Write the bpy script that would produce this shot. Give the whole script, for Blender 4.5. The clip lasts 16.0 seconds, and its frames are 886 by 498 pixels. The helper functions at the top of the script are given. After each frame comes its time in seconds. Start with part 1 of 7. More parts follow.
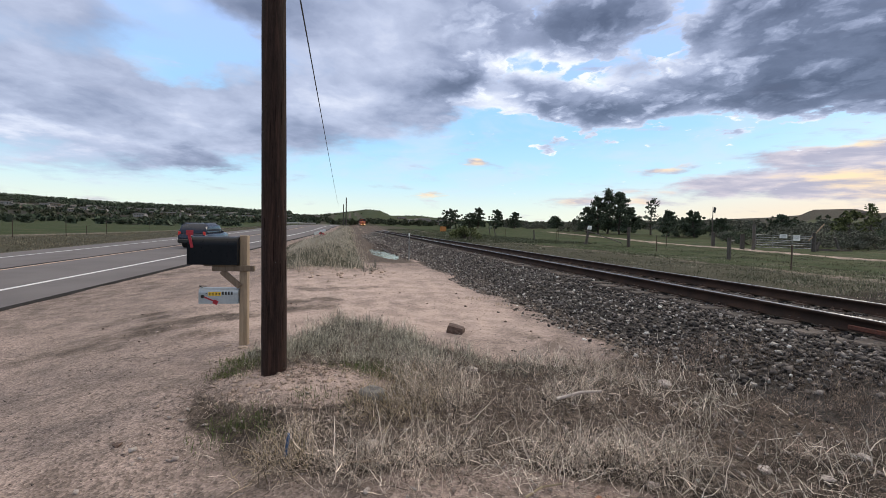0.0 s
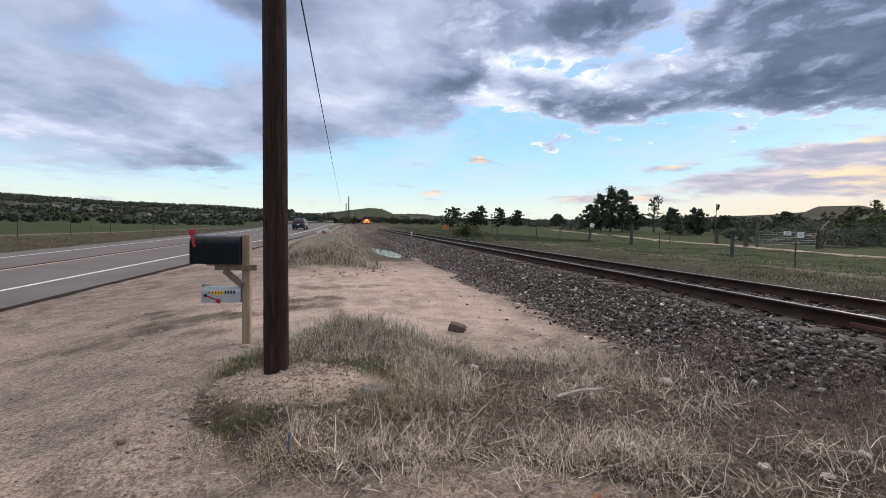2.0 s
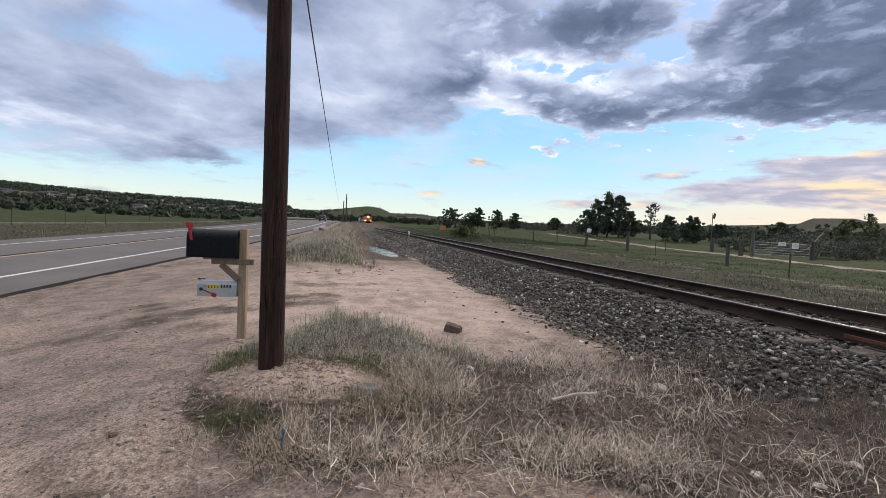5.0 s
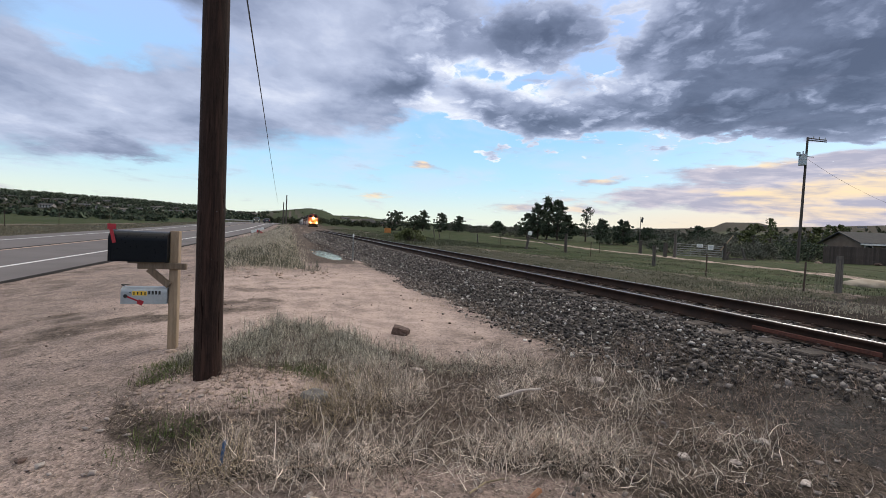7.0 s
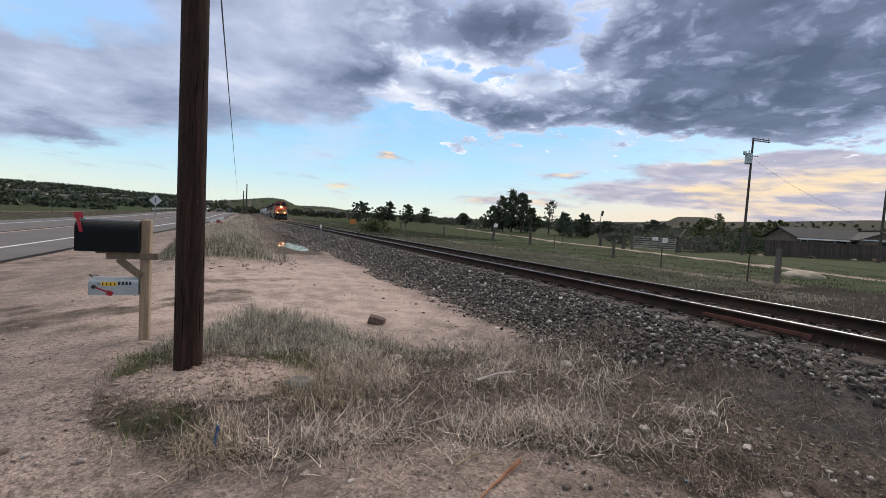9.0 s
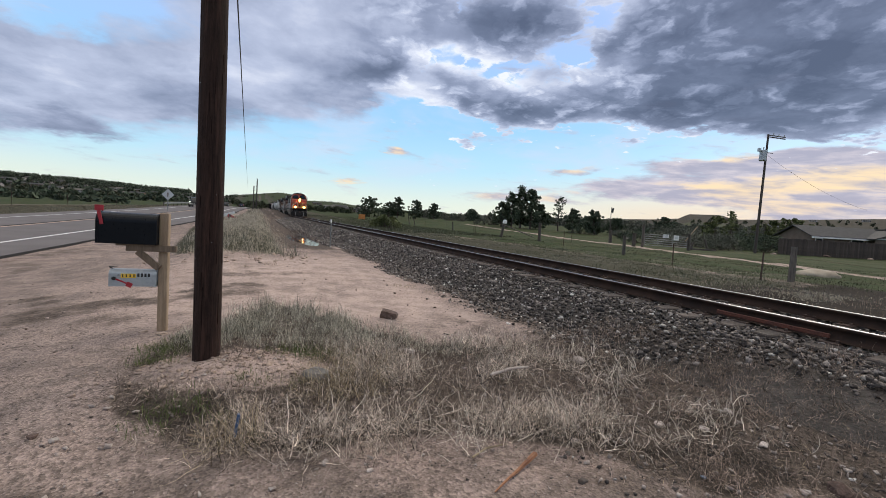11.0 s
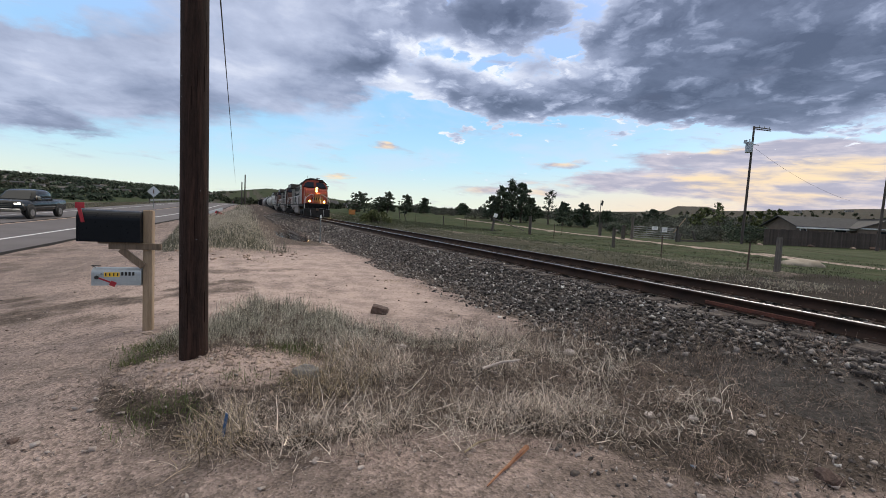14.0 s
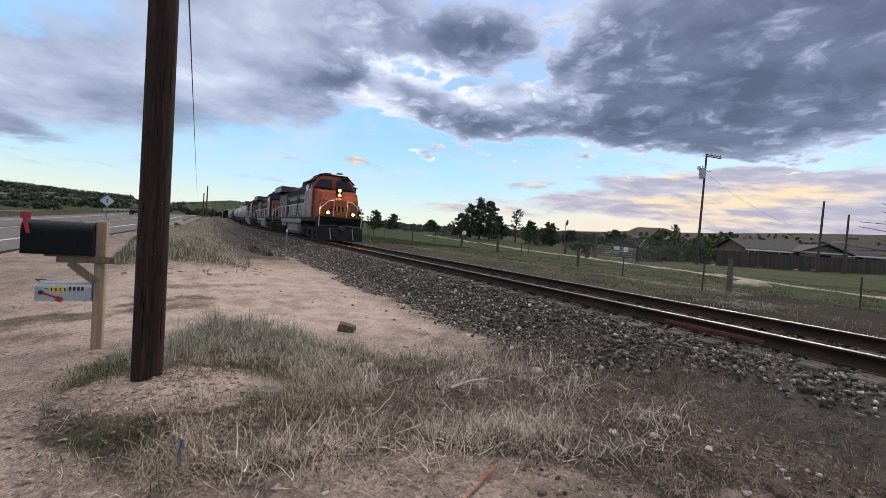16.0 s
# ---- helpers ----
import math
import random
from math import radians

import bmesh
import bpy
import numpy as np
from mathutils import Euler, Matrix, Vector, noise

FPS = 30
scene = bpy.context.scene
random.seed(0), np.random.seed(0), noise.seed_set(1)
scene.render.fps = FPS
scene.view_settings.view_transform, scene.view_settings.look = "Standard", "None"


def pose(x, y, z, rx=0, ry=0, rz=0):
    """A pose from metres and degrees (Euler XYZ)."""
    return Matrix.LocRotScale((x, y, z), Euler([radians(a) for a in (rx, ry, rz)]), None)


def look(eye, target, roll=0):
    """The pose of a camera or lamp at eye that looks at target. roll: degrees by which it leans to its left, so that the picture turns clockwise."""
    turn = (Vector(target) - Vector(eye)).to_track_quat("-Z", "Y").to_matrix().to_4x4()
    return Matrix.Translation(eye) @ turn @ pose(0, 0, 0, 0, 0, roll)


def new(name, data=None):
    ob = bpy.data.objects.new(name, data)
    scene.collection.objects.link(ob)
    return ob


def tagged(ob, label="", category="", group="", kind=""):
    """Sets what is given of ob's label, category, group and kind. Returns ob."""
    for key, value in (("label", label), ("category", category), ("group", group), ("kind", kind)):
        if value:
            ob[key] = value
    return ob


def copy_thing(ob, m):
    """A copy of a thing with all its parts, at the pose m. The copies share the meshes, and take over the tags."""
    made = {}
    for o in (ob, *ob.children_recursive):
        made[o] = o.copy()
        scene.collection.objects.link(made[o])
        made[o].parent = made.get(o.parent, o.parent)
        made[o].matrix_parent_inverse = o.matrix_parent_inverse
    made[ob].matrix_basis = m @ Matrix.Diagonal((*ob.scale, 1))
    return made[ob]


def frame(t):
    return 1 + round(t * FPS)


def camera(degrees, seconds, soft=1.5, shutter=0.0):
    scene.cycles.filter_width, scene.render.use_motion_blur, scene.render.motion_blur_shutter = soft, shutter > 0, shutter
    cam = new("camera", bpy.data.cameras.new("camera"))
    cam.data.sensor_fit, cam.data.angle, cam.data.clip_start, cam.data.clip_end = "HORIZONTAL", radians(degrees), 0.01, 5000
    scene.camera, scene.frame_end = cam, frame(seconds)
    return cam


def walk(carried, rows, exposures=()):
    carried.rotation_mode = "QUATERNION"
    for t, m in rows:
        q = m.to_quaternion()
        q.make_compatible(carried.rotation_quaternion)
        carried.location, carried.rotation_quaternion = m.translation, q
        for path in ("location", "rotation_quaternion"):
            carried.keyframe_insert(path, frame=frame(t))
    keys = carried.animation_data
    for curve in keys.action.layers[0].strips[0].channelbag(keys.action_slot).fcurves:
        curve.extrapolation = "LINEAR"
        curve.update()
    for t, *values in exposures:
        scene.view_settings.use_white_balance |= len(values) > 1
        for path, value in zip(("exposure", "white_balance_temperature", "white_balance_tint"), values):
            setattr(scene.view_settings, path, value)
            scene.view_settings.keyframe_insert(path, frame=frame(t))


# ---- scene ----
cam = camera(93.2, 16.0, soft=0.8)
METRES, EYE, TILT, LEAN, TURN = 0.702, 1.5, 0.0, 0.0, 0.0
ROWS = [
    (0.0, 0.0, 0.0, 0.0, 0.04, -1.85, -1.15),
    (0.5, -0.018, -0.0122, -0.0039, 0.04, -1.79, -1.05),
    (1.0, 0.009, -0.0219, 0.0093, -0.0, -1.63, -1.03),
    (1.5, -0.0146, -0.0315, 0.0024, 0.13, -1.76, -0.98),
    (2.0, 0.0275, -0.0183, 0.0062, 0.39, -2.1, -0.95),
    (2.5, 0.0332, -0.0072, -0.0086, 0.9, -2.6, -1.04),
    (3.0, 0.0551, 0.0084, -0.008, 1.12, -2.89, -1.35),
    (3.5, 0.0383, 0.0176, -0.0038, 1.49, -2.87, -1.95),
    (6.0, -0.027, -0.0316, -0.0023, -2.84, -1.31, -2.72),
    (6.5, -0.0386, -0.0327, -0.0062, -5.01, -1.16, -2.54),
    (7.0, -0.0559, -0.0295, -0.0153, -7.55, -1.28, -2.59),
    (7.5, -0.0829, -0.094, -0.0237, -9.82, -1.48, -2.7),
    (8.0, -0.1159, -0.2127, -0.0427, -11.76, -1.72, -2.87),
    (8.5, -0.1775, -0.2393, -0.041, -12.46, -1.97, -2.93),
    (9.0, -0.301, -0.2299, -0.027, -12.25, -2.19, -3.01),
    (9.5, -0.3915, -0.2505, -0.051, -11.3, -2.61, -3.16),
    (12.0, -0.398, -0.2232, -0.0476, -11.25, -2.89, -3.59),
    (12.5, -0.4032, -0.2208, -0.0474, -11.89, -3.04, -3.5),
    (13.0, -0.3922, -0.2111, -0.048, -12.2, -3.28, -3.23),
    (13.5, -0.3755, -0.1957, -0.0501, -12.48, -3.45, -2.96),
    (14.0, -0.3697, -0.1961, -0.0521, -12.37, -3.5, -2.79),
    (14.5, -0.3735, -0.2147, -0.0494, -12.44, -3.15, -2.88),
    (15.0, -0.4015, -0.2077, -0.0404, -12.45, -2.52, -3.14),
    (15.5, -0.4004, -0.1927, -0.0198, -13.86, -1.84, -3.52),
    (16.0, -0.3989, -0.2057, -0.0283, -16.65, -1.01, -3.81),
]
walk(cam, [(t, pose(0, 0, EYE, TILT, LEAN, TURN) @ pose(METRES * x, METRES * y, METRES * z, 90 + pitch, roll, yaw)) for t, x, y, z, yaw, pitch, roll in ROWS],
     [(0.0, 0.10), (3.5, 0.10), (6.5, 0.05), (9.0, 0.0), (14.0, 0.0), (16.0, 0.05)])

# ---------------- world, sun, exposure ----------------
def nd(nt, kind, **kw):
    n = nt.nodes.new(kind)
    for k, v in kw.items():
        if k == "operation":
            n.operation = v
        elif k == "blend":
            n.blend_type = v
        elif k == "dtype":
            n.data_type = v
        elif k == "interp":
            n.interpolation_type = v
    return n


def put(nt, sock, v):
    if isinstance(v, bpy.types.NodeSocket):
        nt.links.new(v, sock)
    elif isinstance(v, (tuple, list)) and len(v) == 3 and len(sock.default_value) == 4:
        sock.default_value = (*v, 1)
    else:
        sock.default_value = v


def math_(nt, op, a, b=0.0, c=0.0):
    n = nd(nt, "ShaderNodeMath", operation=op)
    put(nt, n.inputs[0], a), put(nt, n.inputs[1], b), put(nt, n.inputs[2], c)
    return n.outputs[0]


def vmath(nt, op, a, b=(0, 0, 0)):
    n = nd(nt, "ShaderNodeVectorMath", operation=op)
    put(nt, n.inputs[0], a), put(nt, n.inputs[1], b)
    return n.outputs["Value"] if op in ("LENGTH", "DOT_PRODUCT") else n.outputs[0]


def mix(nt, f, a, b, blend="MIX"):
    n = nd(nt, "ShaderNodeMix", dtype="RGBA", blend=blend)
    put(nt, n.inputs[0], f), put(nt, n.inputs[6], a), put(nt, n.inputs[7], b)
    return n.outputs[2]


def ramp(nt, v, lo, hi, a=0.0, b=1.0, smooth=True):
    n = nd(nt, "ShaderNodeMapRange")
    n.interpolation_type = "SMOOTHSTEP" if smooth else "LINEAR"
    put(nt, n.inputs[0], v)
    for i, x in enumerate((lo, hi, a, b)):
        n.inputs[i + 1].default_value = x
    return n.outputs[0]


def noise_(nt, vec, scale, detail=4, rough=0.55, dist=0.0, colour=False):
    n = nd(nt, "ShaderNodeTexNoise")
    put(nt, n.inputs["Vector"], vec)
    n.inputs["Scale"].default_value, n.inputs["Detail"].default_value = scale, detail
    n.inputs["Roughness"].default_value, n.inputs["Distortion"].default_value = rough, dist
    return n.outputs["Color" if colour else "Fac"]


def noise2(nt, vec, scale, detail=4, rough=0.55, dist=0.0):
    n = nd(nt, "ShaderNodeTexNoise")
    n.noise_dimensions = "2D"
    put(nt, n.inputs["Vector"], vec)
    n.inputs["Scale"].default_value, n.inputs["Detail"].default_value = scale, detail
    n.inputs["Roughness"].default_value, n.inputs["Distortion"].default_value = rough, dist
    return n.outputs["Fac"]


def make_world():
    w = bpy.data.worlds.new("evening_sky")
    scene.world = w
    w.use_nodes = True
    nt = w.node_tree
    nt.nodes.clear()
    out, bg = nt.nodes.new("ShaderNodeOutputWorld"), nt.nodes.new("ShaderNodeBackground")
    nt.links.new(bg.outputs[0], out.inputs[0])
    gen = nt.nodes.new("ShaderNodeTexCoord").outputs["Generated"]
    way = vmath(nt, "NORMALIZE", gen)
    sep = nt.nodes.new("ShaderNodeSeparateXYZ")
    nt.links.new(way, sep.inputs[0])
    x, y, z = sep.outputs
    az = math_(nt, "MULTIPLY", math_(nt, "ARCTAN2", x, y), 180 / math.pi)
    el = math_(nt, "MULTIPLY", math_(nt, "ARCSINE", z), 180 / math.pi)

    def pair(u, v):
        n = nt.nodes.new("ShaderNodeCombineXYZ")
        put(nt, n.inputs[0], u), put(nt, n.inputs[1], v)
        return n.outputs[0]

    def add(*vs):
        total = vs[0]
        for v in vs[1:]:
            total = math_(nt, "ADD", total, v)
        return total

    def about(v, k):
        return math_(nt, "MULTIPLY", math_(nt, "SUBTRACT", v, 0.5), k)
    # a flat cloud deck seen in perspective
    zz = math_(nt, "ADD", math_(nt, "MAXIMUM", z, 0.0), 0.16)
    deck = pair(math_(nt, "DIVIDE", x, zz), math_(nt, "DIVIDE", y, zz))
    warp = vmath(nt, "SUBTRACT", noise_(nt, deck, 3.0, 7, 0.60, 0.0, True), (0.5, 0.5, 0.5))
    big = noise2(nt, deck, 1.7, 5, 0.55, 0.3)
    mid = noise2(nt, vmath(nt, "ADD", deck, vmath(nt, "MULTIPLY", warp, (0.25, 0.25, 0))), 4.6, 7, 0.56)
    fine = noise2(nt, deck, 15.0, 6, 0.62, 0.3)
    vo = nt.nodes.new("ShaderNodeTexVoronoi")
    vo.voronoi_dimensions, vo.feature = "2D", "SMOOTH_F1"
    put(nt, vo.inputs["Vector"], vmath(nt, "ADD", deck, vmath(nt, "MULTIPLY", warp, (0.35, 0.35, 0))))
    vo.inputs["Scale"].default_value, vo.inputs["Detail"].default_value, vo.inputs["Roughness"].default_value = 5.5, 3.0, 0.55
    vo.inputs["Smoothness"].default_value = 0.35
    puff = ramp(nt, vo.outputs["Distance"], 0.85, 0.10, 0.0, 1.0, False)
    flat = pair(az, el)
    pos = vmath(nt, "ADD", flat, vmath(nt, "MULTIPLY", warp, (11, 5.5, 0)))

    def blobs(rows, at):
        total = None
        for a, e, sa, se, k in rows:
            q = vmath(nt, "LENGTH", vmath(nt, "MULTIPLY", vmath(nt, "SUBTRACT", at, (a, e, 0)), (0.8 / sa, 0.8 / se, 0)))
            b = ramp(nt, q, 1.0, 0.0, 0.0, k)
            total = b if total is None else math_(nt, "ADD", total, b)
        return total
    # clear sky
    sky = nt.nodes.new("ShaderNodeTexSky")
    sky.sky_type, sky.sun_disc = "NISHITA", False
    sky.sun_elevation, sky.sun_rotation = radians(SUN_EL), radians(SUN_AZ)
    sky.air_density, sky.dust_density, sky.ozone_density = 1.0, 1.0, 2.0
    clear = mix(nt, ramp(nt, el, 2.0, 8.5), (0.80, 0.88, 0.78), (0.50, 0.80, 0.98))
    clear = mix(nt, ramp(nt, el, 6.5, 15), clear, (0.36, 0.67, 1.0))
    clear = mix(nt, ramp(nt, el, 13, 26), clear, (0.42, 0.60, 1.0))
    scaled = mix(nt, 1.0, sky.outputs[0], (0.10, 0.10, 0.10), "MULTIPLY")
    col = mix(nt, 0.94, scaled, clear)
    veil = math_(nt, "MULTIPLY", ramp(nt, big, 0.42, 0.75, 0.0, 0.45), ramp(nt, el, 3.0, 9.0))
    col = mix(nt, veil, col, (0.66, 0.72, 0.90))
    # low evening clouds towards the sun, in flat streaks
    lean = math_(nt, "ADD", el, math_(nt, "MULTIPLY", az, 0.05))
    streak = noise2(nt, pair(math_(nt, "MULTIPLY", az, 0.075), math_(nt, "MULTIPLY", lean, 0.36)), 1.6, 6, 0.56, 0.15)
    wisp = noise2(nt, pair(math_(nt, "MULTIPLY", az, 0.11), math_(nt, "MULTIPLY", lean, 0.62)), 1.7, 6, 0.56, 0.2)
    near = vmath(nt, "ADD", flat, vmath(nt, "MULTIPLY", warp, (8, 2.4, 0)))
    low = add(blobs(LOW, near), about(streak, 1.5))
    glowing = add(blobs(WARM, near), about(wisp, 1.9))
    cloud = mix(nt, ramp(nt, wisp, 0.35, 0.70), (0.42, 0.415, 0.53), (0.66, 0.61, 0.68))
    cloud = mix(nt, ramp(nt, glowing, 0.15, 1.25, 0.0, 0.95), cloud, (1.02, 0.78, 0.48))
    tint = math_(nt, "MULTIPLY", ramp(nt, math_(nt, "ABSOLUTE", math_(nt, "SUBTRACT", az, 54.0)), 46.0, 8.0, 0.0, 0.75), ramp(nt, el, 8.5, 2.5))
    col = mix(nt, tint, col, (0.86, 0.68, 0.54))
    col = mix(nt, ramp(nt, low, 0.12, 0.62, 0.0, 0.95), col, cloud)
    # the main clouds: soft banks on one side, crisp heaps on the other
    crisp = ramp(nt, az, -8.0, 10.0)
    soft_n, heap_n = add(about(big, 0.7), about(mid, 0.7)), add(about(mid, 0.55), about(puff, 0.75), about(fine, 0.24))
    lumps = add(math_(nt, "MULTIPLY", math_(nt, "SUBTRACT", 1.0, crisp), soft_n), math_(nt, "MULTIPLY", crisp, heap_n))
    dens = add(blobs(CLOUDS, pos), ramp(nt, math_(nt, "ADD", el, math_(nt, "MULTIPLY", crisp, -4.5)), 7.0, 13.0, 0.0, 0.36), ramp(nt, el, 24, 34, 0.0, 0.4), ramp(nt, math_(nt, "ABSOLUTE", az), 62, 90, 0.0, 0.5), lumps)
    width = ramp(nt, az, -8.0, 10.0, 0.95, 0.26)
    body = math_(nt, "DIVIDE", math_(nt, "SUBTRACT", dens, 0.14), width)
    body = ramp(nt, body, 0.0, 1.0)
    tone_n = add(math_(nt, "MULTIPLY", math_(nt, "SUBTRACT", 1.0, crisp), add(about(mid, 0.34), about(big, 0.45), about(fine, 0.04))),
                 math_(nt, "MULTIPLY", crisp, add(about(mid, 0.66), about(puff, 0.46), about(fine, 0.14))))
    rim = math_(nt, "MULTIPLY", crisp, ramp(nt, dens, 0.12, 0.75, 0.42, 0.0))
    tone = add(ramp(nt, az, -20.0, 16.0, 0.66, 0.60), blobs(TONES, pos), tone_n, rim)
    cr = nt.nodes.new("ShaderNodeValToRGB")
    for k, (at, c) in enumerate(((0.02, (0.093, 0.120, 0.194)), (0.30, (0.162, 0.200, 0.304)), (0.50, (0.296, 0.346, 0.492)), (0.70, (0.485, 0.545, 0.715)), (0.97, (0.88, 0.92, 1.03)))):
        e = cr.color_ramp.elements[k] if k < 2 else cr.color_ramp.elements.new(at)
        e.position, e.color = at, (*c, 1)
    nt.links.new(tone, cr.inputs[0])
    col = mix(nt, math_(nt, "MULTIPLY", body, 0.97), col, cr.outputs[0])
    # thin bright cloud, added overhead out of view to brighten the ground
    col = mix(nt, ramp(nt, el, 34, 62), col, (1.30, 1.22, 1.10))
    nt.links.new(col, bg.inputs[0])
    bg.inputs[1].default_value = SKY


SKY, SUN_EL, SUN_AZ = 1.06, 12.0, 52.0
# azimuth, elevation, their half widths, weight
CLOUDS = [
    (-46, 12, 22, 7.0, 1.3), (-30, 12.5, 18, 5.0, 1.0), (-16, 16, 16, 5.5, 1.1), (-4, 18.5, 11, 4.6, 1.1), (-12, 25, 18, 6, 1.0), (3, 25, 11, 6, 0.9), (-46, 22, 12, 5, 0.8),
    (-33, 18.0, 5, 2.6, -1.0), (-27.5, 21.2, 5, 2.4, -1.0), (-35, 23.5, 4, 2, -0.7), (-24, 27.5, 8, 4, 1.0), (-31, 8.0, 7, 1.7, 0.8), (-38, 6.3, 10, 1.8, 0.5),
    (5.5, 17.6, 3.5, 2.0, 0.5), (12, 18, 7, 3.2, 0.75), (20, 16, 9, 3.6, 0.95), (28, 16.3, 8, 3.4, 0.95), (13.5, 12.0, 3.6, 1.2, 0.65), (21, 12.2, 4, 1.2, 0.45), (33, 11.4, 5.5, 1.2, 0.65), (24, 20.5, 5, 2.0, 0.45),
    (19.5, 25.8, 9, 4.2, 0.95), (14, 24, 6, 3, 0.3), (28, 21.8, 2.4, 1.8, -0.5), (9, 22.8, 3, 1.4, -0.2), (10, 14.2, 7, 1.4, -0.5), (-3, 11.5, 10, 2.0, -0.4), (40, 11.2, 5, 1.2, -0.3), (32, 13.0, 3, 0.9, -0.3),
    (37, 22.5, 10, 5, 1.2), (46, 17.5, 14, 6.2, 1.5), (58, 17, 16, 6.5, 1.6), (38, 16.5, 8, 3.2, 0.9), (52, 26, 20, 7, 1.3), (38, 13.3, 5, 1.4, 0.5), (41, 27, 10, 4, 0.8), (37, 18.7, 3.2, 0.9, -0.5), (52, 11.6, 9, 1.2, 0.4),
]
TONES = [
    (-1, 19.4, 9, 2.2, -0.30), (-20, 12, 10, 2.5, -0.12), (-24, 26, 9, 3.0, -0.32), (-31, 8.0, 8, 1.6, -0.24), (-40, 14, 10, 4, -0.12), (-45, 9.5, 6, 1.6, 0.22), (-41, 20, 6, 4, -0.12), (-6, 15, 8, 2, -0.10),
    (6, 17.4, 5, 2.2, 0.50), (10, 21.3, 6, 2.6, 0.36), (17, 19, 9, 3.4, 0.20), (26, 18.5, 5, 2, 0.14), (5, 25, 5, 4, 0.10), (21, 16.2, 5, 1.5, -0.18), (20.5, 25.6, 8, 3.4, -0.28), (13, 16.4, 3, 1.2, -0.10),
    (48, 17, 16, 5.5, -0.26), (58, 21, 18, 9, -0.17), (38, 15.5, 6, 2.2, -0.20), (37, 23.6, 8, 2.2, -0.30), (52, 12.2, 12, 1.6, -0.08), (33, 20.6, 5, 2.0, 0.10), (47, 25, 14, 3.2, -0.14), (30, 15, 6, 2, -0.06),
]
LOW = [(46, 6.5, 14, 3.6, 0.9), (58, 6.2, 14, 4.8, 1.1), (34, 6.2, 6, 1.7, 0.7), (27.5, 8.3, 5, 0.9, 0.65), (41, 9.0, 5, 0.9, 0.4), (25, 5.0, 6, 1.3, 0.5), (16, 4.5, 5, 1.2, 0.45), (50, 9.4, 10, 1.4, 0.8), (4, 9.8, 1.6, 0.6, 0.42), (-2, 5.6, 3, 0.4, 0.4)]
WARM = [(27.5, 8.5, 4, 0.8, 0.7), (46, 6.4, 9, 1.4, 1.0), (56, 7.4, 8, 1.7, 1.0), (44.5, 9.8, 4, 0.8, 0.8), (50, 4.5, 12, 1.3, 0.7), (25, 5.0, 5, 1.0, 0.6), (16, 4.5, 5, 1.0, 0.6), (4, 9.8, 2.4, 0.9, 0.8), (-2, 5.6, 5, 0.8, 0.9)]
make_world()
sun = new("sun", bpy.data.lights.new("sun", "SUN"))
sun.data.energy, sun.data.angle, sun.data.color = 1.5, radians(22), (1.0, 0.90, 0.76)
sun.matrix_world = look((60 * math.sin(radians(SUN_AZ)), 60 * math.cos(radians(SUN_AZ)), 30), (0, 0, 0))


# ---------------- materials ----------------
def base_mat(name):
    m = bpy.data.materials.new(name)
    m.use_nodes = True
    nt = m.node_tree
    return m, nt, nt.nodes["Principled BSDF"]


def pmat(name, c1, c2=None, scale=4.0, rough=0.8, bump=0.2, fine=40.0, metal=0.0, rnd="", amount=0.35, stretch=(1, 1, 1), dist=0.01, dirt=None, thin=0.0, spec=0.5):
    """Two scales of variation, with relief; rnd: 'object' or 'island' varies the brightness piece by piece."""
    m, nt, b = base_mat(name)
    co = vmath(nt, "MULTIPLY", nt.nodes.new("ShaderNodeTexCoord").outputs["Object"], stretch)
    n1, n2 = noise_(nt, co, scale, 5), noise_(nt, co, fine, 4, 0.65)
    c2 = c2 or tuple(0.6 * v for v in c1)
    f = math_(nt, "ADD", math_(nt, "MULTIPLY", n1, 0.6), math_(nt, "MULTIPLY", n2, 0.4))
    col = mix(nt, ramp(nt, f, 0.36, 0.64), c1, c2)
    if dirt:
        col = mix(nt, ramp(nt, noise_(nt, co, scale * 0.45, 6, 0.65), 0.50, 0.66, 0.0, 0.7), col, dirt)
    if rnd:
        r = nt.nodes.new("ShaderNodeObjectInfo").outputs["Random"] if rnd == "object" else nt.nodes.new("ShaderNodeNewGeometry").outputs["Random Per Island"]
        col = mix(nt, 1.0, col, ramp(nt, r, 0, 1, 1 - amount, 1 + amount, False), "MULTIPLY")
    put(nt, b.inputs["Base Color"], col)
    put(nt, b.inputs["Roughness"], ramp(nt, n2, 0.3, 0.7, max(0.03, rough - 0.1), min(1, rough + 0.1)))
    b.inputs["Metallic"].default_value = metal
    b.inputs["Specular IOR Level"].default_value = spec
    if thin:
        tl, mx = nt.nodes.new("ShaderNodeBsdfTranslucent"), nt.nodes.new("ShaderNodeMixShader")
        nt.links.new(col, tl.inputs["Color"])
        mx.inputs[0].default_value = thin
        nt.links.new(b.outputs[0], mx.inputs[1]), nt.links.new(tl.outputs[0], mx.inputs[2])
        nt.links.new(mx.outputs[0], nt.nodes["Material Output"].inputs["Surface"])
    if bump:
        bp = nt.nodes.new("ShaderNodeBump")
        bp.inputs["Strength"].default_value, bp.inputs["Distance"].default_value = bump, dist
        nt.links.new(f, bp.inputs["Height"])
        nt.links.new(bp.outputs[0], b.inputs["Normal"])
    return m


def glow(name, colour, strength):
    m, nt, b = base_mat(name)
    b.inputs["Base Color"].default_value = (*(0.5 * c for c in colour), 1)
    b.inputs["Emission Color"].default_value, b.inputs["Emission Strength"].default_value = (*colour, 1), strength
    return m


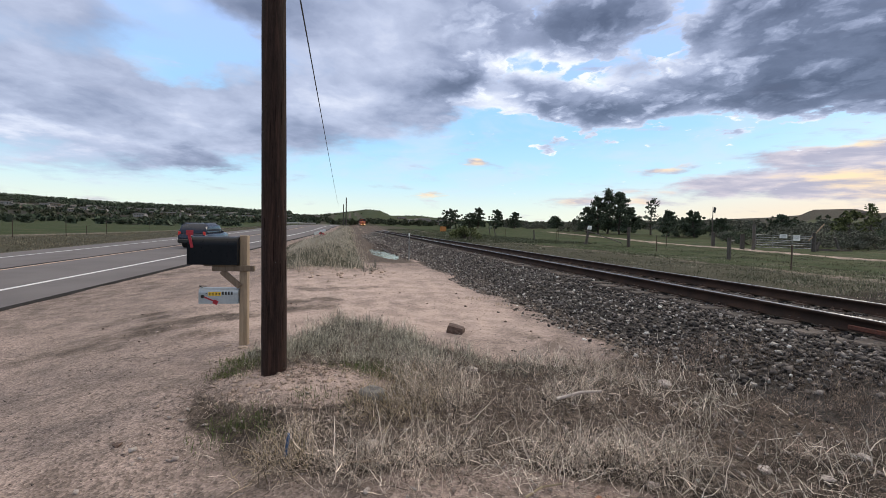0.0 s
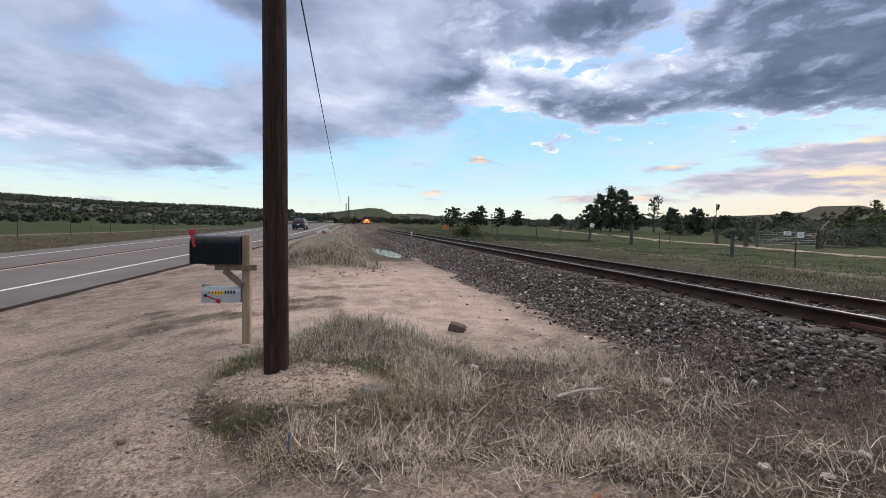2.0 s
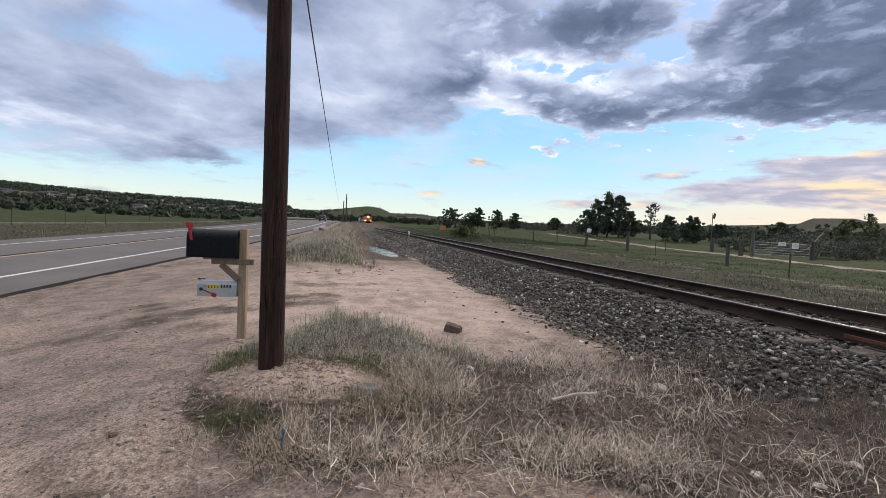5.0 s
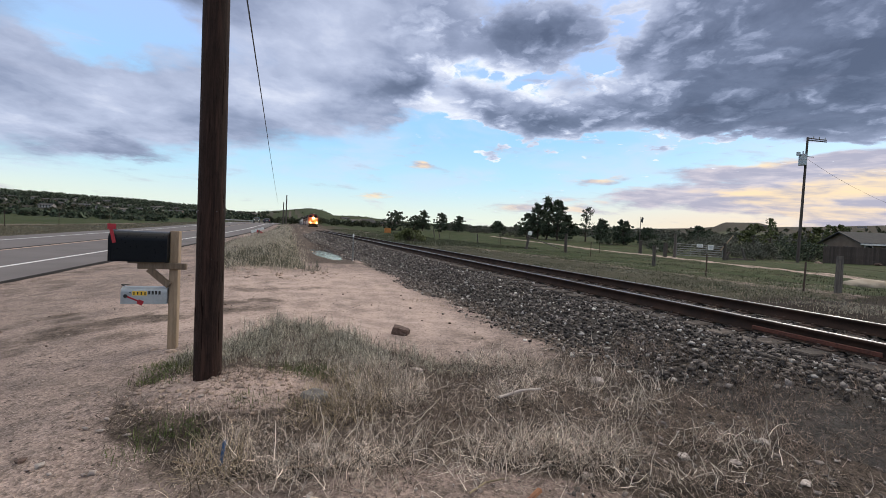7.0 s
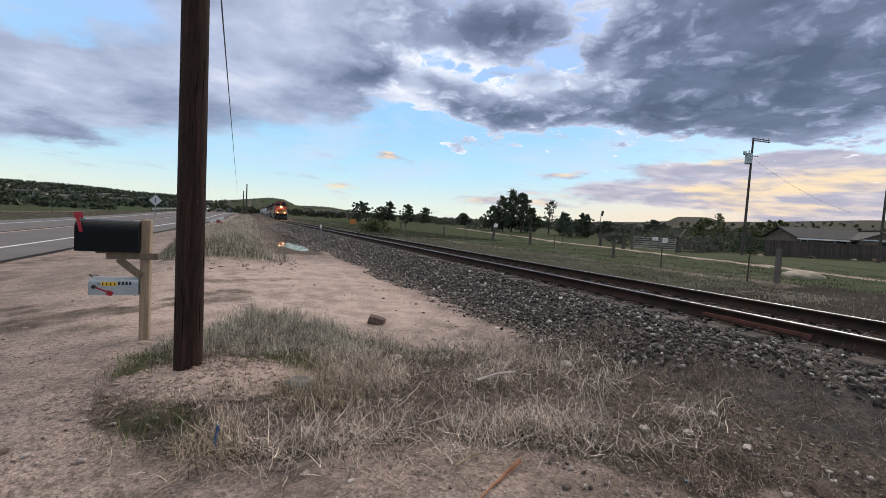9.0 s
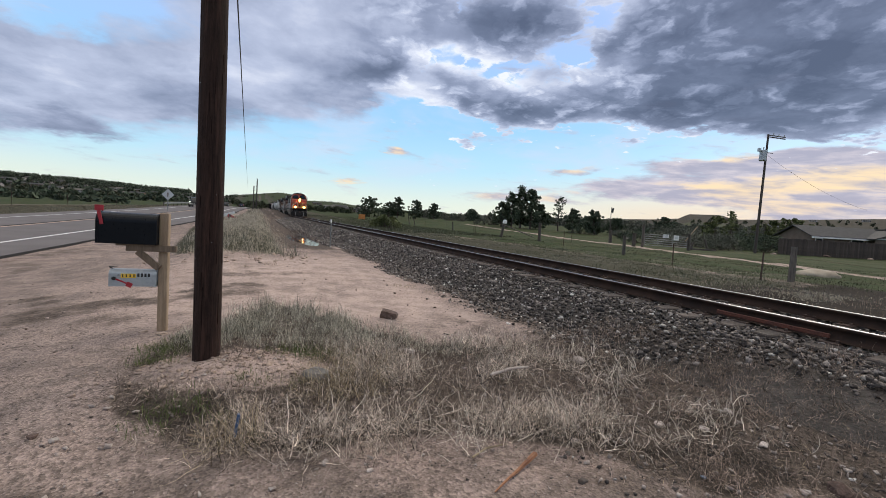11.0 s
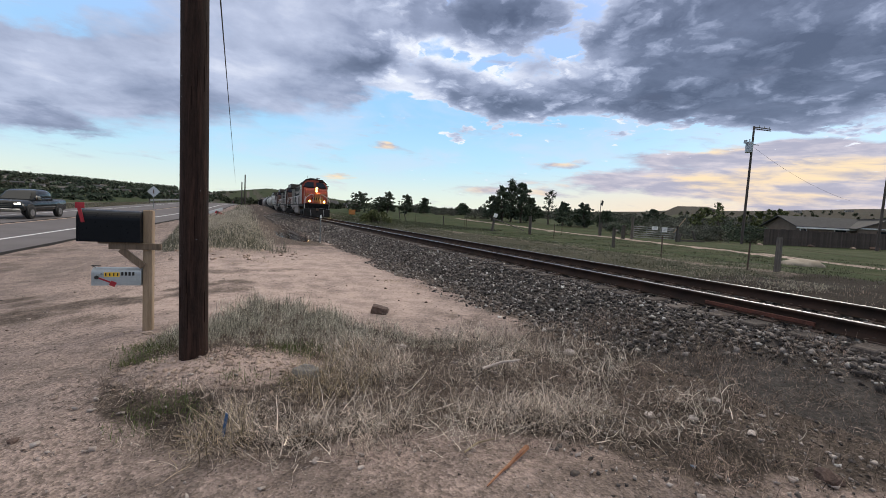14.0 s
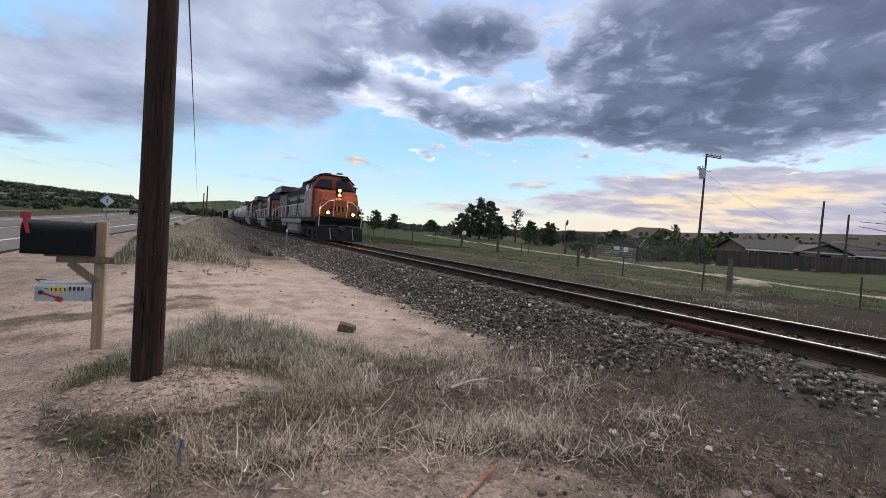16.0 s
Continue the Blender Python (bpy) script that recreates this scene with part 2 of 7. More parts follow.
def ground_mat():
    """Pink gravel and dirt; the mesh says where soil, green grass, straw, dark grit and the painted shade under weeds
    lie.
    """
    m, nt, b = base_mat("ground")
    co = nt.nodes.new("ShaderNodeTexCoord").outputs["Object"]
    at = nt.nodes.new("ShaderNodeAttribute")
    at.attribute_name = "cover"
    sp = nt.nodes.new("ShaderNodeSeparateColor")
    nt.links.new(at.outputs["Color"], sp.inputs[0])
    soil, green, straw = sp.outputs
    n1, n2, n3, n4 = noise_(nt, co, 0.35, 5), noise_(nt, co, 2.3, 6, 0.6), noise_(nt, co, 17, 5, 0.65), noise_(nt, co, 90, 3, 0.6)
    vo = nt.nodes.new("ShaderNodeTexVoronoi")
    nt.links.new(co, vo.inputs["Vector"])
    vo.inputs["Scale"].default_value = 62
    bw = nt.nodes.new("ShaderNodeRGBToBW")
    nt.links.new(vo.outputs["Color"], bw.inputs[0])
    grit = bw.outputs[0]
    pink = mix(nt, ramp(nt, n2, 0.35, 0.66), (0.34, 0.265, 0.23), (0.215, 0.172, 0.152))
    pink = mix(nt, ramp(nt, n1, 0.45, 0.62), pink, (0.40, 0.305, 0.262))
    pink = mix(nt, ramp(nt, n3, 0.50, 0.64, 0, 0.8), pink, (0.135, 0.108, 0.095))
    pink = mix(nt, ramp(nt, n4, 0.56, 0.70, 0, 0.5), pink, (0.50, 0.41, 0.36))
    pink = mix(nt, 0.46, pink, grit, "OVERLAY")
    ap = nt.nodes.new("ShaderNodeAttribute")
    ap.attribute_name = "washed"
    pink = mix(nt, 1.0, pink, (0.94, 0.94, 0.94), "MULTIPLY")
    wash = math_(nt, "MULTIPLY", ap.outputs["Fac"], ramp(nt, math_(nt, "ADD", math_(nt, "MULTIPLY", n2, 0.6), math_(nt, "MULTIPLY", n3, 0.4)), 0.36, 0.6, 1.0, 0.35))
    pink = mix(nt, wash, pink, (0.53, 0.41, 0.355))
    brown = mix(nt, ramp(nt, n3, 0.35, 0.65), (0.052, 0.042, 0.035), (0.170, 0.134, 0.112))
    brown = mix(nt, 0.5, brown, grit, "OVERLAY")
    lawn = mix(nt, ramp(nt, n2, 0.35, 0.65), (0.032, 0.050, 0.018), (0.052, 0.062, 0.028))
    lawn = mix(nt, ramp(nt, n1, 0.42, 0.68, 0, 0.6), lawn, (0.085, 0.085, 0.048))
    hay = mix(nt, ramp(nt, n3, 0.35, 0.65), (0.098, 0.088, 0.062), (0.042, 0.044, 0.029))

    def edge(v, w=0.55):
        return ramp(nt, math_(nt, "ADD", v, math_(nt, "MULTIPLY", math_(nt, "SUBTRACT", math_(nt, "ADD", math_(nt, "MULTIPLY", n2, 0.6), math_(nt, "MULTIPLY", n3, 0.4)), 0.5), w * 2)), 0.32, 0.68)
    col = mix(nt, edge(green), pink, lawn)
    col = mix(nt, edge(straw), col, hay)
    col = mix(nt, edge(soil), col, brown)
    # near-black for wet earth, and for the shade painted beneath the weeds
    mud_and_shade = mix(nt, ramp(nt, n3, 0.35, 0.65), (0.019, 0.0155, 0.013), (0.046, 0.037, 0.030))
    col = mix(nt, edge(at.outputs["Alpha"]), col, mud_and_shade)
    put(nt, b.inputs["Base Color"], col)
    b.inputs["Roughness"].default_value = 0.95
    b.inputs["Specular IOR Level"].default_value = 0.06
    bp = nt.nodes.new("ShaderNodeBump")
    bp.inputs["Strength"].default_value, bp.inputs["Distance"].default_value = 0.75, 0.022
    hgt = math_(nt, "ADD", math_(nt, "MULTIPLY", n3, 0.6), math_(nt, "MULTIPLY", vo.outputs["Distance"], 0.5))
    nt.links.new(math_(nt, "ADD", hgt, math_(nt, "MULTIPLY", n4, 0.15)), bp.inputs["Height"])
    nt.links.new(bp.outputs[0], b.inputs["Normal"])
    return m


def glass_mat(name, colour):
    m, nt, b = base_mat(name)
    b.inputs["Base Color"].default_value = (*colour, 1)
    b.inputs["Roughness"].default_value = 0.05
    b.inputs["Specular IOR Level"].default_value = 0.4
    return m


GROUND = ground_mat()
ASPHALT = pmat("asphalt", (0.128, 0.113, 0.110), (0.158, 0.141, 0.136), 0.5, 0.85, 0.35, 60, dist=0.006, dirt=(0.105, 0.094, 0.092), spec=0.25)
WHITE_LINE = pmat("worn_white_road_paint", (0.76, 0.75, 0.73), (0.60, 0.59, 0.57), 3, 0.7, 0.1, 30)
YELLOW_LINE = pmat("worn_yellow_road_paint", (0.58, 0.38, 0.27), (0.40, 0.29, 0.22), 3, 0.7, 0.1, 30)
TAR = pmat("tar_seam", (0.024, 0.022, 0.022), (0.040, 0.037, 0.036), 4, 0.95, 0.2, spec=0.08)
BALLAST = pmat("ballast_bed", (0.080, 0.067, 0.059), (0.030, 0.026, 0.023), 9, 0.95, 1.0, 26, dist=0.05)


def stone_mat(name, stops):
    m, nt, b = base_mat(name)
    r = nt.nodes.new("ShaderNodeNewGeometry").outputs["Random Per Island"]
    cr = nt.nodes.new("ShaderNodeValToRGB")
    cr.color_ramp.interpolation = "CONSTANT"
    for k, (at, c) in enumerate(stops):
        e = cr.color_ramp.elements[k] if k < 2 else cr.color_ramp.elements.new(at)
        e.position, e.color = at, (*c, 1)
    nt.links.new(r, cr.inputs[0])
    co = nt.nodes.new("ShaderNodeTexCoord").outputs["Object"]
    n = noise_(nt, co, 45, 4, 0.65)
    put(nt, b.inputs["Base Color"], mix(nt, 1.0, cr.outputs[0], ramp(nt, n, 0.3, 0.7, 0.65, 1.3), "MULTIPLY"))
    b.inputs["Roughness"].default_value = 0.9
    bp = nt.nodes.new("ShaderNodeBump")
    bp.inputs["Strength"].default_value, bp.inputs["Distance"].default_value = 0.4, 0.006
    nt.links.new(n, bp.inputs["Height"])
    nt.links.new(bp.outputs[0], b.inputs["Normal"])
    return m


STONE = stone_mat("crushed_ballast_stone", [(0.0, (0.040, 0.034, 0.032)), (0.30, (0.094, 0.079, 0.070)), (0.57, (0.168, 0.142, 0.125)), (0.81, (0.26, 0.23, 0.21)), (0.935, (0.38, 0.355, 0.33)), (0.98, (0.64, 0.61, 0.57))])
PEBBLE = pmat("pebble", (0.27, 0.215, 0.185), (0.16, 0.128, 0.11), 14, 0.9, 0.3, 60, rnd="island", amount=0.85)
PALE_STONE = pmat("pale_stone", (0.55, 0.48, 0.43), (0.36, 0.30, 0.27), 18, 0.9, 0.4, 60, rnd="object", amount=0.2)
DARK_ROCK = pmat("dark_rock", (0.075, 0.048, 0.038), (0.15, 0.10, 0.080), 14, 0.95, 0.8, 50, dist=0.02)
TIE = pmat("weathered_tie", (0.13, 0.105, 0.088), (0.062, 0.05, 0.043), 5, 0.95, 0.7, 30, rnd="object", amount=0.4, stretch=(1, 6, 6), dist=0.02)
RAIL_SIDE = pmat("rusty_rail_steel", (0.026, 0.018, 0.015), (0.050, 0.030, 0.022), 3, 0.85, 0.3, 40, 0.0, spec=0.12)
RAIL_TOP = pmat("polished_rail_head", (0.34, 0.335, 0.345), (0.24, 0.235, 0.24), 4, 0.34, 0.05, 60, 1.0, stretch=(1, 0.1, 1))
ROADSIDE = pmat("tan_roadside_grass", (0.13, 0.115, 0.078), (0.20, 0.17, 0.125), 0.5, 0.95, 0, rnd="island", amount=0.5)
JOINT_RUST = pmat("dull_red_rust", (0.13, 0.042, 0.028), (0.065, 0.028, 0.020), 6, 0.9, 0.3, 50)
POLE_WOOD = pmat("creosoted_pole", (0.038, 0.0215, 0.017), (0.017, 0.0102, 0.0084), 9, 0.85, 0.8, 60, stretch=(7, 7, 0.5), dist=0.008, dirt=(0.066, 0.035, 0.026), spec=0.18)
OLD_LUMBER = pmat("dark_weathered_lumber", (0.20, 0.145, 0.10), (0.12, 0.088, 0.062), 5, 0.85, 0.4, 25, stretch=(6, 6, 0.6))
GREY_WOOD = pmat("grey_weathered_wood", (0.125, 0.108, 0.092), (0.058, 0.050, 0.044), 6, 0.9, 0.7, 30, stretch=(5, 5, 0.6), rnd="object", amount=0.3)
LUMBER = pmat("yellowed_lumber", (0.37, 0.27, 0.18), (0.27, 0.195, 0.13), 5, 0.75, 0.4, 25, stretch=(6, 6, 0.6), dirt=(0.24, 0.17, 0.105))
CHECK = pmat("shadowed_split", (0.006, 0.004, 0.003), (0.010, 0.006, 0.005), 6, 1.0, 0.0, spec=0.0)
BOX_BLACK = pmat("black_painted_steel", (0.004, 0.0055, 0.0085), (0.007, 0.0085, 0.012), 3, 0.36, 0.06, 30, spec=0.16)
BOX_GREY = pmat("grey_galvanised_steel", (0.42, 0.45, 0.47), (0.33, 0.36, 0.38), 4, 0.45, 0.1, 30, 0.3)
RED = pmat("red_plastic", (0.42, 0.02, 0.035), (0.30, 0.015, 0.025), 6, 0.5, 0.05)
YELLOW = pmat("yellow_sticker", (0.85, 0.55, 0.04), (0.75, 0.47, 0.03), 6, 0.5, 0.0)
BLACK = pmat("black_print", (0.012, 0.012, 0.012), (0.02, 0.02, 0.02), 6, 0.5, 0.0)
STEEL = pmat("galvanised_steel", (0.30, 0.31, 0.31), (0.18, 0.185, 0.185), 5, 0.5, 0.15, 40, 0.7)
RUSTY = pmat("rusty_post_steel", (0.09, 0.055, 0.04), (0.05, 0.035, 0.03), 8, 0.85, 0.3, 50)
WHITE = pmat("white_paint", (0.78, 0.78, 0.76), (0.65, 0.65, 0.63), 6, 0.6, 0.05)
DRY_GRASS = pmat("dry_grass", (0.45, 0.37, 0.25), (0.28, 0.225, 0.155), 3, 0.95, 0, rnd="island", amount=0.8, thin=0.35, spec=0.2)
BROWN_WEED = pmat("brown_dead_weed", (0.60, 0.50, 0.42), (0.25, 0.205, 0.168), 3, 0.95, 0, rnd="island", amount=0.95, thin=0.0, spec=0.2)
SAGE_WEED = pmat("grey_sage_brush", (0.54, 0.50, 0.41), (0.24, 0.225, 0.178), 3, 0.95, 0, rnd="island", amount=0.95, thin=0.0, spec=0.2)
PALE_WEED = pmat("bleached_dead_stalk", (0.80, 0.71, 0.61), (0.55, 0.48, 0.40), 3, 0.95, 0, rnd="island", amount=0.45, thin=0.1, spec=0.2)
VERGE_STRAW = pmat("dull_verge_straw", (0.40, 0.365, 0.29), (0.22, 0.20, 0.155), 0.7, 0.95, 0, rnd="island", amount=0.6, thin=0.2, spec=0.2)
RED_WEED = pmat("reddish_dead_weed", (0.47, 0.365, 0.305), (0.19, 0.147, 0.12), 3, 0.95, 0, rnd="island", amount=0.9, thin=0.2, spec=0.2)
DARK_LITTER = pmat("dark_dead_stems", (0.20, 0.158, 0.128), (0.085, 0.068, 0.055), 3, 0.95, 0, rnd="island", amount=0.7, spec=0.1)
GREEN_GRASS = pmat("green_grass", (0.075, 0.115, 0.034), (0.15, 0.165, 0.070), 3, 0.9, 0, rnd="island", amount=0.6, thin=0.3, spec=0.3)
BANK_STRAW = pmat("bleached_bank_grass", (0.54, 0.475, 0.385), (0.34, 0.30, 0.24), 0.7, 0.95, 0, rnd="island", amount=0.5, thin=0.4, spec=0.2)
FIELD_GRASS = pmat("grey_green_grass", (0.055, 0.070, 0.032), (0.105, 0.105, 0.065), 0.8, 0.95, 0, rnd="island", amount=0.5)
LEAF_DARK = pmat("dark_foliage", (0.045, 0.064, 0.040), (0.075, 0.092, 0.056), 0.8, 0.9, 0, rnd="island", amount=0.6)
LEAF_SAGE = pmat("spring_foliage", (0.075, 0.092, 0.034), (0.12, 0.13, 0.05), 0.8, 0.9, 0, rnd="island", amount=0.5)
SCRUB = pmat("grey_scrub_twigs", (0.085, 0.092, 0.066), (0.135, 0.132, 0.105), 0.5, 0.95, 0, rnd="island", amount=0.5)
BARK = pmat("bark", (0.055, 0.042, 0.034), (0.10, 0.08, 0.065), 4, 0.95, 0.6, 20)
WIRE = pmat("black_cable", (0.012, 0.012, 0.013), (0.02, 0.02, 0.02), 3, 0.6, 0)
PATH_DIRT = pmat("pale_dirt", (0.42, 0.36, 0.28), (0.30, 0.25, 0.19), 1.5, 0.95, 0.4, 30, dist=0.03)
SAND = pmat("pale_sand", (0.44, 0.335, 0.27), (0.31, 0.235, 0.185), 6, 0.95, 0.7, 45, dist=0.02)
DARK_GLASS = glass_mat("dark_window", (0.012, 0.016, 0.02))


# ---------------- mesh helpers ----------------
def box(bm, size, m=None, bevel=0.0):
    r = bmesh.ops.create_cube(bm, size=1.0)
    vs = r["verts"]
    bmesh.ops.scale(bm, vec=size, verts=vs)
    if bevel:
        es = list({e for v in vs for e in v.link_edges})
        vs = bmesh.ops.bevel(bm, geom=es, offset=bevel, segments=1, affect="EDGES", profile=0.5)["verts"]
    if m is not None:
        bmesh.ops.transform(bm, matrix=m, verts=vs)
    return vs


def rod(bm, p, q, r0, r1=None, seg=8):
    p, q = Vector(p), Vector(q)
    r1 = r0 if r1 is None else r1
    vs = bmesh.ops.create_cone(bm, cap_ends=True, segments=seg, radius1=r0, radius2=r1, depth=(q - p).length)["verts"]
    bmesh.ops.transform(bm, matrix=Matrix.Translation((p + q) / 2) @ (q - p).to_track_quat("Z", "Y").to_matrix().to_4x4(), verts=vs)


def prism(bm, outline, x0, x1, taper=1.0):
    """An outline of (y, z), drawn out from x0 to x1."""
    a = [bm.verts.new((x0, y, z)) for y, z in outline]
    b = [bm.verts.new((x1, y, z)) for y, z in outline]
    n = len(a)
    bm.faces.new(a[::-1]), bm.faces.new(b)
    for i in range(n):
        bm.faces.new((a[i], a[(i + 1) % n], b[(i + 1) % n], b[i]))


def finish(bm, name, material, smooth=False):
    bmesh.ops.recalc_face_normals(bm, faces=bm.faces)
    me = bpy.data.meshes.new(name)
    bm.to_mesh(me)
    bm.free()
    me.materials.append(material)
    if smooth:
        me.polygons.foreach_set("use_smooth", [True] * len(me.polygons))
    return me


def part(name, bm, material, parent=None, label="", m=None, smooth=False):
    me = bm if isinstance(bm, bpy.types.Mesh) else finish(bm, name, material, smooth)
    ob = new(name, me)
    if parent is not None:
        ob.parent = parent
    if m is not None:
        ob.matrix_basis = m
    if label:
        ob["label"] = label
    return ob


def boxpart(name, size, at, material, parent, label="", bevel=0.01, turn=(0, 0, 0)):
    bm = bmesh.new()
    box(bm, size, pose(*at, *turn), bevel)
    return part(name, bm, material, parent, label)


def rodpart(name, p, q, r, material, parent, label="", r1=None, seg=8):
    bm = bmesh.new()
    rod(bm, p, q, r, r1, seg)
    return part(name, bm, material, parent, label, smooth=False)


def mesh_np(name, verts, quads, material):
    """A mesh from arrays of places and of quads."""
    verts, quads = np.asarray(verts, np.float32), np.asarray(quads, np.int32)
    me = bpy.data.meshes.new(name)
    me.vertices.add(len(verts)), me.loops.add(quads.size), me.polygons.add(len(quads))
    me.vertices.foreach_set("co", verts.ravel())
    me.loops.foreach_set("vertex_index", quads.ravel())
    me.polygons.foreach_set("loop_start", np.arange(0, quads.size, quads.shape[1], dtype=np.int32))
    me.update(calc_edges=True)
    me.validate()
    me.materials.append(material)
    return me


def sstep(a, b, x):
    t = np.clip((np.asarray(x, float) - a) / (b - a), 0, 1)
    return t * t * (3 - 2 * t)


rng = np.random.default_rng(7)
_g = rng.random((256, 256))


def fbm(x, y, scale, octaves=3):
    """Smooth noise from -1 to 1."""
    total, amp = 0.0, 1.0
    for i in range(octaves):
        X, Y = np.asarray(x, float) * scale + 17.3 * i, np.asarray(y, float) * scale + 5.7 * i
        i0, j0 = np.floor(X).astype(int), np.floor(Y).astype(int)
        fx, fy = X - i0, Y - j0
        fx, fy = fx * fx * (3 - 2 * fx), fy * fy * (3 - 2 * fy)
        a, b, c, d = _g[i0 % 256, j0 % 256], _g[(i0 + 1) % 256, j0 % 256], _g[i0 % 256, (j0 + 1) % 256], _g[(i0 + 1) % 256, (j0 + 1) % 256]
        total = total + amp * (2 * ((a * (1 - fx) + b * fx) * (1 - fy) + (c * (1 - fx) + d * fx) * fy) - 1)
        amp, scale = amp * 0.5, scale * 2.1
    return total / 1.75


# ---------------- the lie of the land ----------------
RAIL_TURN, RAIL_U, GAUGE, RAIL_Z, GRADE = 12.8, 6.88, 1.66, 0.535, 0.0185
RS, RC = math.sin(radians(RAIL_TURN)), math.cos(radians(RAIL_TURN))


def uv(x, y):
    """Across and along the railway."""
    return x * RC + y * RS, -x * RS + y * RC


def xy(u, v):
    return u * RC - v * RS, u * RS + v * RC


_ys = np.arange(-80, 1400, 2.0)
_turn = np.radians(7.6 + 4.5 * sstep(38, 78, _ys) + 1.2 * sstep(90, 160, _ys))
_xs = np.cumsum(-np.tan(_turn) * 2.0)
_xs = _xs - np.interp(0, _ys, _xs) - 14.53
_zs = np.cumsum((0.0414 - 0.019 * sstep(62, 130, _ys)) * 2.0)
_zs = _zs - np.interp(0, _ys, _zs) - 0.78


def road_x(y):
    return np.interp(y, _ys, _xs)


def road_z(y):
    return np.interp(y, _ys, _zs)


def road_side(x, y):
    """Metres to the right of the road's centre line."""
    return (x - road_x(y)) * np.cos(np.interp(y, _ys, _turn))


PUDDLE_Z = 0.275
SKYLINE = [(-180, 1.5), (-75, 3.0), (-46, 2.75), (-38, 2.5), (-33, 2.6), (-27, 2.5), (-23, 2.35), (-17, 2.25), (-13, 2.9), (-10.3, 3.3), (-8.6, 3.15), (-7.3, 2.55), (-3.5, 2.6),
           (0, 2.3), (9, 2.05), (16, 2.1), (30, 2.35), (38, 2.65), (40.3, 2.85), (41.3, 3.4), (44.4, 3.4), (45.8, 2.95), (50, 3.05), (57, 3.35), (64, 3.4), (90, 2.4), (180, 1.5)]


def height(x, y):
    x, y = np.asarray(x, float), np.asarray(y, float)
    u, v = uv(x, y)
    r = np.hypot(x, y) + 1e-6
    az = np.degrees(np.arctan2(x, y))
    z = -0.06 + GRADE * v
    z = z - 0.055 * np.clip(-0.4 - u, 0, 4) * sstep(16, 6, v)
    # the far side of the track
    z = z + 0.21 * sstep(9.0, 12.5, u) + 0.10 * fbm(x, y, 0.45) * sstep(9, 12, u)
    # grassy bank between the road and the ditch
    z = z + (0.62 * sstep(13.5, 19, v) + 0.35 * sstep(20, 34, v)) * sstep(1.1, -1.0, u) * sstep(-3.4, -1.6, u + 0.09 * (v - 15)) * (1 + 0.25 * fbm(x, y, 0.5))
    # ditch with the puddle
    pool = sstep(1.45, 0.8, np.hypot((u - 2.15 + 0.02 * (v - 27)) / (0.76 + 0.25 * fbm(u, v, 0.9, 2)), (v - 28.3) / 7.0))
    z = z * (1 - pool) + (PUDDLE_Z - 0.04) * pool
    # mound of sand at the pole
    z = z + 0.10 * np.exp(-((x + 1.4) / 0.85) ** 2 - ((y - 4.05) / 0.55) ** 2)
    z = z + 0.03 * fbm(x, y, 0.8) + (0.014 * fbm(x, y, 4.0) + 0.003 * fbm(x, y, 13.0)) * sstep(30, 15, r)
    # road cut
    s, rz = road_side(x, y), road_z(y)
    w = sstep(12.5, 5.9, s) * sstep(-16, -5.5, s) * sstep(400, 250, r)
    cut = rz - 0.05 - 0.01 * sstep(5.3, 6.0, s) + 0.55 * sstep(-7, -12, s)
    z = z * (1 - w) + cut * w
    # the distance
    sky = np.interp(az, [a for a, _ in SKYLINE], [e for _, e in SKYLINE])
    near = np.interp(az, [-70, -30, -12, 0, 20, 60], [0.25, 0.55, 1.1, 1.15, 1.2, 1.0])
    lr = np.log(np.clip(r, 1, 6000))
    k = sstep(np.log(170), np.log(1150), lr)
    el = near + (sky - near) * k ** 1.15
    far = 1.5 + r * np.tan(np.radians(el)) + 0.0025 * r * fbm(x, y, 0.012) * sstep(1150, 500, r)
    f = sstep(60, 170, r)
    f = np.maximum(f * (1 - w), f * sstep(240, 330, r))
    z = z * (1 - f) + far * f
    return np.where(r > 1600, z - (r - 1600) * 0.03, z)


def az_of(x, y):
    return np.degrees(np.arctan2(x, y))


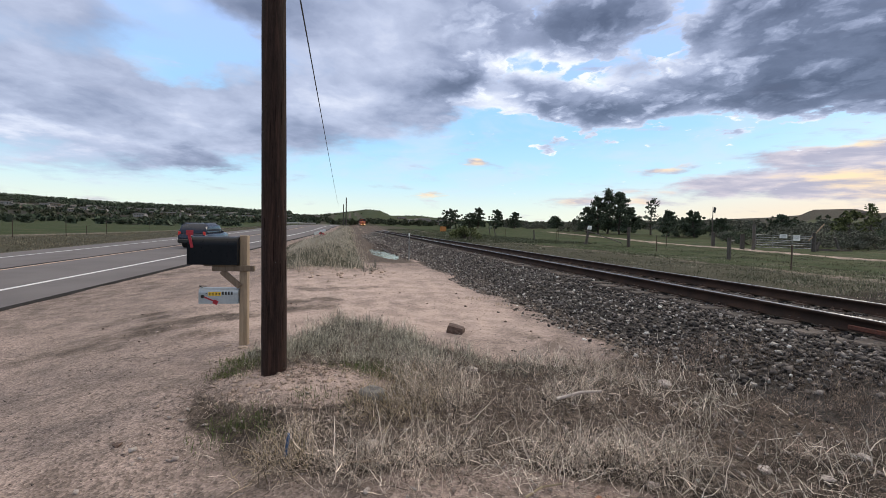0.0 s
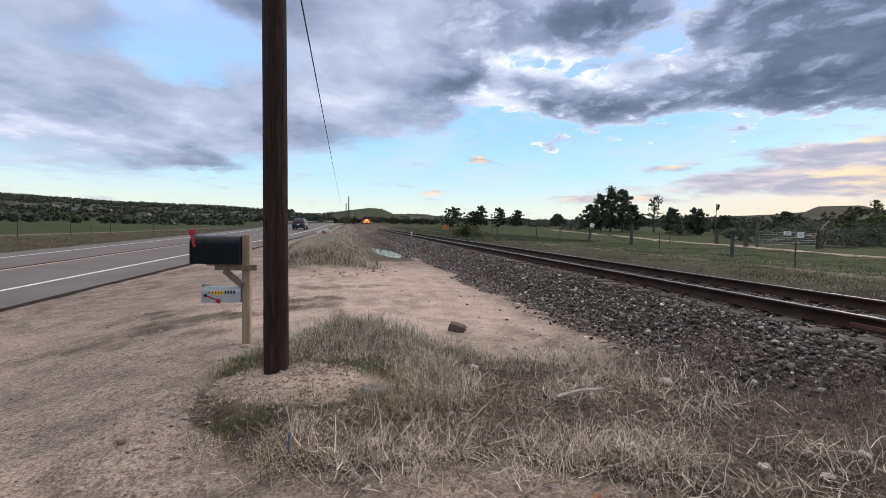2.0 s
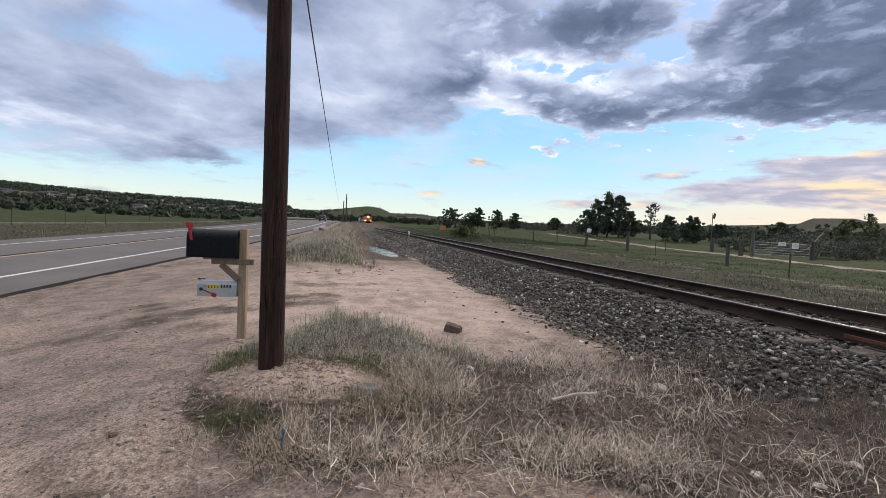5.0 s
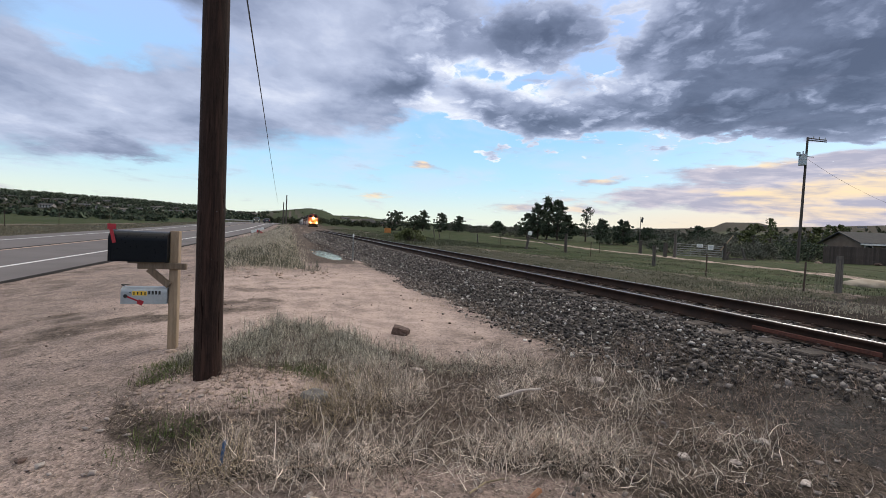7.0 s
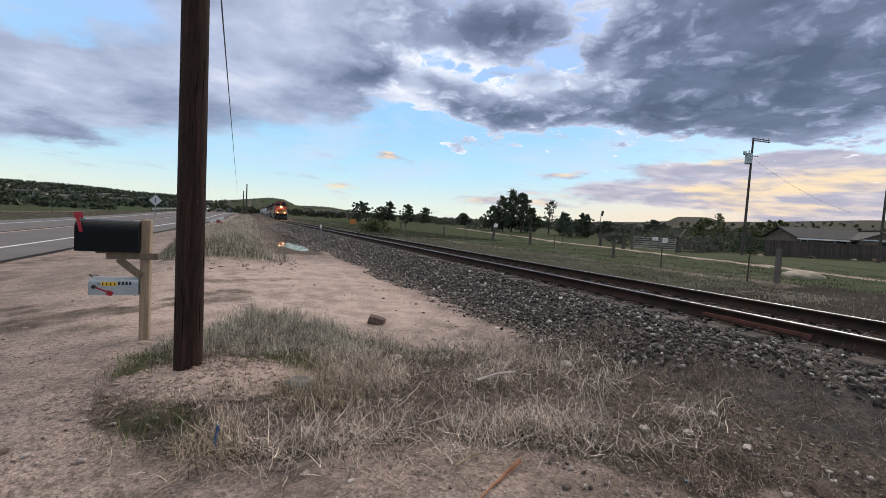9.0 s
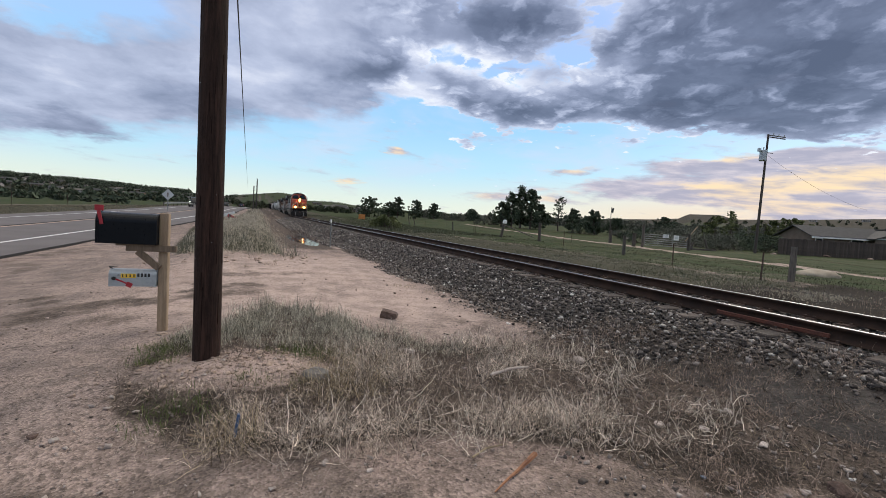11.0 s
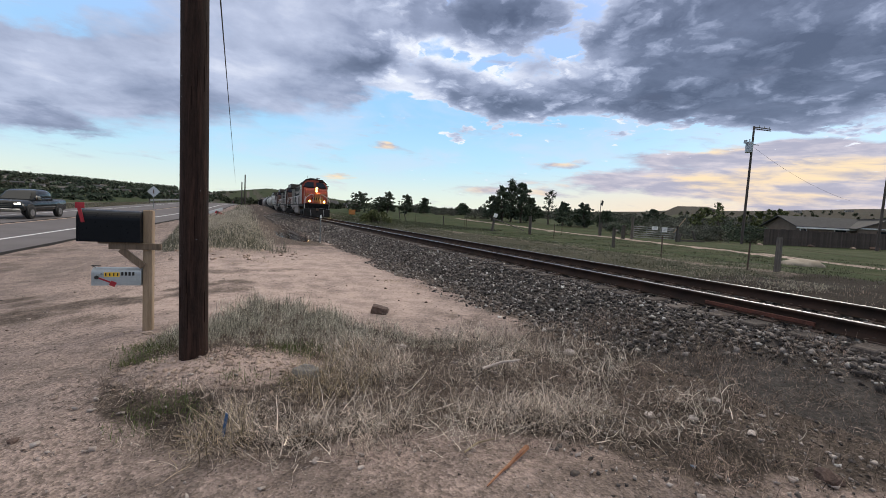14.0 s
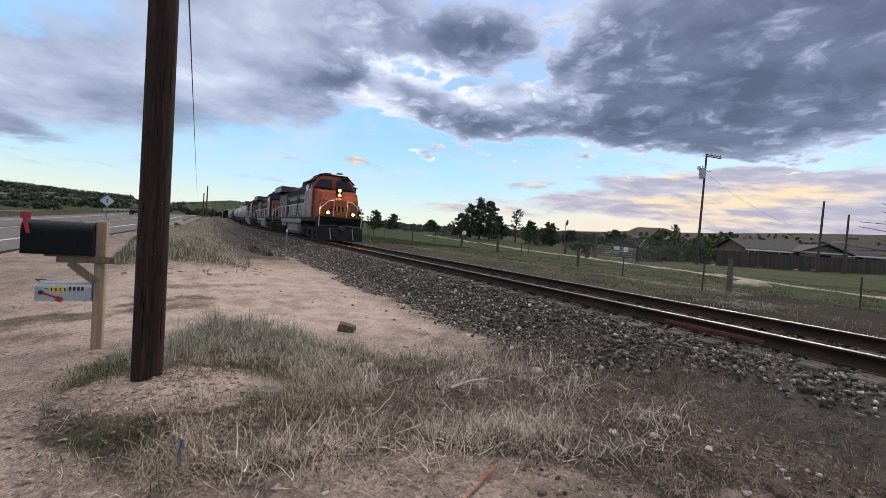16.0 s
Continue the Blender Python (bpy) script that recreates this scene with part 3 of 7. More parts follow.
def ground():
    """One sheet to the horizon, finest near the camera."""
    rr = [0.0]
    while rr[-1] < 4600:
        rr.append(max(rr[-1] + 0.035, rr[-1] * 1.0165) if rr[-1] else 0.001)
    rr = np.array(rr[1:])
    view = np.arange(-72, 72.01, 0.36)
    rest = np.arange(76, 285, 4.0)
    az = np.radians(np.concatenate([view, rest]))
    R, A = np.meshgrid(rr, az, indexing="ij")
    X, Y = R * np.sin(A), R * np.cos(A)
    Z = height(X, Y)
    n, k = R.shape
    verts = np.concatenate([np.stack([X, Y, Z], -1).reshape(-1, 3)])
    i, j = np.meshgrid(np.arange(n - 1), np.arange(k), indexing="ij")
    j2 = (j + 1) % k
    quads = np.stack([i * k + j, (i + 1) * k + j, (i + 1) * k + j2, i * k + j2], -1).reshape(-1, 4)[:, ::-1]
    me = mesh_np("ground", verts, quads, GROUND)
    x, y = verts[:, 0], verts[:, 1]
    u, v = uv(x, y)
    s = road_side(x, y)
    r = np.hypot(x, y)
    soil = weed_cover(x, y) * 0.78
    soil = np.maximum(soil, 0.95 * sstep(2.95, 3.5, u + 0.6 * fbm(x, y, 0.45) + 0.2 * fbm(x, y, 1.7)) * sstep(9.6, 8.8, u) * sstep(350, 250, r))
    soil = np.maximum(soil, 0.85 * sstep(0.1, 0.8, u) * sstep(15, 20, v) * sstep(3.6, 2.5, u))
    soil = np.maximum(soil, 0.8 * sstep(8.8, 10, u) * sstep(17, 14, u) * sstep(9.5, 5, v))
    soil = np.maximum(soil, 0.5 * sstep(8.8, 9.6, u) * sstep(13, 10.5, u))
    soil = np.maximum(soil, 0.42 * sstep(9.5, 6.5, s + 1.5 * fbm(x, y, 0.4)) * sstep(5.0, 5.6, s))
    # damp and worn patches in the driveway
    worn = sstep(0.0, 0.5, fbm(x, y, 0.42) + 0.25 * fbm(x, y, 1.9)) * sstep(-0.2, -1.6, x) * sstep(14, 9, y)
    worn = np.maximum(worn, 1.1 * np.exp(-((x + 1.9) / 0.55) ** 2 - ((y - 2.2) / 0.4) ** 2))
    worn = np.maximum(worn, 0.9 * np.exp(-((x + 3.6) / 0.7) ** 2 - ((y - 6.2) / 0.7) ** 2))
    worn = np.maximum(worn, 0.8 * np.exp(-((u - 2.75) / 0.5) ** 2 - ((v - 5.6) / 0.8) ** 2))
    soil = np.maximum(soil, np.maximum(0.60 * worn, 0.47 * sstep(3.3, 2.3, y + 0.3 * fbm(x, y, 0.7)) * sstep(9, 5, r)))
    green = sstep(15.0, 19.0, u)
    green = np.maximum(green, sstep(-14, -24, s))
    green = np.maximum(green, sstep(90, 130, r) * (1 - sstep(0.4, 1.0, u) * sstep(9, 8, u) * sstep(330, 240, r)))
    straw = 0.9 * sstep(8.6, 9.6, u) * sstep(20, 14, u) * sstep(4.5, 9, v)
    straw = np.maximum(straw, 0.85 * sstep(-5.3, -6.3, s) * sstep(-24, -14, s))
    straw = np.maximum(straw, 0.95 * sstep(14.2, 16, v) * sstep(1.0, 0.2, u) * sstep(-3.3, -2.3, u + 0.09 * (v - 15)) * sstep(5.8, 7.5, s) * sstep(260, 150, r))
    # bare patches and a two-track lane in the field
    lane = lane_cover(x, y)
    green, straw = green * (1 - lane), straw * (1 - lane)
    far = 0.5 + 0.5 * fbm(x, y, 0.009)
    straw = np.maximum(straw, 0.30 * sstep(0.62, 0.85, far) * sstep(350, 600, r))
    mud_and_shade = 1.0 * sstep(8.5, 9.2, u) * sstep(21, 17, u) * sstep(9.5, 6.0, v) * (r < 60)
    mud_and_shade = np.maximum(mud_and_shade, 0.46 * sstep(8.8, 9.4, u) * sstep(12.5, 10.0, u) * (r < 120))
    mud_and_shade = np.maximum(mud_and_shade, 0.42 * sstep(2.2, 3.2, u) * sstep(4.4, 3.9, u) * sstep(7, 4, v) * (r < 20))
    mud_and_shade = np.maximum(mud_and_shade, (0.38 + 0.24 * sstep(8, 20, az_of(x, y))) * sstep(320, 560, r) * (az_of(x, y) > -5))
    mud_and_shade = np.maximum(mud_and_shade, (0.60 - 0.22 * sstep(-17, -14, az_of(x, y))) * sstep(240, 420, r) * (az_of(x, y) <= -5))
    mud_and_shade = np.maximum(mud_and_shade, 0.40 * sstep(0.05, 0.4, fbm(x, y, 0.6)) * sstep(9, 10, u) * sstep(19, 16, u) * (r < 60))
    # dark gaps among the weeds: shade put into the ground colour
    mud_and_shade = np.maximum(mud_and_shade, 0.55 * sstep(0.35, 0.9, weed_cover(x, y)) * sstep(-0.25, 0.25, fbm(x, y, 1.9, 2)))
    cover = np.stack([soil, green, straw, mud_and_shade], -1).astype(np.float32)
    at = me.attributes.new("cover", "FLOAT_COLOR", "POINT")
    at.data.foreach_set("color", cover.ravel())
    wash = sstep(-3.0, -0.6, u + 0.8 * fbm(x, y, 0.4)) * sstep(3.4, 2.6, u) * sstep(4.6, 6.4, v) * sstep(17, 13.5, v)
    wash = np.maximum(wash, 0.40 * sstep(0.15, 0.55, fbm(x, y, 0.33) + 0.3 * fbm(x + 9, y, 1.3)) * sstep(12, 8, r))
    wash = np.maximum(wash, 0.80 * sstep(0.45, 0.85, np.exp(-((x + 1.40) / 0.95) ** 2 - ((y - 4.0) / 0.50) ** 2) + 0.22 * fbm(x, y, 3.0)))
    wash = np.maximum(wash, 0.9 * lane)
    me.attributes.new("washed", "FLOAT", "POINT").data.foreach_set("value", wash.astype(np.float32))
    me.polygons.foreach_set("use_smooth", [True] * len(me.polygons))
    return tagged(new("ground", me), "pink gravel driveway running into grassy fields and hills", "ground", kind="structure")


def weed_cover(x, y):
    """Where the dead weeds stand, 0 to 1."""
    wob = 0.28 * fbm(x, y, 1.6)
    u, v = uv(x, y)
    top = np.interp(x, [-2.3, -1.6, -0.9, 0.0, 0.8, 1.6, 2.6, 4], [5.0, 6.7, 6.3, 5.35, 4.95, 4.9, 5.4, 6])
    low = np.interp(x, [-2.5, -2.0, -1.3, -0.6, 0.2, 1.0, 2.0, 4], [4.3, 3.2, 2.72, 2.55, 2.62, 2.36, 1.85, 1.2])
    c = sstep(-0.25, 0.15, top - y + wob) * sstep(-0.3, 0.25, y - low + wob) * sstep(-2.6, -2.1, x + wob) * sstep(4.6, 3.6, u - 0.8 * sstep(6.0, 3.6, v) - 0.95 * sstep(3.8, 2.2, v) + 0.3 * wob)
    hole = np.exp(-((x + 1.32 + 0.2 * wob) / 0.90) ** 2 - ((y - 3.95 + 0.3 * wob) / 0.47) ** 2)
    return c * (1 - sstep(0.25, 0.6, hole))


LANE = [(52.0, 99.0), (47.0, 64.0), (40.0, 45.0), (34.5, 27.0), (30.9, 17.8), (28.6, 12.0), (26.6, 8.0), (24, -2)]


def lane_cover(x, y):
    u, v = uv(x, y)
    c = np.interp(v, [b for _, b in LANE[::-1]], [a for a, _ in LANE[::-1]])
    d = np.abs(u - c + 0.3 * fbm(x, y, 0.4)) / 1.15
    two = np.maximum(np.exp(-((d - 0.72) / 0.33) ** 2), 0.55 * np.exp(-(d / 0.8) ** 2))
    return np.clip(two, 0, 1) * sstep(112, 99, v)


ground()


def ribbon(name, a, b, lift, material, ys=None, cross=2, dash=None, parent=None, camber=0.0):
    """A strip of the road between a and b metres right of its centre line."""
    ys = np.concatenate([np.arange(-40, 80, 1.0), np.arange(80, 420, 4.0)]) if ys is None else ys
    vs, qs = [], []
    for y in ys:
        t = np.interp(y, _ys, _turn)
        for s in np.linspace(a, b, cross):
            vs.append((road_x(y) + s / math.cos(t), y, road_z(y) + lift - camber * abs(s)))
    for i in range(len(ys) - 1):
        if dash and (i % dash[1]) >= dash[0]:
            continue
        for j in range(cross - 1):
            k = i * cross + j
            qs.append((k, k + 1, k + cross + 1, k + cross))
    ob = part(name, mesh_np(name, vs, qs, material), material, parent)
    return ob


def road():
    rd = tagged(ribbon("road", -5.5, 5.55, 0.0, ASPHALT, cross=12), "grey two-lane asphalt road with ragged edges", "road", kind="structure")
    # broken asphalt edge
    ys = np.arange(-40, 300, 0.5)
    vs, qs = [], []
    for i, y in enumerate(ys):
        out = 5.62 + 0.10 * float(fbm(y, 3.0, 0.7)) + 0.06 * float(fbm(y, 9.0, 2.6))
        t = float(np.interp(y, _ys, _turn))
        for s, dz in ((5.5, 0.0), (out, -0.008), (out + 0.07, -0.075)):
            vs.append((float(road_x(y)) + s / math.cos(t), y, float(road_z(y)) + dz))
    for i in range(len(ys) - 1):
        for j in range(2):
            k = 3 * i + j
            qs.append((k, k + 1, k + 4, k + 3))
    part("road_edge", mesh_np("road_edge", vs, qs, TAR), TAR, rd, "dark broken asphalt edge")
    part_names = (("edge_line", 3.53, 3.71, WHITE_LINE), ("edge_line", -3.72, -3.58, WHITE_LINE), ("centre_line", -0.06, 0.12, YELLOW_LINE), ("tar_seam", -0.34, -0.10, TAR))
    for name, a, b, m in part_names:
        ribbon(name, a, b, 0.004, m, parent=rd)
    ribbon("lane_mark", -3.35, -3.20, 0.004, WHITE_LINE, np.arange(14, 18.1, 0.5), parent=rd)
    # guard rail along the far shoulder
    gr = tagged(new("guard_rail"), "galvanised steel guard rail beside the road", "guard rail", kind="structure")
    ys = np.arange(76, 190, 4.0)
    for i in range(len(ys) - 1):
        p, q = (Vector((float(road_x(y)) - 5.6, y, float(road_z(y)) + 0.55)) for y in (ys[i], ys[i + 1]))
        bm = bmesh.new()
        dv = q - p
        box(bm, (0.05, dv.length, 0.30), Matrix.Translation((p + q) / 2) @ dv.to_track_quat("Y", "Z").to_matrix().to_4x4(), 0.02)
        part("beam", bm, STEEL, gr)
        boxpart("post", (0.15, 0.15, 0.9), (p.x - 0.1, p.y, p.z - 0.25), GREY_WOOD, gr)


road()


# ---------------- railway ----------------
def rail_pose(u, v, dz=0.0):
    x, y = xy(u, v)
    return pose(x, y, RAIL_Z + GRADE * v + dz, math.degrees(math.atan(GRADE)), 0, RAIL_TURN)


def strip(name, outline, v0, v1, step, material, parent, label=""):
    """An outline of (u, z) drawn along the track; z from the rail head."""
    vs, qs = [], []
    n = len(outline)
    vv = np.arange(v0, v1 + step / 2, step)
    for v in vv:
        for u, z in outline:
            vs.append((*xy(u, v), RAIL_Z + GRADE * v + z))
    for i in range(len(vv) - 1):
        for j in range(n - 1):
            k = i * n + j
            qs.append((k, k + 1, k + n + 1, k + n))
    return part(name, mesh_np(name, vs, qs, material), material, parent, label)


def rock_mesh(seed, squash=0.7):
    """Eight corners pulled about: a chip of stone as places and quads."""
    g = np.random.default_rng(seed)
    c = np.array([(x, y, z) for x in (-1, 1) for y in (-1, 1) for z in (-1, 1)], float) * 0.5
    c *= g.uniform(0.45, 1.25, (8, 1)) * np.array([1, g.uniform(0.6, 0.9), squash * g.uniform(0.6, 1)])
    c += g.uniform(-0.16, 0.16, (8, 3))
    q = np.array([(0, 1, 3, 2), (4, 6, 7, 5), (0, 4, 5, 1), (2, 3, 7, 6), (0, 2, 6, 4), (1, 5, 7, 3)])
    return c, q


def scatter_rocks(name, pts, sizes, material, seed, squash=0.7):
    g = np.random.default_rng(seed)
    kinds = [rock_mesh(seed + i, squash) for i in range(14)]
    V, Q = [], []
    off = 0
    which = g.integers(0, 14, len(pts))
    for k in range(14):
        sel = np.where(which == k)[0]
        if not len(sel):
            continue
        c, q = kinds[k]
        a, b = g.uniform(0, 6.28, len(sel)), g.normal(0, 0.8, len(sel))
        ca, sa, cb, sb = np.cos(a), np.sin(a), np.cos(b), np.sin(b)
        p = c[None] * sizes[sel][:, None, None]
        x, y, z = p[..., 0], p[..., 1], p[..., 2]
        y, z = y * cb[:, None] - z * sb[:, None], y * sb[:, None] + z * cb[:, None]
        x, y = x * ca[:, None] - y * sa[:, None], x * sa[:, None] + y * ca[:, None]
        V.append((np.stack([x, y, z], -1) + pts[sel][:, None]).reshape(-1, 3))
        Q.append((q[None] + 8 * np.arange(len(sel))[:, None, None] + off).reshape(-1, 4))
        off += 8 * len(sel)
    return mesh_np(name, np.concatenate(V), np.concatenate(Q), material)


TOE, CREST, FAR_CREST, FAR_TOE = 3.35, 5.35, 8.6, 9.9


def ballast_z(u, v):
    top = RAIL_Z - 0.235 + GRADE * v
    w = sstep(TOE, CREST + 0.4, u + 0.25 * fbm(u, v, 0.5)) * sstep(FAR_TOE, FAR_CREST, u)
    return np.maximum(height(*xy(u, v)), (height(*xy(np.full_like(u, TOE), v)) - 0.06) * (1 - w) + top * w)


def top_z(x, y):
    """The surface that plants grow from: earth, or the edge of the ballast."""
    u, v = uv(x, y)
    return np.where((u > 3.0) & (u < 9.8) & (v < 60), ballast_z(u, v) - 0.01, height(x, y))


def railway():
    vs_u = np.arange(2.6, 10.4, 0.13)
    vv = np.concatenate([np.arange(-14, 24, 0.13), np.arange(24, 60, 0.5), np.arange(60, 330, 4.0)])
    U, V = np.meshgrid(vs_u, vv, indexing="ij")
    X, Y = xy(U, V)
    Z = ballast_z(U, V) + 0.012 * fbm(X, Y, 7.0) - 0.02
    edge = sstep(TOE - 0.3, TOE + 0.25, U) * sstep(FAR_TOE + 0.2, FAR_TOE - 0.3, U)
    Z = Z - 0.10 * (1 - edge)
    n, k = U.shape
    i, j = np.meshgrid(np.arange(n - 1), np.arange(k - 1), indexing="ij")
    quads = np.stack([i * k + j, (i + 1) * k + j, (i + 1) * k + j + 1, i * k + j + 1], -1).reshape(-1, 4)
    bed = tagged(part("ballast_bed", mesh_np("ballast_bed", np.stack([X, Y, Z], -1).reshape(-1, 3), quads, BALLAST), BALLAST), "sloping bed of dark grey crushed stone under the track", "ballast", kind="structure")
    g = np.random.default_rng(3)

    def stones(count, v0, v1, s0, s1, u0=TOE - 0.35, u1=FAR_CREST + 0.4):
        u, v = g.uniform(u0, u1, count), v0 + (v1 - v0) * g.random(count) ** 1.6
        keep = g.random(count) < sstep(TOE - 0.5, TOE + 0.35, u - 0.95 * sstep(6.2, 3.6, v) - 0.95 * sstep(3.8, 2.2, v) + 0.55 * fbm(u, v, 0.45) + 0.2 * fbm(u, v, 1.7))
        u, v = u[keep], v[keep]
        x, y = xy(u, v)
        return np.stack([x, y, ballast_z(u, v) + g.uniform(-0.012, 0.022, len(u))], -1), g.uniform(s0, s1, len(u)) * np.exp(g.normal(0, 0.28, len(u)))
    p1, s1 = stones(74000, -1.5, 26, 0.025, 0.047)
    p2, s2 = stones(12000, 26, 80, 0.05, 0.09)
    n = 9000
    u, v = g.uniform(1.9, 3.9, n), 12 + 58 * g.random(n) ** 1.5
    k = g.random(n) < sstep(2.3, 3.2, u + 0.5 * fbm(u, v, 0.4) + 0.5 * sstep(14, 22, v)) * sstep(12.5, 15, v)
    x, y = xy(u[k], v[k])
    p3, s3 = np.stack([x, y, top_z(x, y) + 0.01], -1), g.uniform(0.03, 0.06, len(x)) * (1 + 0.02 * (v[k] - 12))
    dry = p3[:, 2] > PUDDLE_Z + 0.03
    p3, s3 = p3[dry], s3[dry]
    p2, s2 = np.concatenate([p2, p3]), np.concatenate([s2, s3])
    tagged(part("ballast_stones", scatter_rocks("ballast_stones", np.concatenate([p1, p2]), np.concatenate([s1, s2]), STONE, 11), STONE), "loose sharp grey and brown ballast stones", "gravel", kind="stuff")
    tr = tagged(new("railway_track"), "single railway track with rusty rails on weathered ties", "railway track", kind="structure")
    for c in (RAIL_U - GAUGE / 2, RAIL_U + GAUGE / 2):
        prof = [(c - 0.075, -0.175), (c - 0.075, -0.163), (c - 0.012, -0.14), (c - 0.01, -0.045), (c - 0.036, -0.038), (c - 0.036, -0.006)]
        rl = strip("rail", prof + [(2 * c - a, b) for a, b in prof[::-1]], -30, 330, 2.0, RAIL_SIDE, tr, "rusty steel rail with a polished head")
        strip("rail_head", [(c - 0.034, -0.012), (c - 0.013, 0.002), (c + 0.013, 0.002), (c + 0.034, -0.012)], -30, 330, 2.0, RAIL_TOP, rl, "shiny worn running surface")
    bm = bmesh.new()
    box(bm, (2.75, 0.23, 0.18), None, 0.015)
    tie = finish(bm, "tie", TIE)
    bm = bmesh.new()
    box(bm, (0.34, 0.19, 0.02), pose(-GAUGE / 2, 0, 0.1), 0.004)
    box(bm, (0.34, 0.19, 0.02), pose(GAUGE / 2, 0, 0.1), 0.004)
    for sx in (-1, 1):
        for dx in (-0.1, 0.1):
            for dy in (-0.06, 0.06):
                box(bm, (0.03, 0.03, 0.05), pose(sx * GAUGE / 2 + dx, dy, 0.12))
    plates = finish(bm, "tie_plates", RUSTY)
    for i in range(150):
        v = -10 + 0.52 * i
        t = part("tie", tie, TIE, tr, "", rail_pose(RAIL_U, v + random.uniform(-0.03, 0.03), -0.285 + random.uniform(-0.012, 0.008)) @ pose(random.uniform(-0.08, 0.08), 0, 0, 0, 0, random.uniform(-1.2, 1.2)))
        if v < 30:
            part("tie_plates", plates, RUSTY, t)
    # a length of rusty angle bar against the near rail
    bm = bmesh.new()
    box(bm, (0.03, 1.35, 0.055), None, 0.006)
    part("joint_bar", bm, JOINT_RUST, tr, "dull red rusty joint bar", rail_pose(RAIL_U - GAUGE / 2 - 0.055, 3.2, -0.125))


railway()


# ---------------- near things ----------------
def at_ground(x, y, dz=0.0):
    return float(height(x, y)) + dz


def post_mesh(bm, h, r, seg=12, seed=0, taper=0.85, bury=0.3, wobble=0.06):
    """A round timber with a slightly uneven skin."""
    g = random.Random(seed)
    rings = []
    n = max(4, int(h / 0.5))
    for i in range(n + 1):
        z = -bury + (h + bury) * i / n
        rr = r * (1 - (1 - taper) * i / n)
        rings.append([bm.verts.new((rr * (1 + g.uniform(-wobble, wobble)) * math.cos(6.2832 * k / seg), rr * (1 + g.uniform(-wobble, wobble)) * math.sin(6.2832 * k / seg), z)) for k in range(seg)])
    for a, b in zip(rings, rings[1:]):
        for k in range(seg):
            bm.faces.new((a[k], a[(k + 1) % seg], b[(k + 1) % seg], b[k]))
    bm.faces.new(rings[-1]), bm.faces.new(rings[0][::-1])


def cable(name, p, q, sag, r, material, parent=None, n=24):
    bm = bmesh.new()
    p, q = Vector(p), Vector(q)
    pts = [p.lerp(q, i / n) - Vector((0, 0, sag * 4 * (i / n) * (1 - i / n))) for i in range(n + 1)]
    side = (q - p).cross(Vector((0, 0, 1))).normalized() * r
    rings = [[bm.verts.new(c + side * math.cos(a) + Vector((0, 0, r * math.sin(a)))) for a in (0.0, 1.257, 2.513, 3.770, 5.027)] for c in pts]
    for a, b in zip(rings, rings[1:]):
        for k in range(5):
            bm.faces.new((a[k], a[(k + 1) % 5], b[(k + 1) % 5], b[k]))
    bm.faces.new(rings[0][::-1]), bm.faces.new(rings[-1])
    return part(name, bm, material, parent)


POLE_AT = (-1.665, 4.15)


def near_pole():
    x, y = POLE_AT
    ob = new("utility_pole")
    tagged(ob, "dark creosoted wooden utility pole standing in a sandy mound", "utility pole", "utility poles")
    ob.matrix_basis = pose(x, y, at_ground(x, y) - 0.05, 0.2, -0.35, 0)
    bm = bmesh.new()
    post_mesh(bm, 9.6, 0.121, 20, 2, 0.80, 0.4, 0.012)
    part("shaft", bm, POLE_WOOD, ob, smooth=True)
    # checks and splits down the grain
    g = random.Random(4)
    for k in range(34):
        a, z, L = g.uniform(3.2, 6.2), g.uniform(0.1, 5.0), g.uniform(0.08, 0.42)
        rr = 0.1205 * (1 - 0.2 * (z + 0.4) / 10)
        boxpart("check", (0.003, 0.0022, L), (rr * math.cos(a), rr * math.sin(a), z), CHECK, ob, "", 0, (0, 0, math.degrees(a)))
    for k in range(12):
        a, z = g.uniform(3.3, 6.1), g.uniform(0.9, 2.6)
        rr = 0.121 * (1 - 0.2 * (z + 0.4) / 10)
        rodpart("staple", (rr * 0.97 * math.cos(a), rr * 0.97 * math.sin(a), z), (rr * 1.02 * math.cos(a), rr * 1.02 * math.sin(a), z), 0.003, STEEL, ob, seg=6)
    return ob


near_pole()


def mailbox_shell(bm, L, w, h, thick=0.01):
    """A tunnel with a round top along -x."""
    prof = [(-w / 2, 0), (w / 2, 0), (w / 2, h - w / 2 * 0.8)]
    prof += [(w / 2 * math.cos(a), h - w / 2 * 0.8 + w / 2 * 0.8 * math.sin(a)) for a in np.linspace(0, math.pi, 13)[1:-1]]
    prof += [(-w / 2, h - w / 2 * 0.8)]
    prism(bm, prof, -L, 0)


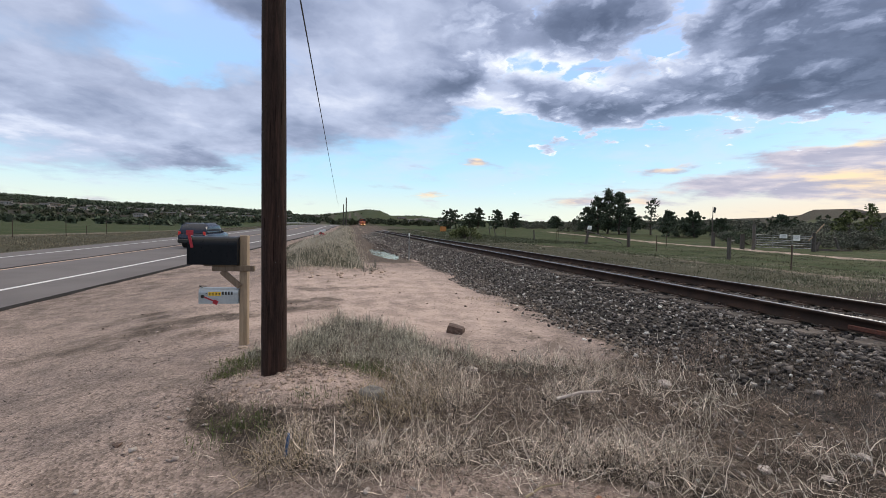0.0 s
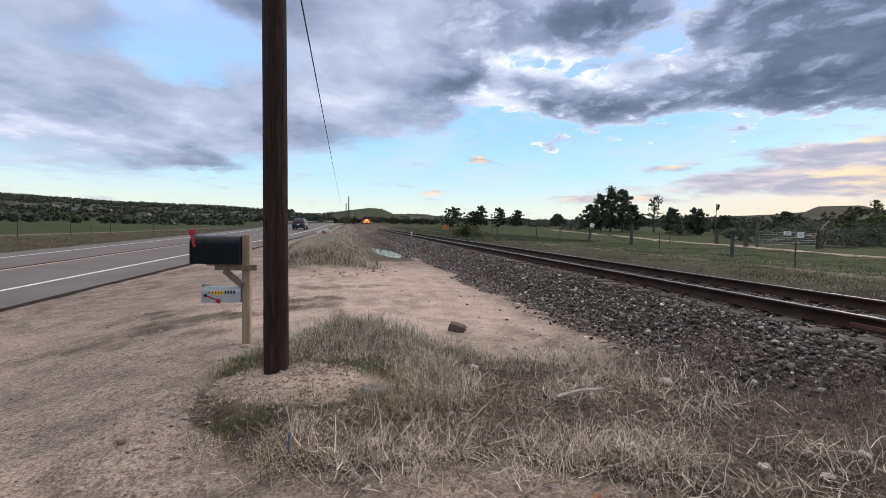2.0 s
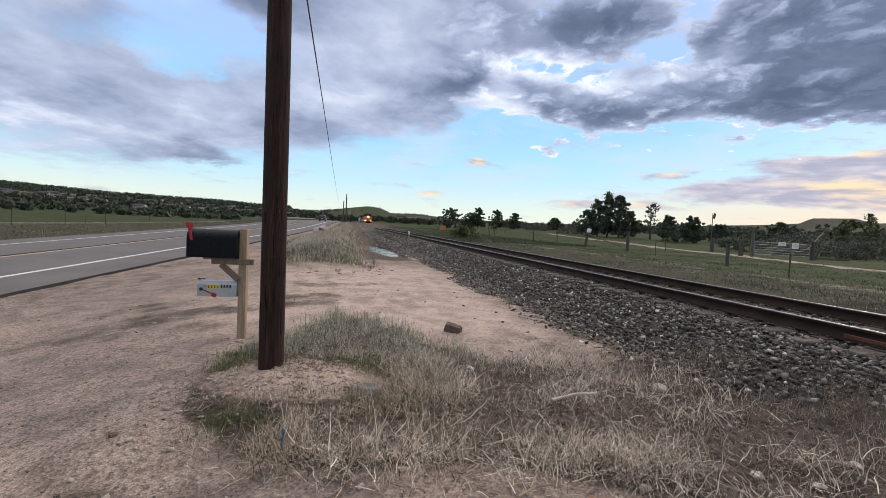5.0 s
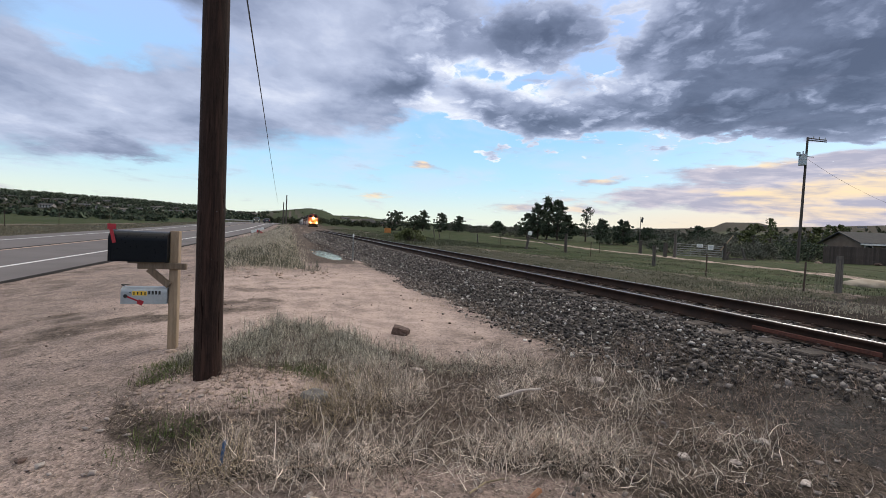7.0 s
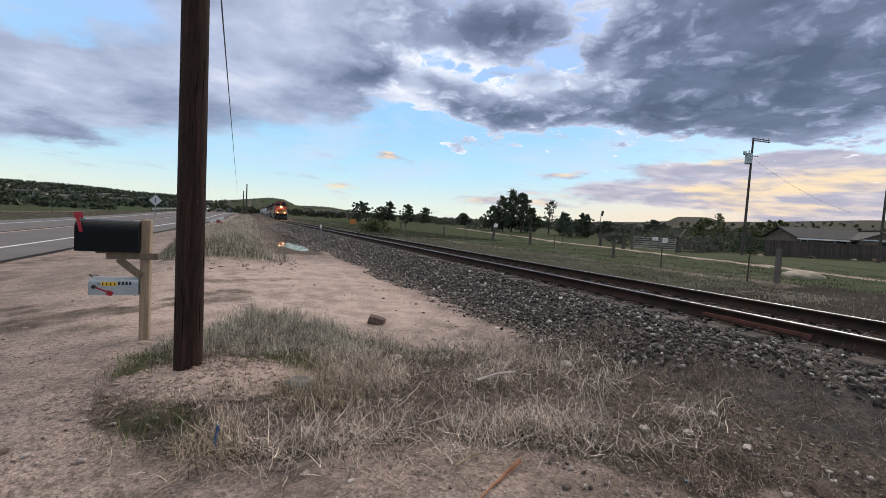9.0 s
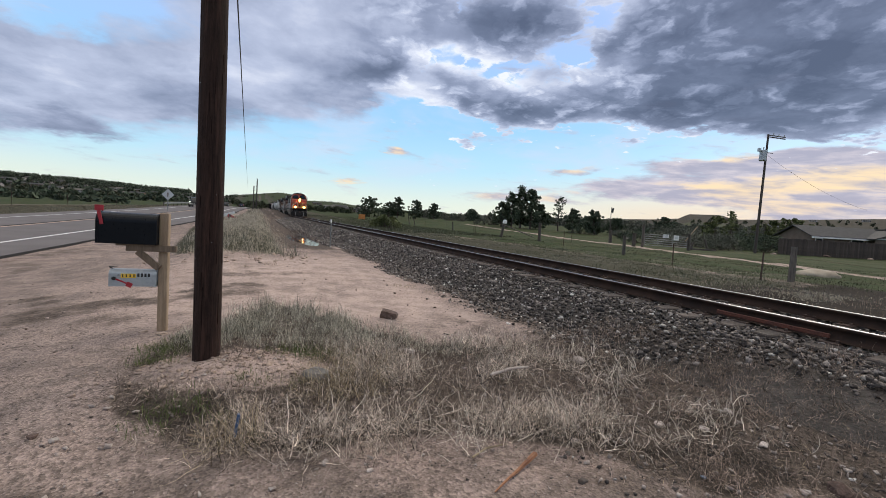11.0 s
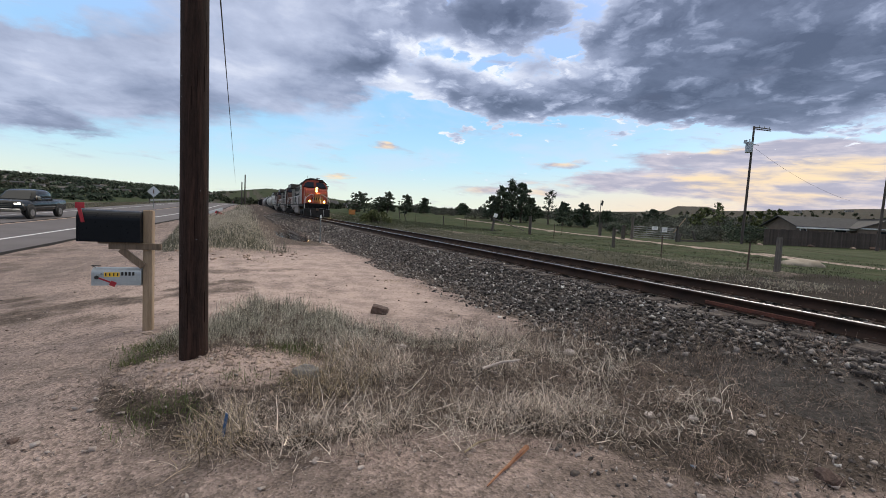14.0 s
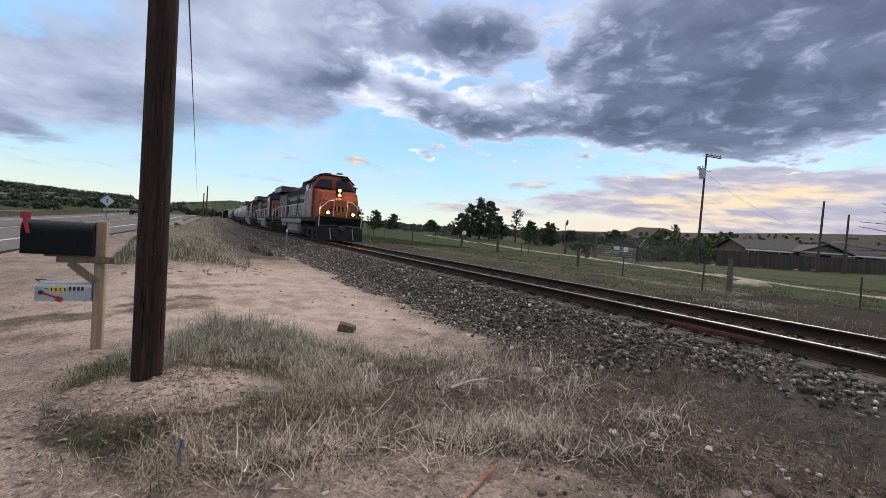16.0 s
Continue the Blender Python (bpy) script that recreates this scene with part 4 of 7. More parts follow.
def mailbox():
    x, y = -2.62, 5.53
    z = at_ground(x, y)
    ob = tagged(new("mailbox_post"), "timber mailbox post with a crossarm and brace", "mailbox post")
    ob.matrix_basis = pose(x, y, z, 0, 0, 7.6)
    top = 1.448 - z
    bm = bmesh.new()
    box(bm, (0.098, 0.098, top + 0.3), pose(0, 0, (top - 0.3) / 2), 0.006)
    part("post", bm, LUMBER, ob)
    arm = 1.005 - z
    boxpart("crossarm", (0.52, 0.045, 0.075), (-0.11, -0.072, arm + 0.012), OLD_LUMBER, ob, "", 0.004)
    boxpart("shelf_board", (0.40, 0.20, 0.02), (-0.27, 0.0, arm + 0.048), OLD_LUMBER, ob, "", 0.003)
    bm = bmesh.new()
    box(bm, (0.30, 0.04, 0.075), pose(-0.145, -0.07, arm - 0.125, 0, 42, 0), 0.004)
    part("brace", bm, OLD_LUMBER, ob)
    # large black box
    mb = tagged(new("mailbox"), "large black steel mailbox with raised red flag on a post", "mailbox", "mailboxes")
    mb.matrix_basis = pose(x, y, z, 0, 0, 7.6) @ pose(-0.052, 0, arm + 0.06)
    bm = bmesh.new()
    mailbox_shell(bm, 0.585, 0.27, 0.365)
    part("body", bm, BOX_BLACK, mb)
    bm = bmesh.new()
    mailbox_shell(bm, 0.018, 0.282, 0.371)
    part("rear_rim", bm, BOX_BLACK, mb, m=pose(0.004, 0, 0))
    bm = bmesh.new()
    mailbox_shell(bm, 0.02, 0.282, 0.371)
    dr = part("door", bm, BOX_BLACK, mb, m=pose(-0.58, 0, 0))
    boxpart("handle", (0.02, 0.05, 0.03), (-0.03, 0, 0.33), STEEL, dr, "", 0.004)
    bm = bmesh.new()
    box(bm, (0.035, 0.008, 0.17), pose(0, 0, 0.06, 0, -12, 0), 0.002)
    box(bm, (0.085, 0.008, 0.065), pose(-0.01, 0, 0.165, 0, 0, 0), 0.002)
    part("flag", bm, RED, mb, "raised red flag", pose(-0.555, -0.142, 0.24))
    # small grey box below
    sb = tagged(new("mailbox"), "small grey steel mailbox with yellow stickers and lowered red flag", "mailbox", "mailboxes")
    sb.matrix_basis = pose(x, y, z, 0, 0, 7.6) @ pose(-0.054, 0, 0.556 - z)
    bm = bmesh.new()
    mailbox_shell(bm, 0.47, 0.165, 0.205)
    part("body", bm, BOX_GREY, sb)
    bm = bmesh.new()
    mailbox_shell(bm, 0.014, 0.172, 0.21)
    part("door", bm, BOX_GREY, sb, m=pose(-0.467, 0, 0))
    for k in range(4):
        boxpart("number_sticker", (0.036, 0.003, 0.05), (-0.343 + 0.038 * k, -0.0835, 0.128), YELLOW, sb, "yellow sticker with a dark bar", 0)
        boxpart("number_bar", (0.012, 0.003, 0.034), (-0.343 + 0.038 * k, -0.0852, 0.128), BLACK, sb, "", 0)
    for k in range(4):
        boxpart("letter_bar", (0.022, 0.003, 0.042), (-0.185 + 0.036 * k, -0.0835, 0.137), BLACK, sb, "", 0)
    boxpart("letter_bar", (0.018, 0.003, 0.010), (-0.385, -0.0835, 0.135), BLACK, sb, "", 0)
    bm = bmesh.new()
    box(bm, (0.17, 0.006, 0.018), pose(0.07, 0, -0.03, 0, 24, 0), 0.001)
    box(bm, (0.06, 0.006, 0.055), pose(0.155, 0, -0.075, 0, 24, 0), 0.001)
    part("flag", bm, RED, sb, "lowered red flag", pose(-0.43, -0.087, 0.095))
    rodpart("pivot", (-0.43, -0.08, 0.095), (-0.43, -0.096, 0.095), 0.022, BLACK, sb, seg=10)
    bm = bmesh.new()
    rod(bm, (-0.46, -0.02, 0.20), (-0.50, -0.02, 0.225), 0.006)
    rod(bm, (-0.50, -0.02, 0.225), (-0.41, -0.02, 0.222), 0.005)
    part("latch", bm, BLACK, sb)


mailbox()


# ---------------- grass and weeds ----------------
def blades(pts, h, w, lean, g, droop=0.15):
    n = len(pts)
    a, b = g.uniform(0, 6.2832, n), g.uniform(0, 6.2832, n)
    d = np.stack([np.cos(a), np.sin(a), np.zeros(n)], -1)
    s = np.stack([np.cos(b), np.sin(b), np.zeros(n)], -1) * (w / 2)[:, None]
    up = np.array([0, 0, 1.0])
    k = (lean * h)[:, None]
    c = np.sqrt(np.clip(1 - np.minimum(lean, 0.97) ** 2, 0.06, 1))
    mid = pts + d * k * 0.45 + up * (h * c * 0.58)[:, None]
    tip = pts + d * k + up * (h * (c - droop * lean))[:, None]
    v = np.stack([pts - s, pts + s, mid - 0.8 * s, mid + 0.8 * s, tip - 0.25 * s, tip + 0.25 * s], 1).reshape(-1, 3)
    q = np.array([(0, 1, 3, 2), (2, 3, 5, 4)])[None] + 6 * np.arange(n)[:, None, None]
    return v, q.reshape(-1, 4), mid, tip


def clumps(name, material, label, category, centres, stems, spread, h0, h1, w, lean, seed, twigs=0, scale=None):
    """Tufts round their centres, of kind stuff."""
    g = np.random.default_rng(seed)
    c = np.repeat(centres, stems, 0)
    n = len(c)
    sc = np.ones(len(centres)) if scale is None else scale
    sc = np.repeat(sc, stems)
    p = c + np.stack([g.normal(0, spread, n) * sc, g.normal(0, spread, n) * sc], -1)
    pts = np.stack([p[:, 0], p[:, 1], top_z(p[:, 0], p[:, 1]) - 0.01], -1)
    h = g.uniform(h0, h1, n) * sc
    v, q, mid, tip = blades(pts, h, np.full(n, w) * g.uniform(0.6, 1.3, n), np.clip(np.abs(g.normal(0, lean, n)), 0, 1.3), g)
    V, Q, off = [v], [q], len(v)
    for k in range(twigs):
        t = g.random((n, 1))
        b = mid * (1 - t) + tip * t if k % 2 else pts * (1 - t) + mid * t
        v2, q2, _, _ = blades(b, h * g.uniform(0.2, 0.5, n), np.full(n, w * 0.6), np.clip(np.abs(g.normal(0.75, 0.3, n)), 0, 1.3), g)
        V.append(v2), Q.append(q2 + off)
        off += len(v2)
    return tagged(part(name, mesh_np(name, np.concatenate(V), np.concatenate(Q), material), material), label, category, kind="stuff")


def tangle(name, material, label, category, centres, strands, reach, w, seed, steps=5, rise=0.55, wander=0.45, spread=0.07, pile=0.04):
    """Curling dead stalks: wandering ribbons, of kind stuff."""
    g = np.random.default_rng(seed)
    c = np.repeat(centres, strands, 0)
    n = len(c)
    p = c + g.normal(0, spread, (n, 2))
    P = np.stack([p[:, 0], p[:, 1], top_z(p[:, 0], p[:, 1]) - 0.005 + pile * g.random(n) ** 1.5], -1)
    a = g.uniform(0, 6.2832, n)
    e = np.clip(g.normal(rise, 0.45, n), -0.05, 1.35)
    D = np.stack([np.cos(a) * np.cos(e), np.sin(a) * np.cos(e), np.sin(e)], -1)
    L = reach * g.uniform(0.35, 1.25, n) / steps
    b = g.uniform(0, 6.2832, n)
    S = np.stack([np.cos(b), np.sin(b), g.normal(0, 0.3, n)], -1) * (w * g.uniform(0.5, 1.4, n) / 2)[:, None]
    rows = [np.stack([P - S, P + S], 1)]
    for k in range(steps):
        D = D + g.normal(0, wander, (n, 3)) - np.array([0, 0, 0.10 * k / steps])
        D /= np.linalg.norm(D, axis=1, keepdims=True)
        P = P + D * L[:, None]
        P[:, 2] = np.maximum(P[:, 2], top_z(P[:, 0], P[:, 1]) + 0.004)
        f = 1 - 0.75 * (k + 1) / steps
        rows.append(np.stack([P - S * f, P + S * f], 1))
    v = np.stack(rows, 1).reshape(-1, 3)
    m = 2 * (steps + 1)
    q = np.array([(2 * k, 2 * k + 1, 2 * k + 3, 2 * k + 2) for k in range(steps)])[None] + m * np.arange(n)[:, None, None]
    return tagged(part(name, mesh_np(name, v, q.reshape(-1, 4), material), material), label, category, kind="stuff")


def sample(g, n, x0, x1, y0, y1, f):
    x, y = g.uniform(x0, x1, n), g.uniform(y0, y1, n)
    k = g.random(n) < f(x, y)
    return np.stack([x[k], y[k]], -1)


def vegetation():
    g = np.random.default_rng(21)
    wob = lambda x, y: 0.35 * fbm(x, y, 1.3)
    rear = lambda x, y: sstep(4.2, 4.7, y + 0.10 * x + 0.5 * wob(x, y)) * sstep(1.3, 0.5, x + wob(x, y))
    east = lambda x, y: sstep(1.3, 2.4, x + wob(x, y) + 0.25 * (4.0 - y))
    west = lambda x, y: sstep(-0.35, -0.85, x + wob(x, y)) * (1 - rear(x, y))
    heap = lambda x, y: 0.06 + 0.94 * sstep(-0.12, 0.22, fbm(x, y, 1.9, 2))
    middle = lambda x, y: (1 - rear(x, y)) * (1 - west(x, y)) * (1 - east(x, y))
    # grey brush behind the pole
    c = sample(g, 2600, -2.5, 1.4, 4.0, 7.0, lambda x, y: weed_cover(x, y) * rear(x, y) * (0.25 + 0.75 * heap(x, y)))
    clumps("dead_brush", SAGE_WEED, "grey sage-coloured dead brush behind the pole", "brush", c, 11, 0.075, 0.08, 0.27, 0.0042, 0.62, 31, 4, g.uniform(0.45, 1.2, len(c)) * (0.85 + 0.6 * fbm(c[:, 0], c[:, 1], 1.6, 2)))
    tangle("brush_twigs", SAGE_WEED, "fine grey twigs among the brush", "brush", c, 7, 0.20, 0.0034, 51, 4, 0.8, 0.5, 0.09)
    # low heaps of brown tangled stalks
    c = sample(g, 3000, -0.9, 3.2, 1.9, 5.8, lambda x, y: weed_cover(x, y) * middle(x, y) * heap(x, y))
    tangle("weed_tangle", BROWN_WEED, "curled tangle of brown dead stalks", "weeds", c, 22, 0.19, 0.0044, 45, 3, 0.60, 0.38, 0.10, 0.13)
    clumps("dead_weeds", BROWN_WEED, "brown dead weeds standing in the tangle", "weeds", c[::2], 7, 0.08, 0.05, 0.19, 0.0044, 0.85, 30, 3)
    c = sample(g, 1500, -1.6, 3.0, 2.3, 5.6, lambda x, y: weed_cover(x, y) * (middle(x, y) + 0.5 * east(x, y)) * heap(x, y))
    tangle("pale_stalks", PALE_WEED, "thin bleached stalks caught in the tangle", "weeds", c, 9, 0.22, 0.0052, 46, 4, 0.55, 0.26, 0.10, 0.13)
    # litter on the earth everywhere
    c = sample(g, 3000, -2.7, 4.6, 1.2, 6.6, lambda x, y: weed_cover(x, y))
    tangle("weed_litter", DARK_LITTER, "dark brown litter of old stems under the weeds", "weeds", c, 13, 0.15, 0.0042, 50, 3, 0.2)
    c = sample(g, 1500, -2.6, 4.0, 1.4, 5.4, lambda x, y: sstep(0.02, 0.35, weed_cover(x, y)) * sstep(-0.1, 0.3, fbm(x, y, 2.6)))
    tangle("straw_litter", DRY_GRASS, "short bits of pale straw lying on the earth", "weeds", c, 2, 0.10, 0.0042, 52, 3, 0.05, 0.25)
    c = sample(g, 700, -2.4, -0.5, 3.4, 4.5, lambda x, y: (1 - weed_cover(x, y)) * sstep(0.0, 0.4, fbm(x, y, 2.4)))
    tangle("mound_litter", DARK_LITTER, "dark broken stems lying on the sandy mound", "weeds", c, 5, 0.10, 0.0045, 54, 3, 0.05)
    # low reddish weeds towards the ballast
    c = sample(g, 3200, 1.0, 6.0, 0.6, 6.5, lambda x, y: weed_cover(x, y) * east(x, y) * (0.15 + 0.85 * sstep(-0.2, 0.35, fbm(x, y, 1.4))))
    clumps("reddish_weeds", RED_WEED, "low reddish-brown dead weeds beside the ballast", "weeds", c, 7, 0.07, 0.03, 0.12, 0.0038, 0.95, 33, 3, g.uniform(0.5, 1.1, len(c)))
    tangle("reddish_tangle", RED_WEED, "low tangle of reddish dead stalks beside the ballast", "weeds", c, 8, 0.17, 0.0036, 47, 4, 0.35, 0.55, 0.08, 0.04)
    # dead stalks and straw before the mound
    c = sample(g, 1500, -2.5, -0.3, 2.4, 4.4, lambda x, y: weed_cover(x, y) * west(x, y) * heap(x, y) * sstep(0.30, 0.45, np.hypot((x + 1.60) / 1.25, (y - 3.16) / 0.75)))
    tangle("mound_weeds", BROWN_WEED, "sparse brown weeds before the sandy mound", "weeds", c, 13, 0.16, 0.0036, 53, 4, 0.6, 0.5, 0.07, 0.03)
    straw = lambda x, y: np.clip(sstep(0.30, 0.08, np.hypot((x + 1.08) / 1.1, y - 2.72)) + sstep(0.50, 0.15, np.hypot((x + 0.42) / 1.1, (y - 3.45) / 0.7)) + 0.6 * sstep(0.4, 0.1, np.hypot((x + 0.3) / 1.4, y - 4.0)), 0, 1)
    c = sample(g, 900, -1.6, 0.4, 2.3, 4.5, straw)
    tangle("straw_stalks", DRY_GRASS, "long bleached straw stalks at the edge of the weeds", "weeds", c, 7, 0.28, 0.0042, 48, 5, 0.85, 0.25, 0.05, 0.03)
    near_green = lambda x, y: np.clip(sstep(0.42, 0.12, np.hypot((x + 1.60) / 1.25, (y - 3.16) / 0.75)) + sstep(0.62, 0.15, np.hypot((x + 0.62) / 1.15, (y - 4.40) / 0.55)) + 0.6 * sstep(0.32, 0.08, np.hypot((x + 0.95) / 1.2, (y - 3.62) / 0.4)) + sstep(0.36, 0.1, np.hypot(x + 2.1, y - 4.35)) + sstep(0.42, 0.15, np.hypot(x + 2.2, y - 4.9)), 0, 1) * (0.35 + 0.65 * sstep(-0.2, 0.25, fbm(x, y, 3.0)))
    c = sample(g, 4200, -2.8, 0.5, 2.6, 5.6, near_green)
    clumps("green_grass", GREEN_GRASS, "fresh green grass sprouting by the pole", "grass", c, 14, 0.045, 0.03, 0.11, 0.0040, 0.85, 34, 1)
    # grassy bank between road and ditch
    bank = lambda x, y: sstep(14.0, 15.2, uv(x, y)[1]) * sstep(1.0, -0.3, uv(x, y)[0] + 0.8 * fbm(x, y, 0.45)) * sstep(-2.5, -1.7, uv(x, y)[0] + 0.09 * (uv(x, y)[1] - 15) + 0.4 * fbm(x, y, 0.7)) * sstep(6.4, 8.2, road_side(x, y)) * (0.35 + 0.65 * sstep(-0.3, 0.4, fbm(x, y, 0.8)))
    c = sample(g, 9000, -14, 0, 13, 34, bank)
    clumps("bank_grass", BANK_STRAW, "tall pale dry grass on the bank beside the road", "grass", c, 12, 0.12, 0.10, 0.36, 0.008, 0.75, 35, 0, g.uniform(0.4, 1.25, len(c)))
    c = sample(g, 9000, -32, -2, 34, 120, bank)
    clumps("far_bank_grass", BANK_STRAW, "pale dry grass along the road bank", "grass", c, 6, 0.25, 0.12, 0.40, 0.04, 0.5, 36, 0)
    c = sample(g, 3400, -7.5, -1.0, 14, 20, lambda x, y: bank(x, y) * sstep(17.0, 15.0, uv(x, y)[1]) * sstep(-0.2, 0.3, fbm(x, y, 0.6)))
    clumps("bank_shrubs", SCRUB, "low grey-green shrubs at the foot of the bank", "shrub", c, 16, 0.10, 0.1, 0.42, 0.012, 0.6, 37, 1)
    # verge on the far side of the track
    def verge(u0, u1, v0, v1, n):
        u, v = g.uniform(u0, u1, n), v0 + (v1 - v0) * g.random(n) ** 1.5
        k = g.random(n) < 0.25 + 0.75 * sstep(-0.3, 0.4, fbm(u, v, 0.55))
        return np.stack(xy(u[k], v[k]), -1)
    c = verge(9.9, 17.5, 7, 45, 9500)
    clumps("verge_grass", FIELD_GRASS, "rough grey-green grass between the track and the fence", "grass", c, 7, 0.15, 0.03, 0.12, 0.014, 0.95, 38, 0, g.uniform(0.5, 1.2, len(c)))
    c = verge(10.3, 20, 5.5, 60, 14000)
    c = c[fbm(c[:, 0], c[:, 1], 0.28, 3) + 0.12 * g.normal(0, 1, len(c)) > 0.02]
    clumps("verge_straw", VERGE_STRAW, "tufts of pale straw by the fence", "grass", c, 9, 0.19, 0.02, 0.085, 0.013, 1.1, 39, 0)
    c = verge(9.3, 14, 1.5, 9.5, 700)
    clumps("mud_weeds", RED_WEED, "sparse brown dead weeds on the dark earth beyond the track", "weeds", c, 8, 0.12, 0.03, 0.12, 0.008, 0.95, 49, 0)
    c = verge(10, 26, 40, 110, 5000)
    clumps("far_verge_grass", FIELD_GRASS, "grassy verge along the railway", "grass", c, 6, 0.3, 0.1, 0.3, 0.05, 0.7, 40, 0)
    c = verge(17, 34, 3, 40, 5000)
    clumps("pasture_grass", FIELD_GRASS, "short grey-green pasture grass behind the fence", "grass", c[(lane_cover(c[:, 0], c[:, 1]) < 0.2)], 7, 0.16, 0.04, 0.12, 0.02, 0.6, 41, 0)
    # far verge of the road
    y = 4 + 90 * g.random(9000) ** 1.3
    s = -g.uniform(5.9, 14, 9000)
    k = g.random(9000) < 0.25 + 0.75 * sstep(-0.2, 0.4, fbm(s, y, 0.4))
    c = np.stack([road_x(y) + s, y], -1)[k]
    clumps("roadside_grass", ROADSIDE, "rough tan grass on the bank across the road", "grass", c, 7, 0.2, 0.04, 0.17, 0.03, 0.85, 42, 0)
    # tufts in the gravel
    c = np.array([(0.75, 9.2), (0.95, 9.35), (0.6, 9.25), (1.25, 8.6), (-2.7, 12.2), (-3.2, 11.6)])
    clumps("gravel_tufts", DRY_GRASS, "small dry tufts in the gravel", "grass", np.repeat(c, 3, 0), 12, 0.09, 0.03, 0.1, 0.006, 0.8, 43, 0)


vegetation()


def rubble():
    g = np.random.default_rng(5)
    n = 26000
    x, y = g.uniform(-9, 4, n), 1.3 + 14 * g.random(n) ** 1.7
    k = (road_side(x, y) > 6.2) & (uv(x, y)[0] < 4) & (g.random(n) < 0.25 + 0.5 * sstep(-0.2, 0.5, fbm(x, y, 0.6)))
    x, y = x[k], y[k]
    tagged(part("loose_gravel", scatter_rocks("loose_gravel", np.stack([x, y, height(x, y)], -1), g.uniform(0.005, 0.018, len(x)) * (1 + 1.6 * (g.random(len(x)) > 0.97)), PEBBLE, 51), PEBBLE), "scattered pinkish pebbles on the dirt", "gravel", kind="stuff")
    n = 1500
    x, y = g.uniform(0.9, 5.2, n), g.uniform(0.8, 5.5, n)
    k = (uv(x, y)[0] > 1.6) & (uv(x, y)[0] < 4.3)
    x, y = x[k], y[k]
    q = np.stack([g.uniform(-2.2, 4.2, 620), g.uniform(1.4, 4.4, 620)], -1)
    tagged(part("pale_chips", scatter_rocks("pale_chips", np.stack([q[:, 0], q[:, 1], height(q[:, 0], q[:, 1]) + 0.012], -1), 0.008 + 0.034 * g.random(620) ** 2.2, PALE_STONE, 53, 0.45), PALE_STONE), "pale chips of stone in the dirt", "gravel", kind="stuff")
    q = np.stack([g.normal(-1.42, 0.5, 900), g.normal(3.92, 0.28, 900)], -1)
    tagged(part("sand_clods", scatter_rocks("sand_clods", np.stack([q[:, 0], q[:, 1], height(q[:, 0], q[:, 1]) + 0.004], -1), 0.006 + 0.045 * g.random(900) ** 4, SAND, 54, 0.45), SAND), "crumbly pale clods of sand round the pole", "sand", kind="stuff")
    q = np.stack([g.uniform(-6.2, -1.6, 120), g.uniform(12.3, 14.9, 120)], -1)
    tagged(part("bank_rubble", scatter_rocks("bank_rubble", np.stack([q[:, 0], q[:, 1], height(q[:, 0], q[:, 1]) + 0.01], -1), 0.02 + 0.12 * g.random(120) ** 3, SAND, 55, 0.4), SAND), "pale rubble and chips at the foot of the bank", "gravel", kind="stuff")
    tagged(part("stray_ballast", scatter_rocks("stray_ballast", np.stack([x, y, height(x, y) + 0.005], -1), g.uniform(0.010, 0.034, len(x)), STONE, 52), STONE), "stray ballast stones among the weeds", "gravel", kind="stuff")

    def chunk(name, x, y, size, material, label, seed, squash=0.7, lift=0.3, detail=2):
        bm = bmesh.new()
        bmesh.ops.create_icosphere(bm, subdivisions=detail, radius=0.5)
        r = random.Random(seed)
        off = Vector((r.uniform(0, 50), r.uniform(0, 50), 0))
        for v in bm.verts:
            v.co *= 1 + 0.55 * noise.noise(v.co * 1.9 + off) + 0.18 * noise.noise(v.co * 6 + off)
            v.co = Vector((v.co.x * size[0], v.co.y * size[1], v.co.z * size[2]))
        ob = tagged(part(name, bm, material), label, "rock")
        ob.matrix_basis = pose(x, y, at_ground(x, y, size[2] * lift), r.uniform(-6, 6), r.uniform(-6, 6), r.uniform(0, 180))
        return ob
    bm = bmesh.new()
    bmesh.ops.create_cube(bm, size=1.0)
    bmesh.ops.subdivide_edges(bm, edges=bm.edges, cuts=3, use_grid_fill=True)
    for v in bm.verts:
        v.co = v.co * (1 + 0.22 * noise.noise(v.co * 2.6 + Vector((4, 1, 0)))) + 0.05 * noise.noise_vector(v.co * 9)
        v.co = Vector((v.co.x * 0.23, v.co.y * 0.16, v.co.z * 0.125 * (1 - 0.35 * v.co.x)))
    ob = tagged(part("rock", bm, DARK_ROCK), "dark brown chunk of rock lying on the gravel", "rock")
    ob.matrix_basis = pose(0.22, 6.2, at_ground(0.22, 6.2, 0.045), 4, 3, -18)
    for i, (x, y, s) in enumerate(((0.01, 2.79, 0.085), (-0.47, 2.93, 0.12), (1.33, 2.54, 0.075), (2.15, 2.71, 0.11), (2.30, 4.25, 0.17), (2.48, 2.62, 0.08), (-0.42, 2.42, 0.06), (0.35, 4.6, 0.14), (3.0, 2.9, 0.09), (2.75, 2.35, 0.08), (-0.15, 2.3, 0.05))):
        chunk("stone", x, y, (s, s * 0.7, s * 0.45), PALE_STONE, "pale stone lying among the weeds", 10 + i)
    chunk("stone", -0.60, 3.70, (0.24, 0.13, 0.13), pmat("grey_stone", (0.25, 0.235, 0.22), (0.16, 0.15, 0.14), 12, 0.9, 0.5, spec=0.15), "grey stone in the grass near the pole", 40)
    chunk("stone", 2.72, 1.80, (0.14, 0.10, 0.08), DARK_ROCK, "black lump of tar-stained stone", 41)
